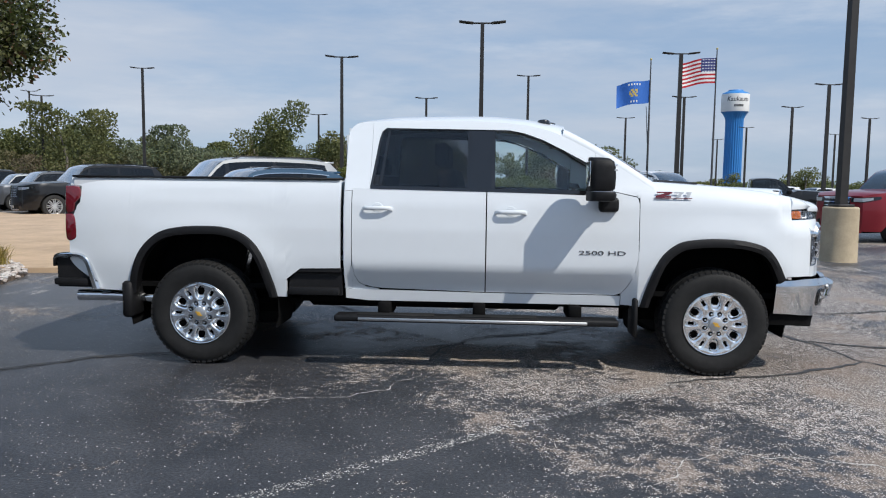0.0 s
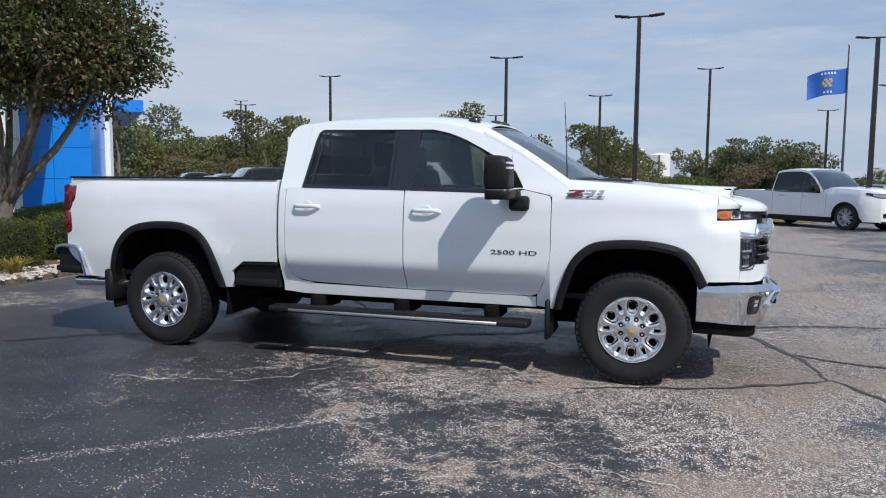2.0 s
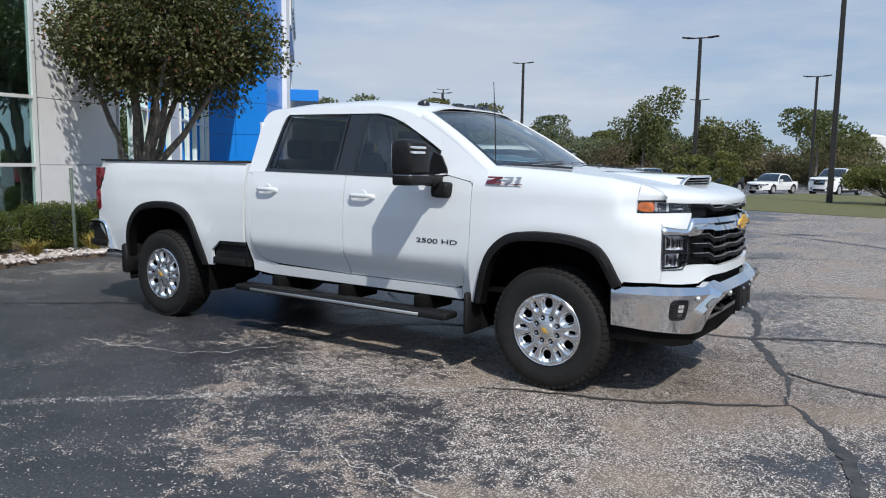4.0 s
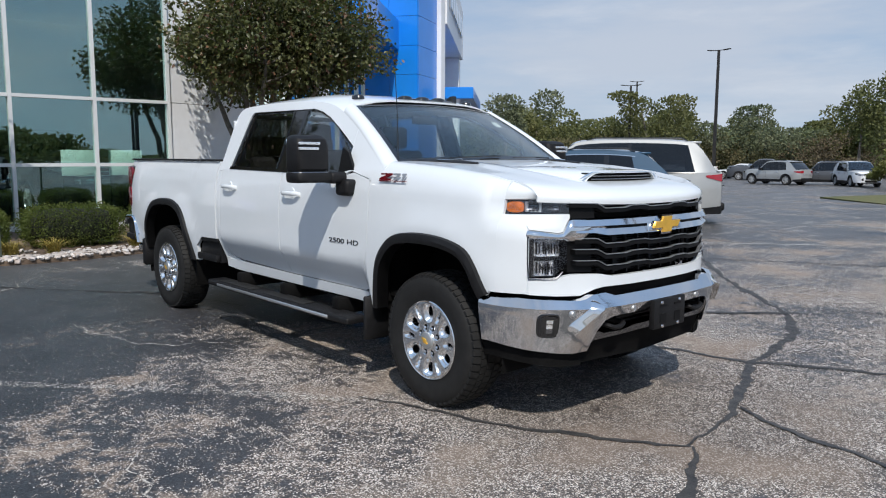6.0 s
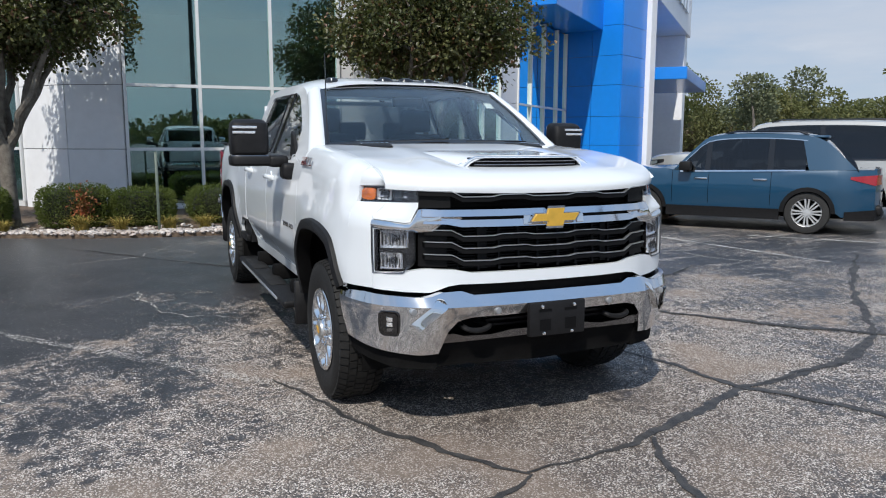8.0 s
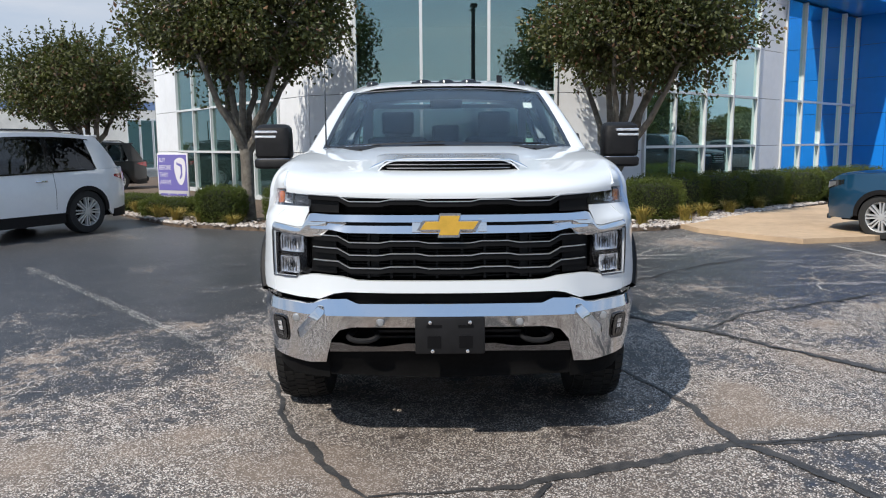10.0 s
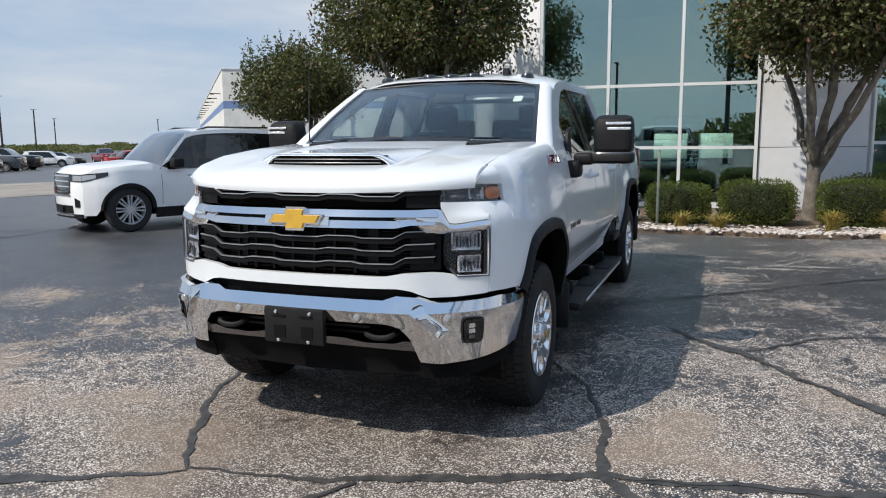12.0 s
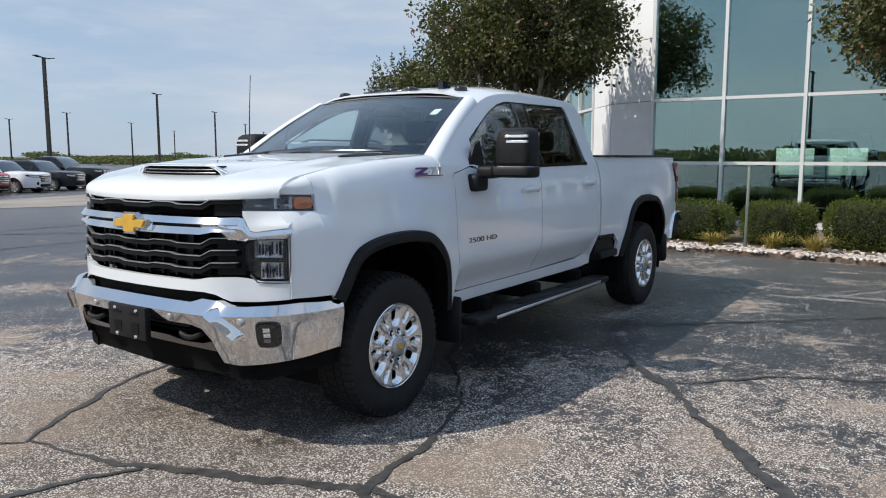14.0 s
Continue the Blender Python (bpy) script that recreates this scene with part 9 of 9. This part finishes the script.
kinds = [[], [], []]
for i, q in enumerate(belt1):
    kinds[(0, 1, 0, 2, 1)[i % 5]].append(q)
woods("tree_belt", "tall deep green tree belt behind the car park", kinds[0], M_WOODS, 0.36, 1, 1900)
woods("tree_belt", "olive green trees behind the car park", kinds[1], M_OLIVE, 0.35, 11, 1900)
woods("tree_belt", "pale grey-green poplars behind the car park", kinds[2], M_SILVERY, 0.36, 12, 1700)
woods("scrub_belt", "dry brown-green scrub in front of the trees", belt2[::2], M_WOODS2, 0.32, 2, 1500)
woods("scrub_belt", "leafless brown scrub in front of the trees", belt2[1::2], M_DRYWOOD, 0.28, 13, 1500)
woods("low_scrub", "low green scrub along the far edge of the lot", low1, M_WOODS, 0.42, 3, 900)
woods("far_treeline", "distant low treeline on the horizon", far_, M_WOODS, 0.75, 4, 380)
tagged(part("far_field", flat([(-900, 96), (900, 150), (900, 900), (-900, 900)], 0.05, -1.2), M_GRASS), "dry grassland beyond the car park", "ground", kind="structure")
tagged(part("verge", flat([(-400, -230), (-160, -330), (200, -320), (420, -60), (430, 60), (800, 100), (900, -900), (-900, -900), (-900, -100)], 0.06, -1.60), M_GRASS), "far grass verge beyond the car park", "ground", kind="structure")

# river stones along the edge of the bed
edging = thing("stone_edging", "row of pale rounded river stones edging the bed", "stones", None, "", "structure")
rs_ = random.Random(21)
stones = []
for k in range(7):
    rr = np.random.default_rng(60 + k)
    bm = bmesh.new()
    q = rr.normal(size=(15, 3))
    q /= np.linalg.norm(q, axis=1, keepdims=True)
    for p in q:
        bm.verts.new(tuple(p * np.array((1.0, 0.75, 0.55))))
    r = bmesh.ops.convex_hull(bm, input=bm.verts)
    me = from_bm(bm, True, 60)
    me.materials.append(M_STONE)
    stones.append(me)
n_st = 0
edge_pts = BED[2:-1]
for (ax, ay), (bx, by) in zip(edge_pts, edge_pts[1:]):
    L_ = math.hypot(bx - ax, by - ay)
    nx, ny = (by - ay) / L_, -(bx - ax) / L_
    k = int(L_ / 0.085)
    for i in range(k):
        if n_st >= 300:
            break
        t = (i + rs_.random() * 0.6) / k
        off = rs_.uniform(-0.34, 0.03)
        s = rs_.uniform(0.035, 0.09) * (0.8 if off < -0.2 else 1)
        x, y = ax + (bx - ax) * t + nx * off, ay + (by - ay) * t + ny * off
        part("stone", stones[rs_.randrange(7)], M_STONE, edging, "", pose(x, y, (0.055 if off < -0.03 else 0.03) + s * 0.25, rs_.uniform(-15, 15), rs_.uniform(-15, 15), rs_.uniform(0, 360)) @ Matrix.Diagonal((s, s, s, 1)))
        n_st += 1
# small gravel over the bed between them
rg = np.random.default_rng(9)
vs, fs = [], []
proto = np.array([v.co[:] for v in stones[0].vertices])
pf = [tuple(p.vertices) for p in stones[0].polygons]
for (ax, ay), (bx, by) in zip(edge_pts, edge_pts[1:]):
    L_ = math.hypot(bx - ax, by - ay)
    nx, ny = (by - ay) / L_, -(bx - ax) / L_
    for i in range(int(L_ * 170)):
        t, off = rg.random(), 0.02 - abs(rg.normal()) * 0.38
        s = rg.uniform(0.02, 0.06)
        a = rg.uniform(0, 6.28)
        R = np.array(((math.cos(a), -math.sin(a), 0), (math.sin(a), math.cos(a), 0), (0, 0, 1)))
        k = len(vs)
        vs += [tuple(R @ (p * s) + np.array((ax + (bx - ax) * t + nx * off, ay + (by - ay) * t + ny * off, 0.062 + s * 0.2))) for p in proto]
        fs += [tuple(k + j for j in f) for f in pf]
tagged(part("bed_gravel", mesh(vs, fs, True, 60), mat("bed_pebbles", (0.36, 0.29, 0.25), 0.9, color2=(0.58, 0.55, 0.52), vscale=6, island=0.3)), "small pale pebbles spread along the bed", "gravel", kind="stuff")
